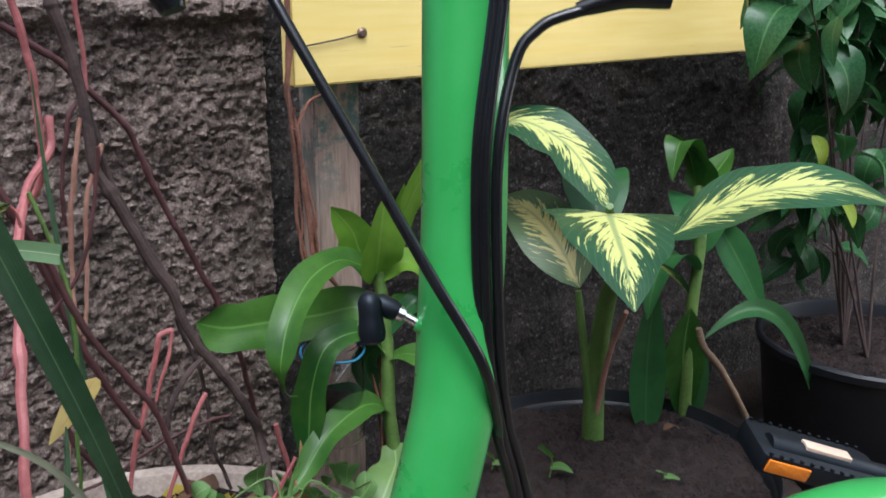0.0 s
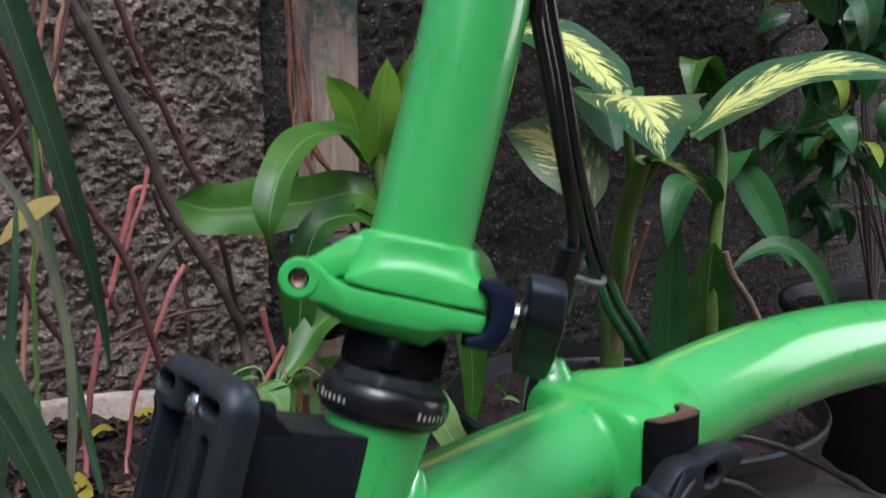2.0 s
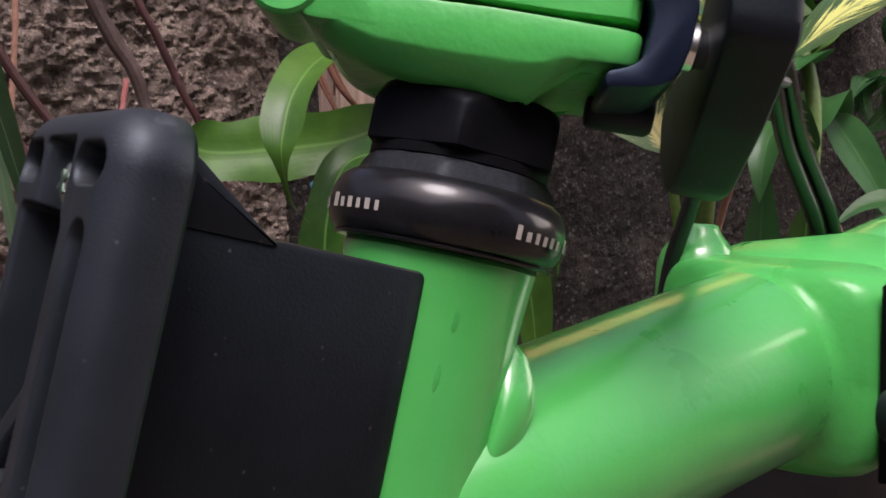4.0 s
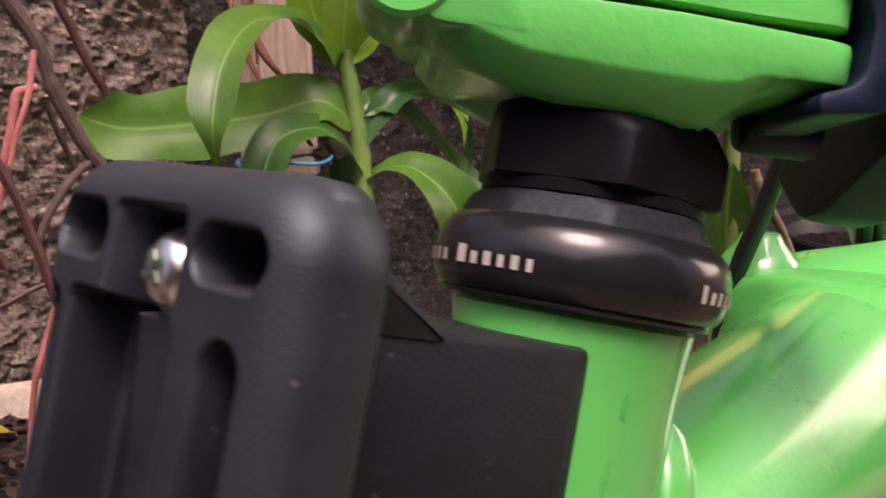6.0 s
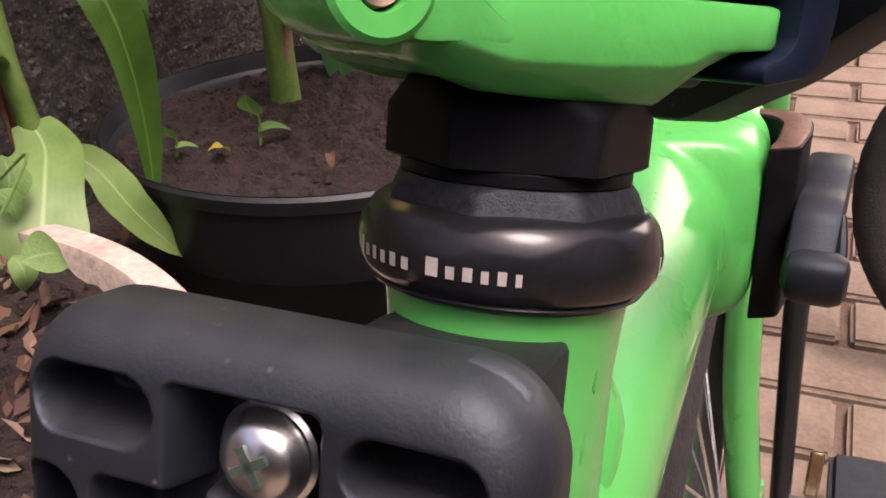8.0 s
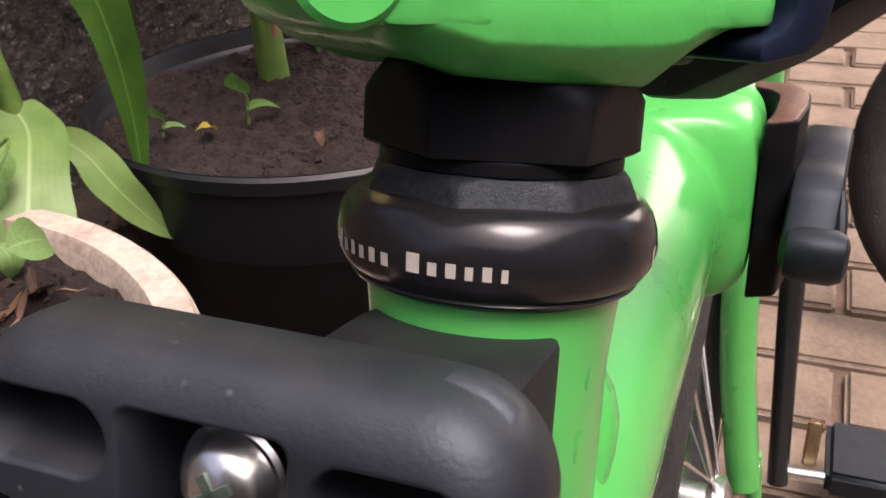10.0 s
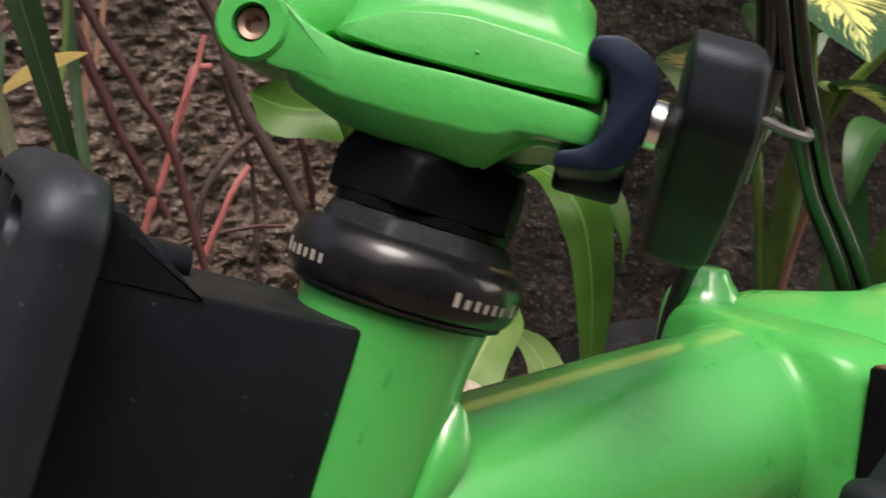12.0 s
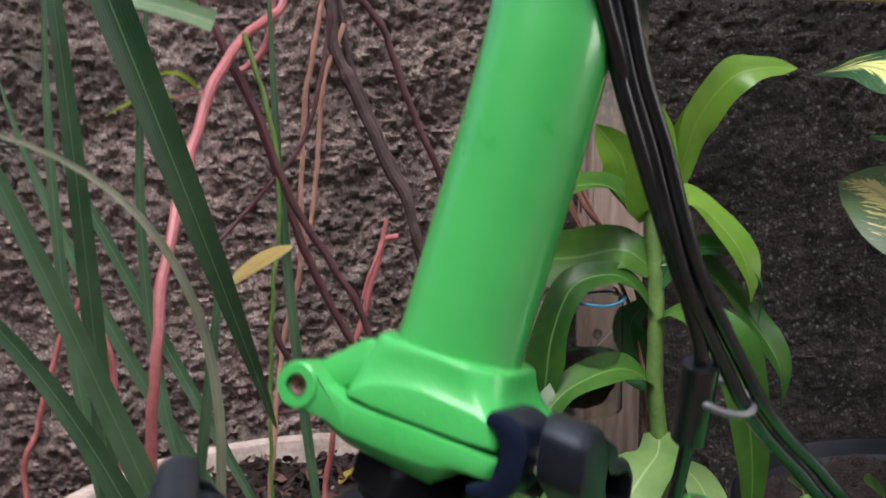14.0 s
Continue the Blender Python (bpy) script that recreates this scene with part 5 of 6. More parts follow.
# cables: bundle from the handlebar, ring clip, and the lone brake cable
def cables():
    for k, (du, dv) in enumerate(((0.0, 0.0), (0.0055, 0.002), (-0.0035, 0.001))):
        top = [(-0.030 + du, -0.030 + dv, 0.40), (-0.0225 + du, -0.031 + dv, 0.3364), (-0.0145 + du, -0.030 + dv, 0.2774)]
        if k == 1:
            top = [(0.036, -0.020, 0.366), (0.0056, -0.021, 0.3506), (-0.0068, -0.022, 0.3406), (-0.0128, -0.024, 0.3235), (-0.0090, -0.028, 0.2774)]
        upper = [STEER @ Vector(p) for p in top + [(0.0060 + du, -0.014 + dv, 0.2035)]]
        if k == 2:
            low = [(0.0632, -0.0120, 0.148), (0.0735, -0.0095, 0.120), (0.0870, -0.0050, 0.088), (0.0985, 0.0000, 0.064), (0.1046, 0.0045, 0.047), (0.1058, 0.0122, 0.0235), (0.1065, 0.022, -0.003), (0.107, 0.032, -0.029), (0.109, 0.040, -0.075), (0.112, 0.044, -0.14)]
        else:
            low = [(0.0665, -0.0120, 0.148), (0.0768, -0.0098, 0.120), (0.0905, -0.0060, 0.082), (0.1040, 0.0000, 0.060), (0.1140, 0.0044, 0.045), (0.1235, 0.0068, 0.030), (0.1394, 0.0135, 0.013), (0.1535, 0.0176, 0.0), (0.1676, 0.0206, -0.015), (0.187, 0.030, -0.032), (0.205, 0.042, -0.055)]
            low = [(x + k * (0.0036 + 0.0004 * i), y - 0.001 * k, z + 0.002 * k) for i, (x, y, z) in enumerate(low)]
        line = curve_points(upper + [Vector(p) for p in low], 8)
        part("cable", sweep(line, 0.0026, 12), RUBBER, bike, "black cable housing")
    part("cable_clip", pipe(Vector((0.1046, 0.0045, 0.0475)), Vector((0.1059, 0.0140, 0.0180)), 0.0064, 20), RUBBER, bike, "black cable clip sleeve")
    ring = []
    c = Vector((0.1145, 0.0085, 0.0345))
    for k in range(25):
        a = 2 * math.pi * k / 24
        ring.append(c + Vector((0.0120 * math.cos(a), 0.0090 * math.sin(a), -0.0025 * math.cos(a) + 0.0042 * math.sin(a))))
    part("clip_ring", sweep(ring, 0.0014, 8), mottled("grey_nylon", (0.08, 0.08, 0.085), (0.15, 0.15, 0.155), 80, 0.4), bike, "grey nylon tie ring")
    pts = [(-0.150, -0.010, 0.360), (-0.1173, -0.024, 0.3239), (-0.0678, -0.028, 0.2718), (-0.0271, -0.030, 0.2285), (0.0045, -0.026, 0.1950), (0.0200, -0.004, 0.1650), (0.0300, 0.016, 0.1430), (0.0600, 0.046, 0.0960)]
    part("brake_cable", sweep(curve_points([STEER @ Vector(p) for p in pts], 10), 0.0026, 12), RUBBER, bike, "glossy black brake cable")
    # ends of the brake levers that reach down into view
    for a, b, r in (((-0.186, 0.0, 0.330), (-0.168, 0.0, 0.313), 0.008), ((0.008, -0.02, 0.3530), (0.046, -0.02, 0.3660), 0.0045)):
        bm = sweep(curve_points([STEER @ Vector(a), STEER @ ((Vector(a) + Vector(b)) / 2 + Vector((0, 0, 0.004))), STEER @ Vector(b)], 6), lambda t, r=r: r * (0.7 + 0.5 * math.sin(3.0 * t)), 16)
        part("lever_end", bm, RUBBER, bike, "black brake lever end")


cables()


# ---------- pots ----------
def pot(name, x, y, r, rim_z, base_z, material, label, rim=0.010, lip=0.018, soil_drop=0.022, group="plant pots"):
    t = thing(name, (x, y, base_z), label, "plant pot", group)
    m = Matrix.Translation((x, y, 0))
    wall = lathe([(r * 0.72, base_z), (r * 0.74, base_z + 0.004), (r * 0.95, rim_z - lip - 0.004), (r * 0.965, rim_z - lip), (r - 0.002, rim_z - lip + 0.003), (r, rim_z - 0.004), (r - 0.003, rim_z), (r - rim + 0.002, rim_z), (r - rim, rim_z - 0.004), (r - rim - 0.006, rim_z - 0.06), (r - rim - 0.012, rim_z - 0.08)], 96)
    part("pot_wall", moved(wall, m), material, t)
    bm = bmesh.new()
    rings, seg = 44, 140
    prev = [bm.verts.new((x, y, rim_z - soil_drop))]
    for k in range(1, rings + 1):
        rr = (r - rim - 0.003) * k / rings
        cur = []
        for s in range(seg):
            a = 2 * math.pi * s / seg
            px, py = x + rr * math.cos(a), y + rr * math.sin(a)
            cur.append(bm.verts.new((px, py, rim_z - soil_drop + 0.010 * noise.noise(Vector((px * 18, py * 18, 1))) + 0.010 * noise.noise(Vector((px * 60, py * 60, 2))) + 0.004 * noise.noise(Vector((px * 190, py * 190, 2))))))
        for s in range(seg):
            if len(prev) == 1:
                bm.faces.new((prev[0], cur[s], cur[(s + 1) % seg]))
            else:
                bm.faces.new((prev[s], cur[s], cur[(s + 1) % seg], prev[(s + 1) % seg]))
        prev = cur
    part("soil", bm, SOIL, t, "dark crumbly soil")
    # loose crumbs
    rnd = random.Random(int(x * 1000))
    verts, faces = [], []
    for k in range(1500):
        rr, a = (r - rim - 0.006) * math.sqrt(rnd.random()), rnd.uniform(0, 2 * math.pi)
        px, py = x + rr * math.cos(a), y + rr * math.sin(a)
        pz = rim_z - soil_drop + 0.010 * noise.noise(Vector((px * 18, py * 18, 1))) + 0.010 * noise.noise(Vector((px * 60, py * 60, 2)))
        q = min(0.0011 + abs(rnd.gauss(0, 0.0019)), 0.0065)
        n = len(verts)
        for dx, dy, dz in ((1, 0, 0), (0, 1, 0), (-1, 0, 0), (0, -1, 0), (0, 0, 1), (0, 0, -1)):
            verts.append((px + dx * q * rnd.uniform(0.6, 1.3), py + dy * q * rnd.uniform(0.6, 1.3), pz + dz * q * rnd.uniform(0.5, 1.0)))
        faces += [(n + i, n + (i + 1) % 4, n + 4) for i in range(4)] + [(n + (i + 1) % 4, n + i, n + 5) for i in range(4)]
    me = bpy.data.meshes.new("crumbled_soil")
    me.from_pydata(verts, [], faces)
    me.materials.append(SOIL)
    ob = new("crumbled_soil", me)
    ob.parent = t
    ob.matrix_parent_inverse = Matrix.Translation(-t.location)
    tagged(ob, "dark loose crumbs of soil", kind="stuff")
    return t


pot("plant_pot", 0.562, 0.352, 0.197, -0.200, BED + 0.02, POT_BLACK, "large round black plastic pot full of dark soil", 0.004)
pot("plant_pot", 1.135, 0.345, 0.170, -0.180, BED + 0.02, POT_BLACK, "black plastic pot holding a bushy shrub")
pot("cement_planter", 0.020, 0.394, 0.243, -0.178, BED + 0.02, CEMENT, "round pale cement planter with red-stemmed vines", 0.022, 0.03, 0.016)


# ---------- plants ----------
def stalk(parent, pts, r0, r1, material, name="stem", label="", steps=8, seg=10):
    return part(name, sweep(curve_points(pts, steps), lambda t: r0 + (r1 - r0) * t, seg), material, parent, label)


def corn_plant():
    t = thing("corn_plant", (0.31, 0.436, -0.37), "bright green corn plant with arching strap leaves", "plant")
    line = curve_points([(0.318, 0.434, -0.385), (0.320, 0.436, -0.25), (0.313, 0.437, -0.15), (0.307, 0.438, -0.097), (0.308, 0.441, -0.035), (0.308, 0.446, 0.010), (0.306, 0.455, 0.060)], 12)
    part("stem", sweep(line, lambda s: (0.0082 - 0.002 * s) * (1 + 0.10 * max(0.0, math.cos(s * 70)) ** 6), 14), STEM_GREEN, t)
    P = lambda material, line, width, face, end=None, **k: leaf_part(t, material, line, width, face, end, form=blade, **k)
    broad = ((0, 0.45), (0.2, 0.8), (0.5, 1.0), (0.8, 0.95), (0.93, 0.72), (1, 0.30))
    torn = ((0, 0.40), (0.2, 0.85), (0.55, 1.0), (0.8, 0.92), (0.9, 0.80), (1, 0.05))
    # two leaves that reach towards the planter
    P(LEAF_CORN, [(0.306, 0.447, 0.006), (0.282, 0.455, 0.022), (0.249, 0.480, 0.013), (0.201, 0.502, 0.009), (0.162, 0.513, 0.009), (0.134, 0.519, 0.019)], 0.052, (-0.2, -0.75, 0.6), (-0.3, -0.95, 0.15), profile=torn, wave=0.14, seed=1)
    P(LEAF_CORN, [(0.305, 0.455, 0.058), (0.290, 0.457, 0.064), (0.258, 0.450, 0.078), (0.214, 0.430, 0.073), (0.179, 0.408, 0.049), (0.162, 0.395, 0.020), (0.160, 0.394, 0.000), (0.170, 0.404, -0.024), (0.192, 0.424, -0.040)], 0.037, (-0.3, -0.5, 0.8), (-0.85, -0.5, 0.1), fold=0.3, profile=((0, 0.5), (0.2, 0.8), (0.42, 1.0), (0.6, 0.8), (0.72, 0.35), (0.8, 0.14), (1, 0.05)), seed=2)
    # upright crown
    P(LEAF_CROWN, [(0.304, 0.455, 0.048), (0.297, 0.441, 0.070), (0.295, 0.432, 0.100), (0.301, 0.430, 0.144)], 0.052, (-0.1, -0.95, 0.2), (0.1, -0.9, -0.2), fold=0.32, wave=0.05, seed=3)
    P(LEAF_CROWN, [(0.300, 0.460, 0.050), (0.290, 0.464, 0.080), (0.282, 0.465, 0.102), (0.262, 0.470, 0.128)], 0.040, (-0.4, -0.85, 0.3), (-0.3, -0.9, -0.3), fold=0.25, wave=0.05, seed=4)
    P(LEAF_CROWN, [(0.306, 0.455, 0.050), (0.318, 0.455, 0.075), (0.328, 0.455, 0.106), (0.337, 0.450, 0.145)], 0.040, (0.2, -0.9, 0.3), (0.3, -0.9, -0.1), fold=0.25, wave=0.05, seed=5)
    P(LEAF_CROWN, [(0.306, 0.457, 0.060), (0.330, 0.452, 0.088), (0.343, 0.446, 0.130), (0.368, 0.441, 0.164), (0.395, 0.437, 0.174), (0.428, 0.434, 0.174)], 0.036, (0.5, -0.8, 0.2), (-0.1, -0.85, 0.5), wave=0.14, seed=6)
    # leaves that hang on the other side
    P(LEAF_CROWN, [(0.308, 0.452, 0.050), (0.324, 0.441, 0.066), (0.340, 0.430, 0.060), (0.361, 0.410, 0.031), (0.370, 0.402, 0.006), (0.372, 0.400, -0.018)], 0.042, (0.2, -0.55, 0.8), (0.5, -0.8, 0.2), wave=0.12, seed=7)
    P(LEAF_CORN, [(0.309, 0.446, 0.012), (0.326, 0.440, 0.018), (0.352, 0.428, 0.000), (0.383, 0.415, -0.038), (0.408, 0.410, -0.077), (0.410, 0.410, -0.118)], 0.040, (0.2, -0.6, 0.8), (0.6, -0.75, 0.0), fold=0.3, wave=0.18, seed=8)
    P(LEAF_DARK, [(0.307, 0.441, -0.012), (0.320, 0.436, 0.010), (0.340, 0.429, 0.025), (0.370, 0.420, 0.020), (0.386, 0.412, -0.006), (0.386, 0.410, -0.038)], 0.026, (0.1, -0.5, 0.85), (0.8, -0.5, 0.2), fold=0.3, seed=9)
    P(LEAF_CORN, [(0.310, 0.440, -0.036), (0.318, 0.420, -0.027), (0.330, 0.404, -0.031), (0.352, 0.392, -0.058), (0.369, 0.394, -0.108), (0.383, 0.404, -0.175), (0.382, 0.410, -0.240)], 0.044, (0.0, -0.5, 0.85), (-0.35, -0.93, 0.1), fold=0.24, wave=0.16, profile=((0, 0.3), (0.15, 0.5), (0.35, 0.95), (0.5, 1.0), (0.7, 0.75), (0.85, 0.5), (1, 0.04)), seed=10)
    # arches round the bottle
    P(LEAF_CORN, [(0.305, 0.441, -0.030), (0.286, 0.439, -0.006), (0.263, 0.437, 0.004), (0.230, 0.435, -0.004), (0.211, 0.430, -0.040), (0.203, 0.425, -0.082), (0.196, 0.420, -0.120)], 0.036, (0.0, -0.45, 0.9), (-0.8, -0.55, 0.1), fold=0.28, profile=((0, 0.35), (0.2, 0.55), (0.4, 0.75), (0.6, 0.9), (0.75, 1.0), (0.9, 0.6), (1, 0.05)), seed=11)
    P(LEAF_CORN, [(0.305, 0.438, -0.094), (0.284, 0.430, -0.078), (0.258, 0.424, -0.074), (0.216, 0.412, -0.085), (0.188, 0.405, -0.110), (0.163, 0.400, -0.130)], 0.033, (0.0, -0.5, 0.85), (-0.75, -0.5, 0.4), fold=0.3, wave=0.14, seed=12)
    P(LEAF_OLD, [(0.311, 0.435, -0.136), (0.301, 0.418, -0.147), (0.281, 0.402, -0.156), (0.256, 0.388, -0.178), (0.236, 0.380, -0.205), (0.212, 0.374, -0.240), (0.202, 0.372, -0.270)], 0.054, (-0.3, -0.3, 0.9), (-0.8, -0.6, 0.1), fold=0.16, wave=0.16, profile=broad, seed=13)
    P(LEAF_DARK, [(0.307, 0.446, -0.020), (0.296, 0.462, -0.040), (0.298, 0.466, -0.062), (0.312, 0.460, -0.096)], 0.030, (-0.6, -0.7, 0.3), seed=14)
    P(LEAF_DARK, [(0.308, 0.446, -0.100), (0.280, 0.462, -0.081), (0.240, 0.470, -0.080), (0.213, 0.470, -0.093)], 0.032, (-0.2, -0.6, 0.8), (-0.6, -0.6, 0.5), seed=15)
    P(LEAF_OLD, [(0.325, 0.430, -0.160), (0.344, 0.420, -0.181), (0.354, 0.402, -0.218), (0.384, 0.391, -0.268)], 0.034, (-0.2, -0.7, 0.7), (-0.4, -0.8, 0.4), seed=16)


def dumbcane():
    t = thing("dumb_cane", (0.62, 0.43, -0.225), "dumb cane with cream-variegated broad leaves in the black pot", "plant", "potted plants")
    stalk(t, [(0.617, 0.43, -0.235), (0.610, 0.425, -0.13), (0.590, 0.395, -0.02), (0.575, 0.36, 0.045)], 0.015, 0.009, STEM_GREEN)
    stalk(t, [(0.612, 0.428, -0.22), (0.596, 0.428, -0.12), (0.584, 0.430, -0.05), (0.579, 0.432, -0.016)], 0.0065, 0.004, STEM_GREEN, "petiole")
    stalk(t, [(0.612, 0.425, -0.20), (0.600, 0.395, -0.09), (0.580, 0.356, -0.02)], 0.004, 0.003, VINE_TAN, "petiole", "dry brown leaf stalk")
    stalk(t, [(0.590, 0.395, -0.02), (0.595, 0.36, 0.04), (0.600, 0.325, 0.080)], 0.006, 0.004, STEM_GREEN, "petiole")
    stalk(t, [(0.580, 0.38, 0.02), (0.560, 0.37, 0.08), (0.530, 0.345, 0.114)], 0.006, 0.004, STEM_GREEN, "petiole")
    P = lambda *a, mat=LEAF_DIEF, **k: leaf_part(t, mat, *a, **k)
    broad = ((0, 0.12), (0.12, 0.62), (0.38, 1.0), (0.65, 0.80), (0.88, 0.34), (1, 0.02))
    P([(0.606, 0.326, 0.070), (0.634, 0.282, 0.110), (0.668, 0.232, 0.135), (0.725, 0.185, 0.135), (0.815, 0.155, 0.098)], 0.098, (-0.41, -0.12, 0.90), form=blade, fold=0.10, wave=0.08, profile=broad, cols=8, seed=21)
    P([(0.556, 0.378, 0.086), (0.522, 0.340, 0.108), (0.490, 0.304, 0.109), (0.452, 0.252, 0.090), (0.420, 0.209, 0.060)], 0.142, (0.05, -0.05, 1.0), form=blade, fold=0.05, wave=0.06, profile=((0, 0.10), (0.2, 0.75), (0.42, 1.0), (0.66, 0.72), (0.88, 0.27), (1, 0.02)), cols=8, seed=22)
    P([(0.528, 0.552, 0.176), (0.553, 0.505, 0.181), (0.576, 0.456, 0.157), (0.567, 0.405, 0.125), (0.551, 0.364, 0.101)], 0.074, (-0.30, -0.35, 0.88), form=blade, fold=0.10, wave=0.08, profile=((0, 0.10), (0.15, 0.80), (0.35, 1.0), (0.7, 0.85), (0.9, 0.42), (1, 0.03)), cols=8, seed=23)
    P((0.579, 0.430, -0.012), (0.583, 0.498, 0.051), (0.588, 0.587, 0.067), 0.086, mat=LEAF_PALE, fold=0.12, wave=0.1, shape=0.8, seed=24, up=(-0.5, -0.6, 0.6))
    P((0.590, 0.372, 0.040), (0.610, 0.345, 0.035), (0.650, 0.325, -0.005), 0.070, fold=0.3, seed=25)
    P((0.600, 0.420, 0.050), (0.640, 0.470, 0.110), (0.700, 0.500, 0.090), 0.080, mat=LEAF_DARK, fold=0.25, seed=26)


def cane_plant():
    t = thing("cane_plant", (0.77, 0.30, -0.225), "green cane plant with drooping strap leaves", "plant", "potted plants")
    line = curve_points([(0.905, 0.325, -0.42), (0.850, 0.330, -0.29), (0.8047, 0.330, -0.2157), (0.7364, 0.330, -0.1258), (0.6990, 0.332, -0.086), (0.690, 0.336, -0.060)], 12)
    part("cane", sweep(line, lambda s: 0.0048 - 0.001 * s + 0.0011 * max(0.0, math.cos(s * 62)) ** 8, 12), CANE, t, "pinkish jointed bare cane")
    stalk(t, [(0.770, 0.400, -0.42), (0.756, 0.395, -0.22), (0.752, 0.395, -0.08), (0.765, 0.40, 0.027), (0.777, 0.42, 0.088)], 0.009, 0.007, STEM_GREEN)
    P = lambda *a, mat=LEAF_DARK, **k: leaf_part(t, mat, *a, **k)
    face = (-0.5, -0.85, 0.2)
    P((0.846, 0.432, 0.022), (0.866, 0.402, -0.035), (0.891, 0.374, -0.108), 0.046, fold=0.25, shape=0.62, seed=31, up=face)
    P((0.700, 0.412, -0.235), (0.690, 0.410, -0.120), (0.692, 0.405, -0.025), 0.048, fold=0.2, shape=0.62, seed=32, up=face)
    P((0.765, 0.398, -0.245), (0.744, 0.395, -0.140), (0.738, 0.385, -0.060), 0.054, fold=0.2, shape=1.1, mat=LEAF_CORN, seed=33, up=face)
    P((0.792, 0.408, -0.245), (0.778, 0.405, -0.160), (0.775, 0.400, -0.090), 0.044, fold=0.2, seed=43, up=face)
    P((0.722, 0.350, -0.086), (0.872, 0.350, -0.088), (0.995, 0.345, -0.254), 0.028, fold=0.35, shape=1.1, seed=34, up=(-0.5, -0.7, 0.5))
    P((0.777, 0.420, 0.080), (0.740, 0.420, 0.150), (0.712, 0.410, 0.105), 0.045, mat=LEAF_CORN, fold=0.3, seed=36)
    P((0.777, 0.420, 0.080), (0.765, 0.415, 0.120), (0.735, 0.430, 0.160), 0.045, mat=LEAF_CORN, fold=0.3, seed=37)
    P((0.777, 0.420, 0.080), (0.810, 0.420, 0.100), (0.845, 0.420, 0.130), 0.050, mat=LEAF_CORN, fold=0.3, seed=38)
    P((0.777, 0.420, 0.070), (0.740, 0.400, 0.080), (0.700, 0.385, 0.060), 0.060, mat=LEAF_DARK, fold=0.2, seed=39)
    P((0.770, 0.400, 0.000), (0.820, 0.420, 0.040), (0.880, 0.430, 0.000), 0.050, fold=0.3, seed=40)
    P((0.760, 0.395, -0.020), (0.700, 0.400, 0.010), (0.660, 0.390, -0.060), 0.050, fold=0.3, seed=41)


def shrub(name, base, centre, spread, count, size, material, label, seed, group="potted plants", twigs=9, yellow=0, broad=0.46):
    rnd = random.Random(seed)
    t = thing(name, base, label, "shrub", group)
    tips = []
    for k in range(twigs):
        c = Vector(centre) + Vector([rnd.uniform(-1, 1) * s for s in spread])
        mid = Vector(base).lerp(c, 0.55) + Vector((rnd.uniform(-.04, .04), rnd.uniform(-.03, .03), 0.05))
        stalk(t, [base, tuple(mid), tuple(c)], 0.0026 * min(1, size * 16), 0.0009, STEM_GREEN if size < 0.05 else VINE_BROWN, "twig", steps=6, seg=6)
        tips.append((mid, c))
    shapes = [leaf((0, 0, 0), (0.5, 0, 0.06 + 0.04 * k), (1, 0, -0.10 - 0.06 * k), broad + 0.05 * k, fold=0.22, wave=0.08, shape=0.8, rows=9, cols=4, seed=seed + k) for k in range(4)]
    meshes = []
    for k, bm in enumerate(shapes):
        for mat in ((material, LEAF_YOUNG) if yellow else (material,)):
            me = bpy.data.meshes.new("leaf")
            bm.to_mesh(me)
            me.materials.append(mat)
            me.shade_smooth()
            meshes.append(me)
        bm.free()
    for k in range(count):
        a, c = rnd.choice(tips)
        p = a.lerp(c, rnd.uniform(0.35, 1.0)) + Vector((rnd.gauss(0, .022), rnd.gauss(0, .018), rnd.gauss(0, .022)))
        if yellow:
            me = meshes[2 * rnd.randrange(4) + (1 if rnd.random() < yellow else 0)]
        else:
            me = rnd.choice(meshes)
        ob = new("leaf", me)
        ob.parent = t
        ob.matrix_parent_inverse = Matrix.Translation(-t.location)
        s = size * rnd.uniform(0.6, 1.15)
        ob.matrix_basis = Matrix.Translation(p) @ Euler((rnd.gauss(0, 0.5), rnd.uniform(0.2, 1.3), rnd.uniform(-math.pi, math.pi))).to_matrix().to_4x4() @ Matrix.Scale(s, 4)
    return t


corn_plant()
dumbcane()
cane_plant()
shrub("glossy_shrub", (1.12, 0.38, -0.205), (1.05, 0.475, 0.30), (0.18, 0.07, 0.14), 135, 0.094, LEAF_BUSH, "dense shrub with glossy dark green pointed leaves", 5, twigs=8)
shrub("low_shrub", (1.10, 0.33, -0.205), (1.03, 0.42, 0.04), (0.20, 0.09, 0.09), 66, 0.064, LEAF_BUSH, "leafy green plant with a few yellow leaves", 12, yellow=0.04, twigs=5)
shrub("seedlings", (0.14, 0.375, -0.21), (0.165, 0.400, -0.150), (0.075, 0.050, 0.025), 44, 0.034, LEAF_LIGHT, "low seedlings with small light green leaves", 13, "ground plants", 14, broad=0.72)
shrub("seedlings", (0.265, 0.44, -0.372), (0.175, 0.440, -0.170), (0.045, 0.030, 0.02), 22, 0.034, LEAF_LIGHT, "low seedlings with small light green leaves", 14, "ground plants", 9, broad=0.72)


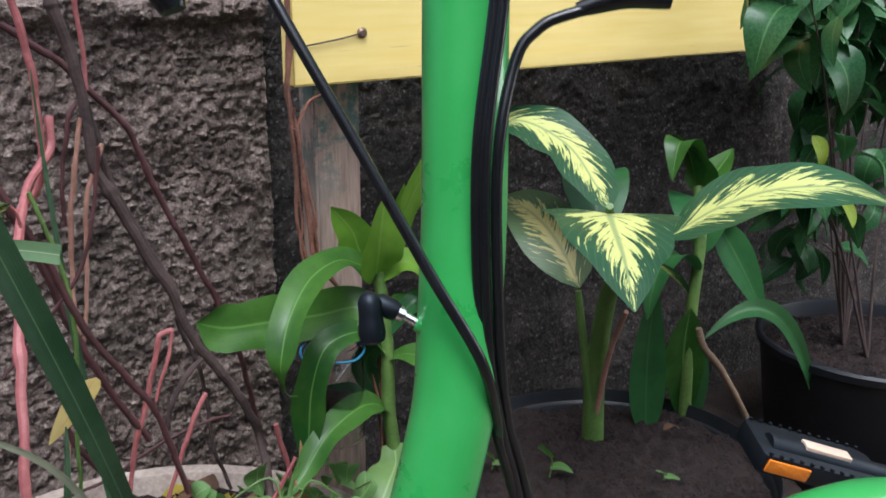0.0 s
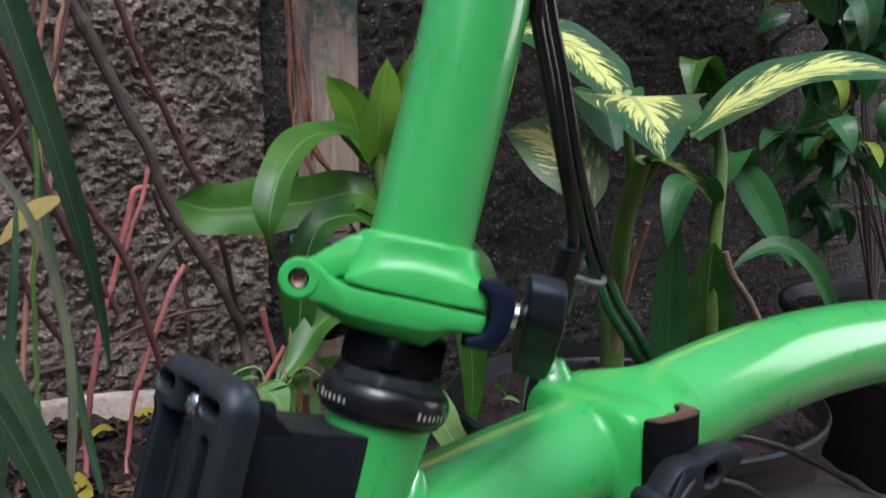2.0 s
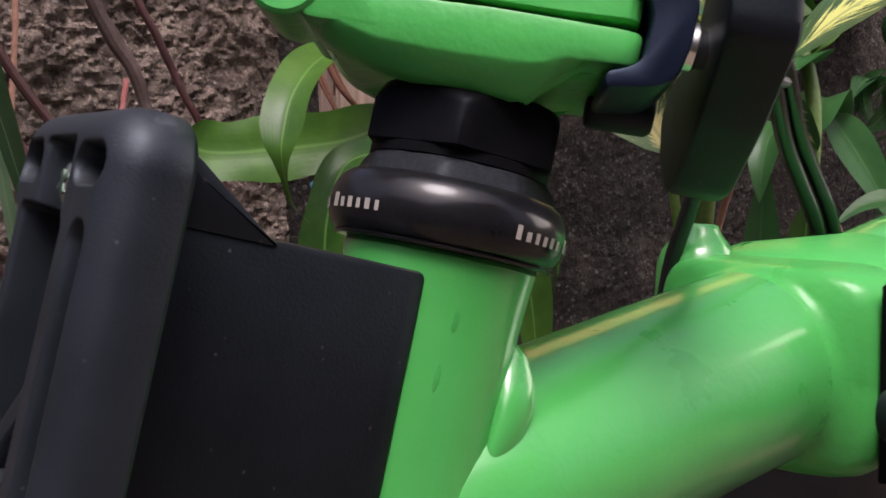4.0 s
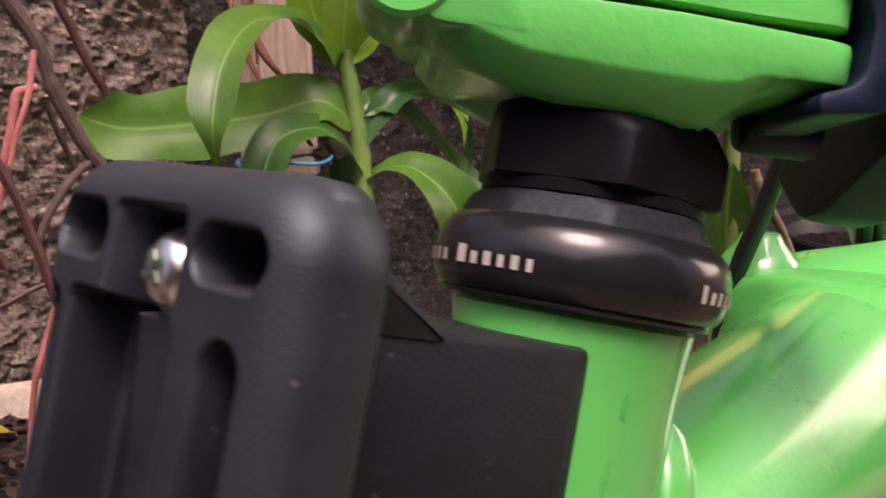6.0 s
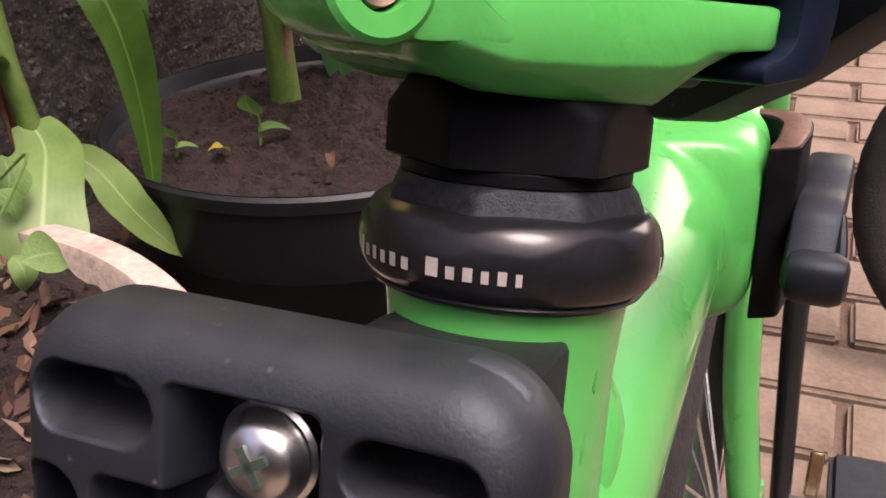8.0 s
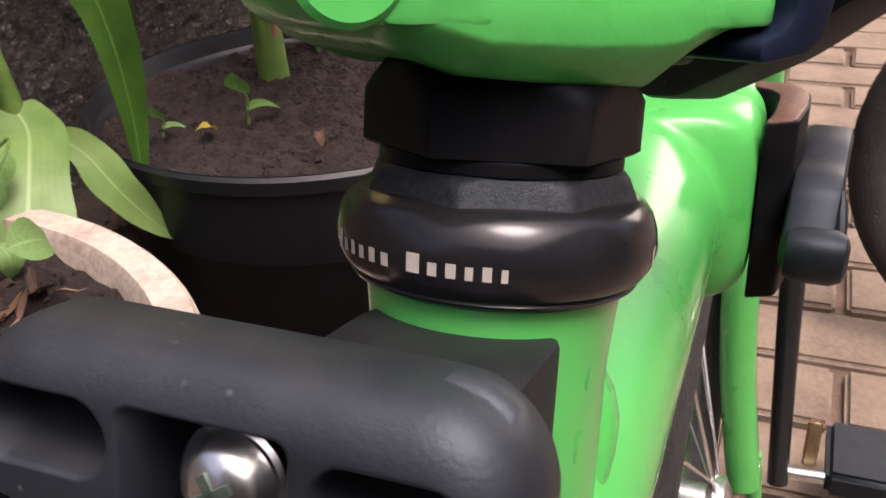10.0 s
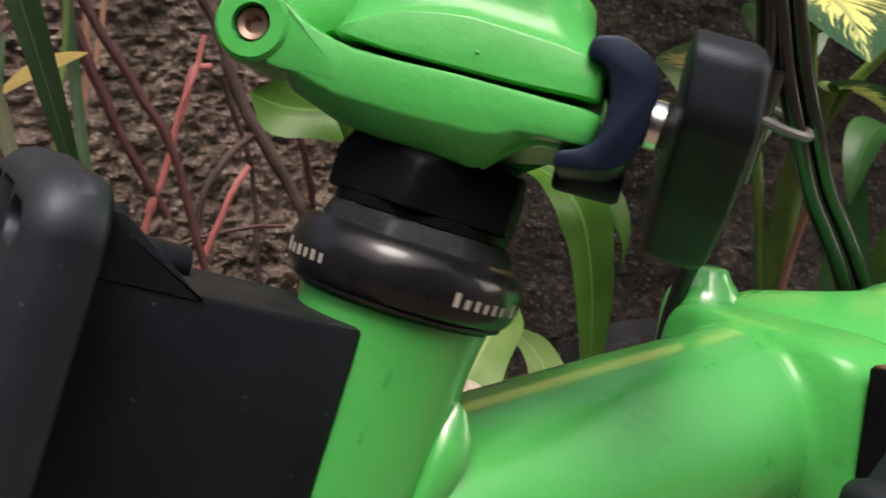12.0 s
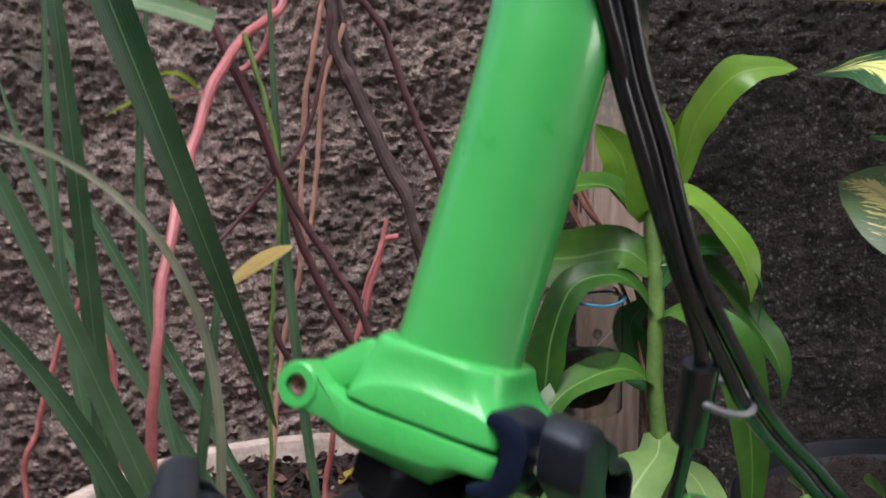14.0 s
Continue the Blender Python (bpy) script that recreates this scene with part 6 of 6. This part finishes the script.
def sprout(x, y, z, h, seed, k=1.0):
    t = thing("sprout", (x, y, z), "tiny two-leaved sprout in the pot soil", "seedling", "ground plants")
    stalk(t, [(x, y, z), (x + 0.004, y, z + h * 0.6), (x, y, z + h)], 0.0012, 0.0009, STEM_GREEN, steps=4, seg=6)
    leaf_part(t, LEAF_LIGHT, (x, y, z + h * 0.9), (x - 0.006 * k, y, z + h * 1.2), (x - 0.012 * k, y - 0.004, z + h * 1.7), 0.013 * k, seed=seed)
    leaf_part(t, LEAF_LIGHT, (x, y, z + h * 0.4), (x + 0.006 * k, y - 0.006 * k, z + h * 0.5), (x + 0.012 * k, y - 0.014 * k, z + h * 0.3), 0.012 * k, seed=seed + 1)


sprout(0.497, 0.385, -0.218, 0.030, 61, 1.5)
sprout(0.455, 0.44, -0.218, 0.018, 63)
sprout(0.60, 0.300, -0.218, 0.010, 65)


# red-stemmed vines, rising from the cement planter
def vines():
    def vine(name, pts, r, material, label, leaves=(), group="vines"):
        t = thing(name, pts[-1], label, "vine", group)
        # knotty, slightly crooked stems
        seed, thick = 100 * pts[0][0] + 37 * pts[0][2], r * (1.25 if material in (VINE_BROWN, VINE_DARK) else 1.05)
        line = [p + 0.0016 * noise.noise_vector(p * 45 + Vector((seed, 0, 0))) for p in curve_points(pts, 12)]
        part("stem", sweep(line, lambda s: thick * (1 - 0.15 * s) * (1 + 0.16 * noise.noise(Vector((s * 16, seed, 0))) + 0.9 * max(0.0, noise.noise(Vector((s * 34, seed, 5))) - 0.32)), 9), material, t)
        for a in leaves:
            leaf_part(t, a[0], *a[1:])
        return t

    vine("woody_vine", [(0.0223, 0.5, 0.347), (0.0247, 0.5, 0.3294), (0.0307, 0.5, 0.3024), (0.0399, 0.5, 0.2605), (0.043, 0.5, 0.2221), (0.0467, 0.5, 0.1873), (0.0653, 0.5, 0.1493), (0.0755, 0.5, 0.1214), (0.0887, 0.5, 0.0921), (0.1029, 0.5, 0.0672), (0.1116, 0.5, 0.037), (0.1263, 0.5, 0.0044), (0.153, 0.5, -0.0387), (0.1751, 0.5, -0.0827), (0.1887, 0.5, -0.1259), (0.168, 0.44, -0.2)], 0.0042, VINE_BROWN, "knotty brown woody vine stem")
    vine("woody_vine", [(0.0406, 0.51, 0.2594), (0.0511, 0.51, 0.2224), (0.059, 0.51, 0.179), (0.0734, 0.51, 0.1433), (0.0895, 0.51, 0.1059), (0.1096, 0.51, 0.0659)], 0.0028, VINE_BROWN, "thin brown woody vine stem")
    vine("dark_vine", [(-0.0045, 0.55, 0.3078), (0.0162, 0.55, 0.2931), (0.0421, 0.55, 0.2726), (0.0662, 0.55, 0.2437), (0.0918, 0.55, 0.2157), (0.1093, 0.55, 0.171), (0.1325, 0.55, 0.1117), (0.1527, 0.55, 0.0671), (0.1764, 0.55, 0.0102), (0.1924, 0.55, -0.0416), (0.2053, 0.55, -0.105), (0.2162, 0.55, -0.1567)], 0.0027, VINE_DARK, "dark thin vine stem against the wall")
    vine("red_vine", [(-0.0151, 0.46, 0.3475), (-0.015, 0.46, 0.3312), (-0.0089, 0.46, 0.2977), (-0.0061, 0.46, 0.2676), (-0.0059, 0.46, 0.2323), (-0.0068, 0.46, 0.2053), (-0.0121, 0.46, 0.1854), (-0.0233, 0.46, 0.1732), (-0.0348, 0.46, 0.1657)], 0.0030, VINE_RED, "hooked pinkish-red vine stem")
    vine("red_vine", [(0.0507, 0.53, 0.3419), (0.0516, 0.53, 0.3281), (0.0547, 0.53, 0.2903), (0.0541, 0.53, 0.2517)], 0.0022, VINE_RED, "thin reddish vine stem")
    vine("red_vine", [(0.0393, 0.5, 0.2321), (0.0346, 0.5, 0.2181), (0.0273, 0.5, 0.1848), (0.0203, 0.5, 0.141), (0.0164, 0.5, 0.0903), (0.0157, 0.5, 0.0373), (0.0093, 0.5, -0.0104), (-0.0044, 0.5, -0.0684), (-0.02, 0.47, -0.2)], 0.0022, VINE_TAN, "tan dry vine stem in the cement planter")
    vine("dark_vine", [(0.048, 0.54, 0.2422), (0.0374, 0.54, 0.2197), (0.0279, 0.54, 0.1675), (0.0264, 0.54, 0.1312)], 0.0017, VINE_DARK, "thin dark red vine twig")
    vine("dark_vine", [(-0.0393, 0.47, 0.1781), (-0.0256, 0.47, 0.1503), (-0.0121, 0.47, 0.1142), (-0.0025, 0.47, 0.0772), (0.0122, 0.47, 0.0375), (0.0321, 0.47, -0.011), (0.061, 0.47, -0.0652)], 0.0029, VINE_DARK, "dark red vine stem with a yellow leaf", [(LEAF_OCHRE, (-0.002, 0.395, 0.043), (-0.026, 0.372, 0.033), (-0.052, 0.355, 0.017), 0.022)])
    vine("red_vine", [(0.0048, 0.47, 0.2409), (-0.0014, 0.46, 0.2138), (-0.0289, 0.43, 0.1918), (-0.0551, 0.37, 0.1469), (-0.0711, 0.32, 0.0967), (-0.0827, 0.29, 0.0484), (-0.0892, 0.27, 0.0025), (-0.0949, 0.27, -0.0568), (-0.105, 0.275, -0.2)], 0.0036, VINE_RED, "thick pinkish-red vine stem")
    vine("dark_vine", [(-0.0661, 0.42, 0.2324), (-0.0524, 0.42, 0.2009), (-0.0238, 0.42, 0.1402), (0.0015, 0.42, 0.073), (0.0328, 0.42, 0.0203), (0.0528, 0.42, -0.0158), (0.075, 0.42, -0.1)], 0.0026, VINE_DARK, "dark red vine stem")
    vine("red_vine", [(0.0901, 0.47, 0.0378), (0.0789, 0.47, 0.0353), (0.0747, 0.47, 0.0215), (0.0622, 0.47, -0.0248), (0.0477, 0.47, -0.0659), (0.0375, 0.47, -0.1127), (0.0295, 0.47, -0.1605), (0.02, 0.45, -0.2)], 0.0026, VINE_RED, "bent reddish vine stem")
    vine("woody_vine", [(0.1351, 0.5, -0.0039), (0.1267, 0.5, -0.013), (0.1101, 0.5, -0.0286), (0.0943, 0.5, -0.0517), (0.0892, 0.5, -0.0766)], 0.0024, VINE_BROWN, "thin purple-brown vine twig")
    vine("woody_vine", [(0.1136, 0.52, 0.0293), (0.1179, 0.52, 0.0133), (0.1339, 0.52, -0.031), (0.1399, 0.52, -0.0697), (0.1426, 0.52, -0.1198), (0.1597, 0.52, -0.1747)], 0.0018, VINE_BROWN, "thin purple-brown vine twig")
    vine("red_vine", [(0.1143, 0.46, -0.0289), (0.0975, 0.46, -0.0583), (0.0802, 0.46, -0.0998), (0.0674, 0.46, -0.132), (0.0604, 0.46, -0.1657), (0.05, 0.44, -0.2)], 0.0022, VINE_RED, "thin reddish vine stem")
    vine("dark_vine", [(-0.0152, 0.46, -0.0189), (-0.0068, 0.46, -0.0432), (0.0083, 0.46, -0.0695), (0.0242, 0.46, -0.0944)], 0.0022, VINE_DARK, "thin dark vine twig")
    vine("dark_vine", [(-0.015, 0.5, -0.1141), (0.0075, 0.5, -0.1121), (0.0309, 0.5, -0.1076), (0.0809, 0.5, -0.0879), (0.1282, 0.5, -0.079), (0.1556, 0.5, -0.0788)], 0.0014, VINE_DARK, "thin dark vine runner")
    vine("red_vine", [(0.0731, 0.42, 0.0567), (0.0632, 0.42, 0.027), (0.0533, 0.42, -0.0028)], 0.0016, VINE_RED, "thin reddish vine tip")
    vine("red_vine", [(0.0535, 0.5, 0.2097), (0.0348, 0.5, 0.155), (0.0304, 0.5, 0.1088), (0.0228, 0.5, 0.0435), (0.0031, 0.5, -0.0265)], 0.0020, VINE_TAN, "tan dry vine stem")
    vine("dark_vine", [(0.0375, 0.46, 0.2138), (0.0314, 0.46, 0.1749), (0.0156, 0.46, 0.1185), (-0.017, 0.46, 0.0758), (-0.0577, 0.46, 0.0341)], 0.0015, VINE_DARK, "thin dark red vine twig")
    vine("red_vine", [(-0.1333, 0.3, 0.015), (-0.1229, 0.3, 0.0057), (-0.1169, 0.3, -0.0154), (-0.1156, 0.3, -0.0468), (-0.115, 0.3, -0.12)], 0.0022, VINE_RED, "curled pinkish vine stem")
    vine("red_vine", [(-0.1371, 0.36, 0.0207), (-0.1529, 0.36, -0.0079), (-0.1708, 0.36, -0.0664), (-0.1797, 0.36, -0.0958), (-0.18, 0.36, -0.19)], 0.0020, VINE_RED, "thin reddish vine stem")
    vine("green_vine", [(-0.0291, 0.42, 0.1928), (-0.019, 0.42, 0.1563), (-0.009, 0.42, 0.111), (-0.0074, 0.42, 0.0609), (-0.0157, 0.42, -0.0235), (-0.02, 0.42, -0.19)], 0.0018, STEM_GREEN, "thin green vine stem")
    vine("red_vine", [(0.1743, 0.44, -0.0713), (0.1826, 0.44, -0.106), (0.191, 0.44, -0.1413)], 0.0026, VINE_RED, "short reddish vine stump in the soil")
    vine("red_vine", [(0.1579, 0.42, -0.1392), (0.1702, 0.42, -0.1227), (0.1846, 0.42, -0.1018)], 0.0022, VINE_RED, "short reddish vine stump in the soil")
    # dry tan vines against the post
    rnd = random.Random(21)
    routes = (((0.2385, 0.335), (0.2370, 0.283), (0.2350, 0.235), (0.2405, 0.205), (0.2445, 0.160), (0.2530, 0.100), (0.2600, 0.060), (0.300, 0.000), (0.312, -0.10), (0.31, -0.38)),
              ((0.2360, 0.300), (0.2345, 0.240), (0.2340, 0.205), (0.2375, 0.165), (0.2400, 0.120), (0.2480, 0.075), (0.2640, 0.030), (0.296, -0.02), (0.305, -0.12), (0.30, -0.38)),
              ((0.2690, 0.236), (0.2560, 0.228), (0.2450, 0.208), (0.2420, 0.190), (0.2510, 0.150), (0.2560, 0.110), (0.2620, 0.070), (0.292, 0.010), (0.318, -0.08), (0.318, -0.38)),
              ((0.2400, 0.225), (0.2380, 0.190), (0.2395, 0.150), (0.2450, 0.105), (0.2440, 0.070), (0.2700, 0.010)),
              ((0.2370, 0.205), (0.2465, 0.175), (0.2495, 0.130), (0.2590, 0.090), (0.2610, 0.050)))
    for route, r in zip(routes, (0.0026, 0.0019, 0.0016, 0.0013, 0.0012)):
        pts = []
        for k, (x, z) in enumerate(route):
            depth = 0.496 if z > 0.05 else 0.496 - 0.05 * min(1, (0.05 - z) / 0.2)
            pts.append((x + rnd.uniform(-0.0012, 0.0012), depth + rnd.uniform(-0.004, 0.004), z))
        vine("dry_vine", pts, r, VINE_RUST, "dry peeling rust-brown vine stem", group="dry vines")


vines()


def vine_tips():
    t = thing("flower_bud", (-0.060, 0.345, 0.200), "withered cream flower bud on the vine", "flower", "vines")
    stalk(t, [(-0.0545, 0.345, 0.186), (-0.056, 0.345, 0.196), (-0.061, 0.345, 0.203)], 0.0012, 0.0012, VINE_RED, steps=4, seg=6)
    for k, (dx, dz) in enumerate(((-0.012, -0.010), (-0.014, -0.004), (-0.007, -0.013))):
        leaf_part(t, LEAF_PALE if k else LEAF_YELLOW, (-0.060, 0.345, 0.203), (-0.066 + dx * 0.3, 0.343 - 0.003 * k, 0.204 + dz * 0.4), (-0.060 + dx, 0.345, 0.203 + dz), 0.010, fold=0.6, rows=8, seed=90 + k, name="petal")
    u = thing("vine_shoot", (-0.060, 0.44, 0.152), "yellow-green young leaves on a vine twig", "vine", "vines")
    stalk(u, [(-0.048, 0.44, 0.158), (-0.060, 0.44, 0.152), (-0.080, 0.44, 0.147)], 0.0012, 0.0008, VINE_RED, steps=4, seg=6)
    leaf_part(u, LEAF_YOUNG, (-0.078, 0.44, 0.147), (-0.100, 0.437, 0.146), (-0.128, 0.44, 0.134), 0.016, fold=0.3, rows=10, seed=94)
    leaf_part(u, LEAF_YOUNG, (-0.062, 0.44, 0.152), (-0.078, 0.438, 0.164), (-0.096, 0.44, 0.160), 0.014, fold=0.3, rows=10, seed=95)


vine_tips()


def strap_leaves():
    t = thing("strap_leaf_plant", (-0.09, 0.30, -0.21), "clump of long green strap leaves in the cement planter", "plant")
    P = lambda *a, mat=BLADE, **k: leaf_part(t, mat, *a, rows=18, cols=4, shape=0.6, up=(0.25, -1.0, 0.2), **k)
    P((-0.150, 0.140, 0.34), (-0.074, 0.166, 0.118), (-0.025, 0.235, -0.039), 0.016, fold=0.3, seed=71)
    P((-0.112, 0.250, -0.20), (-0.119, 0.220, 0.075), (-0.136, 0.21, 0.31), 0.010, fold=0.3, seed=72)
    P((-0.040, 0.180, -0.20), (-0.096, 0.150, -0.015), (-0.175, 0.14, 0.19), 0.012, fold=0.3, seed=73)
    P((-0.055, 0.160, -0.20), (-0.105, 0.140, -0.020), (-0.185, 0.13, 0.09), 0.010, fold=0.3, seed=74)
    P((-0.110, 0.33, -0.20), (-0.150, 0.36, 0.02), (-0.155, 0.40, 0.26), 0.007, fold=0.3, seed=75)
    P((-0.060, 0.40, -0.20), (-0.105, 0.43, 0.02), (-0.085, 0.45, 0.28), 0.007, fold=0.3, seed=76)
    P((0.020, 0.40, -0.20), (-0.002, 0.43, 0.02), (-0.010, 0.45, 0.28), 0.007, fold=0.3, seed=78)
    P((-0.030, 0.42, -0.20), (-0.140, 0.44, 0.00), (-0.200, 0.46, 0.16), 0.009, fold=0.3, seed=82)
    P((-0.010, 0.41, -0.20), (-0.130, 0.45, 0.04), (-0.160, 0.47, 0.10), 0.008, fold=0.3, seed=83)
    P((-0.075, 0.21, -0.17), (-0.066, 0.20, 0.040), (-0.175, 0.20, 0.130), 0.0042, mat=BLADE_GREY, fold=0.3, seed=79)
    P((-0.080, 0.30, -0.17), (-0.060, 0.30, -0.02), (-0.050, 0.31, 0.05), 0.006, fold=0.3, seed=84)
    # a cut leaf end that reaches towards the bicycle
    leaf_part(t, BLADE_CUT, (-0.1040, 0.2700, 0.1985), (-0.0753, 0.2700, 0.1921), (-0.0510, 0.2700, 0.1844), 0.013, fold=0.25, up=(0, -1, 0.4), seed=81, blunt=True)


strap_leaves()


def dry_husks():
    t = thing("dry_husk", (0.17, 0.42, -0.21), "curled brown dry leaf husks at the planter's edge", "leaf", "fallen leaves")
    for k, (b, m, e, w) in enumerate((((0.170, 0.42, -0.21), (0.176, 0.41, -0.150), (0.190, 0.42, -0.085), 0.022), ((0.160, 0.415, -0.21), (0.158, 0.40, -0.165), (0.175, 0.405, -0.115), 0.026), ((0.185, 0.43, -0.20), (0.196, 0.42, -0.160), (0.180, 0.41, -0.125), 0.016))):
        leaf_part(t, LEAF_HUSK, b, m, e, w, fold=0.9, wave=0.3, up=(0.2, -1, 0.2), seed=100 + k)


dry_husks()


def wire_tangle():
    t = thing("wire_tangle", (0.275, 0.49, -0.075), "tangled thin grey wire with a steel nut behind the bottle", "wire")
    for k, pts in enumerate((((0.238, 0.487, -0.060), (0.255, 0.485, -0.072), (0.277, 0.487, -0.080), (0.297, 0.490, -0.066), (0.310, 0.492, -0.048), (0.296, 0.491, -0.052), (0.270, 0.488, -0.074)), ((0.232, 0.487, -0.068), (0.262, 0.485, -0.076), (0.280, 0.486, -0.086), (0.300, 0.490, -0.074)))):
        part("wire", sweep(curve_points(pts, 8), 0.0007, 6), CHROME, t)
    part("nut", moved(lathe([(0.0030, -0.002), (0.0052, -0.002), (0.0052, 0.002), (0.0030, 0.002)], 6, closed=True), pose(0.279, 0.497, -0.0606, 75, 10)), CHROME, t, "dull steel nut")


wire_tangle()


def bottle():
    t = thing("plastic_bottle", (0.250, 0.452, -0.12), "cut clear plastic bottle with a blue cord round it", "bottle")
    m = Matrix.Translation((0.250, 0.455, 0))
    part("wall", moved(lathe([(0.030, -0.115), (0.032, -0.112), (0.031, -0.02), (0.026, -0.010), (0.025, -0.012), (0.030, -0.022), (0.031, -0.11), (0.029, -0.113)], 40, closed=True), m), CLEAR, t)
    ring = [Vector((0.250 + 0.0325 * math.cos(2 * math.pi * k / 32), 0.455 + 0.0325 * math.sin(2 * math.pi * k / 32), -0.018 + 0.0015 * math.sin(0.7 * k))) for k in range(33)]
    inside = bmesh.new()
    bmesh.ops.create_uvsphere(inside, u_segments=20, v_segments=12, radius=0.026, matrix=m @ Matrix.Translation((0, 0, -0.088)))
    for v in inside.verts:
        v.co += 0.005 * noise.noise_vector(v.co * 70)
    part("caked_soil", inside, SOIL, t, "dark caked soil inside the bottle")
    part("cord", sweep(ring, 0.0013, 8), BLUE, t, "blue cord")


bottle()


# ---------- fallen leaves ----------
def fallen():
    rnd = random.Random(33)
    for k in range(46):
        x, y = rnd.uniform(-0.3, 0.75), rnd.uniform(0.2, 0.62)
        d1, d2 = math.hypot(x - 0.562, y - 0.352), math.hypot(x - 0.03, y - 0.385)
        if d1 < 0.165:
            z = -0.212
        elif d2 < 0.20:
            z = -0.198
        elif d1 < 0.21 or d2 < 0.26:
            continue
        else:
            z = BED + 0.085 + 0.06 * max(0, min(1, (y - 0.25) / 0.3))
        a, s = rnd.uniform(0, 6.3), rnd.uniform(0.012, 0.034) * (0.4 if d1 < 0.165 else 1.0)
        dx, dy = s * math.cos(a), s * math.sin(a)
        bm = leaf((x, y, z), (x + dx, y + dy, z + rnd.uniform(0.004, 0.012)), (x + 2 * dx, y + 2 * dy, z + rnd.uniform(0, 0.006)), s * 0.9, fold=0.4, wave=0.3, rows=8, cols=4, seed=k)
        solo("fallen_leaf", bm, LEAF_DRY if rnd.random() < 0.75 else LEAF_YELLOW, "dry brown fallen leaf on the soil", "leaf", "fallen leaves")


fallen()


def litter():
    """Small dry chips and leaf scraps on the soil of the bed and the planter, one joined layer."""
    rnd = random.Random(77)
    verts, faces = [], []
    for k in range(2600):
        x, y = rnd.uniform(-0.35, 0.5), rnd.uniform(0.12, 0.62)
        d1, d2 = math.hypot(x - 0.562, y - 0.352), math.hypot(x - 0.016, y - 0.396)
        if d1 < 0.21 or 0.205 < d2 < 0.25:
            continue
        if d2 <= 0.205:
            z = -0.190 + 0.010 * noise.noise(Vector((x * 18, y * 18, 1)))
        else:
            z = BED + 0.075 + 0.06 * max(0, min(1, (y - 0.25) / 0.3)) + 0.03 * noise.noise(Vector((x * 5, y * 5, 0)))
        m = Matrix.Translation((x, y, z + rnd.uniform(0, 0.006))) @ Euler((rnd.gauss(0, 0.5), rnd.gauss(0, 0.5), rnd.uniform(0, 6.3))).to_matrix().to_4x4()
        a, b = rnd.uniform(0.003, 0.011), rnd.uniform(0.0015, 0.005)
        n = len(verts)
        for p in ((-a, -b * 0.4, 0), (-a * 0.3, -b, 0.001), (a * 0.5, -b * 0.8, 0), (a, 0, 0.002), (a * 0.4, b, 0), (-a * 0.4, b * 0.9, 0.001), (0, 0, -b * 0.5)):
            verts.append(m @ Vector(p))
        faces += [(n + i, n + (i + 1) % 6, n + 6) for i in range(6)]
    me = bpy.data.meshes.new("leaf_litter")
    me.from_pydata(verts, [], faces)
    me.materials.append(CHIPS)
    tagged(new("leaf_litter", me), "dry brown leaf scraps and bark chips on the soil", "leaf litter", kind="stuff")


litter()


# ---------- paving bricks, seen under the bicycle ----------
def paving():
    base = thing("paving", (0.9, -0.3, GROUND), "tan brick paving with dark joints", "")
    tagged(base, kind="structure")
    L, B = 0.232, 0.110
    meshes = []
    for k in range(4):
        bm = box((0, 0, 0), (B - 0.012, L - 0.012, 0.05), bevel=0.005)
        for v in bm.verts:
            v.co.z += 0.0015 * noise.noise(Vector((v.co.x * 30, v.co.y * 30, k * 3.1)))
        me = bpy.data.meshes.new("brick")
        bm.to_mesh(me)
        bm.free()
        me.materials.append(BRICK_TAN)
        meshes.append(me)
    rnd = random.Random(4)
    far, faces = [], []
    for i in range(-14, 22):
        for j in range(-7, 3):
            x, y = 0.062 + B * i, L * j + (L / 2 if i % 2 else 0.0) - 0.002
            if y > 0.09:
                continue
            z, turn = GROUND - 0.025 + rnd.uniform(-0.0015, 0.0015), rnd.gauss(0, 0.006)
            if 0.2 < x < 1.9 and y > -0.95:
                ob = new("brick", meshes[rnd.randrange(4)])
                ob.parent = base
                ob.matrix_parent_inverse = Matrix.Translation(-base.location)
                ob.matrix_basis = Matrix.Translation((x, y, z)) @ Euler((0, 0, turn)).to_matrix().to_4x4()
            else:
                n, a, b = len(far), B / 2 - 0.005, L / 2 - 0.005
                far += [(x + sx * a * k, y + sy * b * k, h) for h, k in ((z, 1.0), (z + 0.024, 1.0), (z + 0.025, 0.985)) for sx, sy in ((-1, -1), (1, -1), (1, 1), (-1, 1))]
                faces += [(n + 4 * r + q, n + 4 * r + (q + 1) % 4, n + 4 * r + 4 + (q + 1) % 4, n + 4 * r + 4 + q) for r in (0, 1) for q in range(4)] + [(n + 8, n + 9, n + 10, n + 11)]
    me = bpy.data.meshes.new("outer_bricks")
    me.from_pydata(far, [], faces)
    me.materials.append(BRICK_TAN)
    ob = new("outer_bricks", me)
    ob.parent = base
    ob.matrix_parent_inverse = Matrix.Translation(-base.location)
    tagged(ob, "tan paving bricks", kind="stuff")


paving()
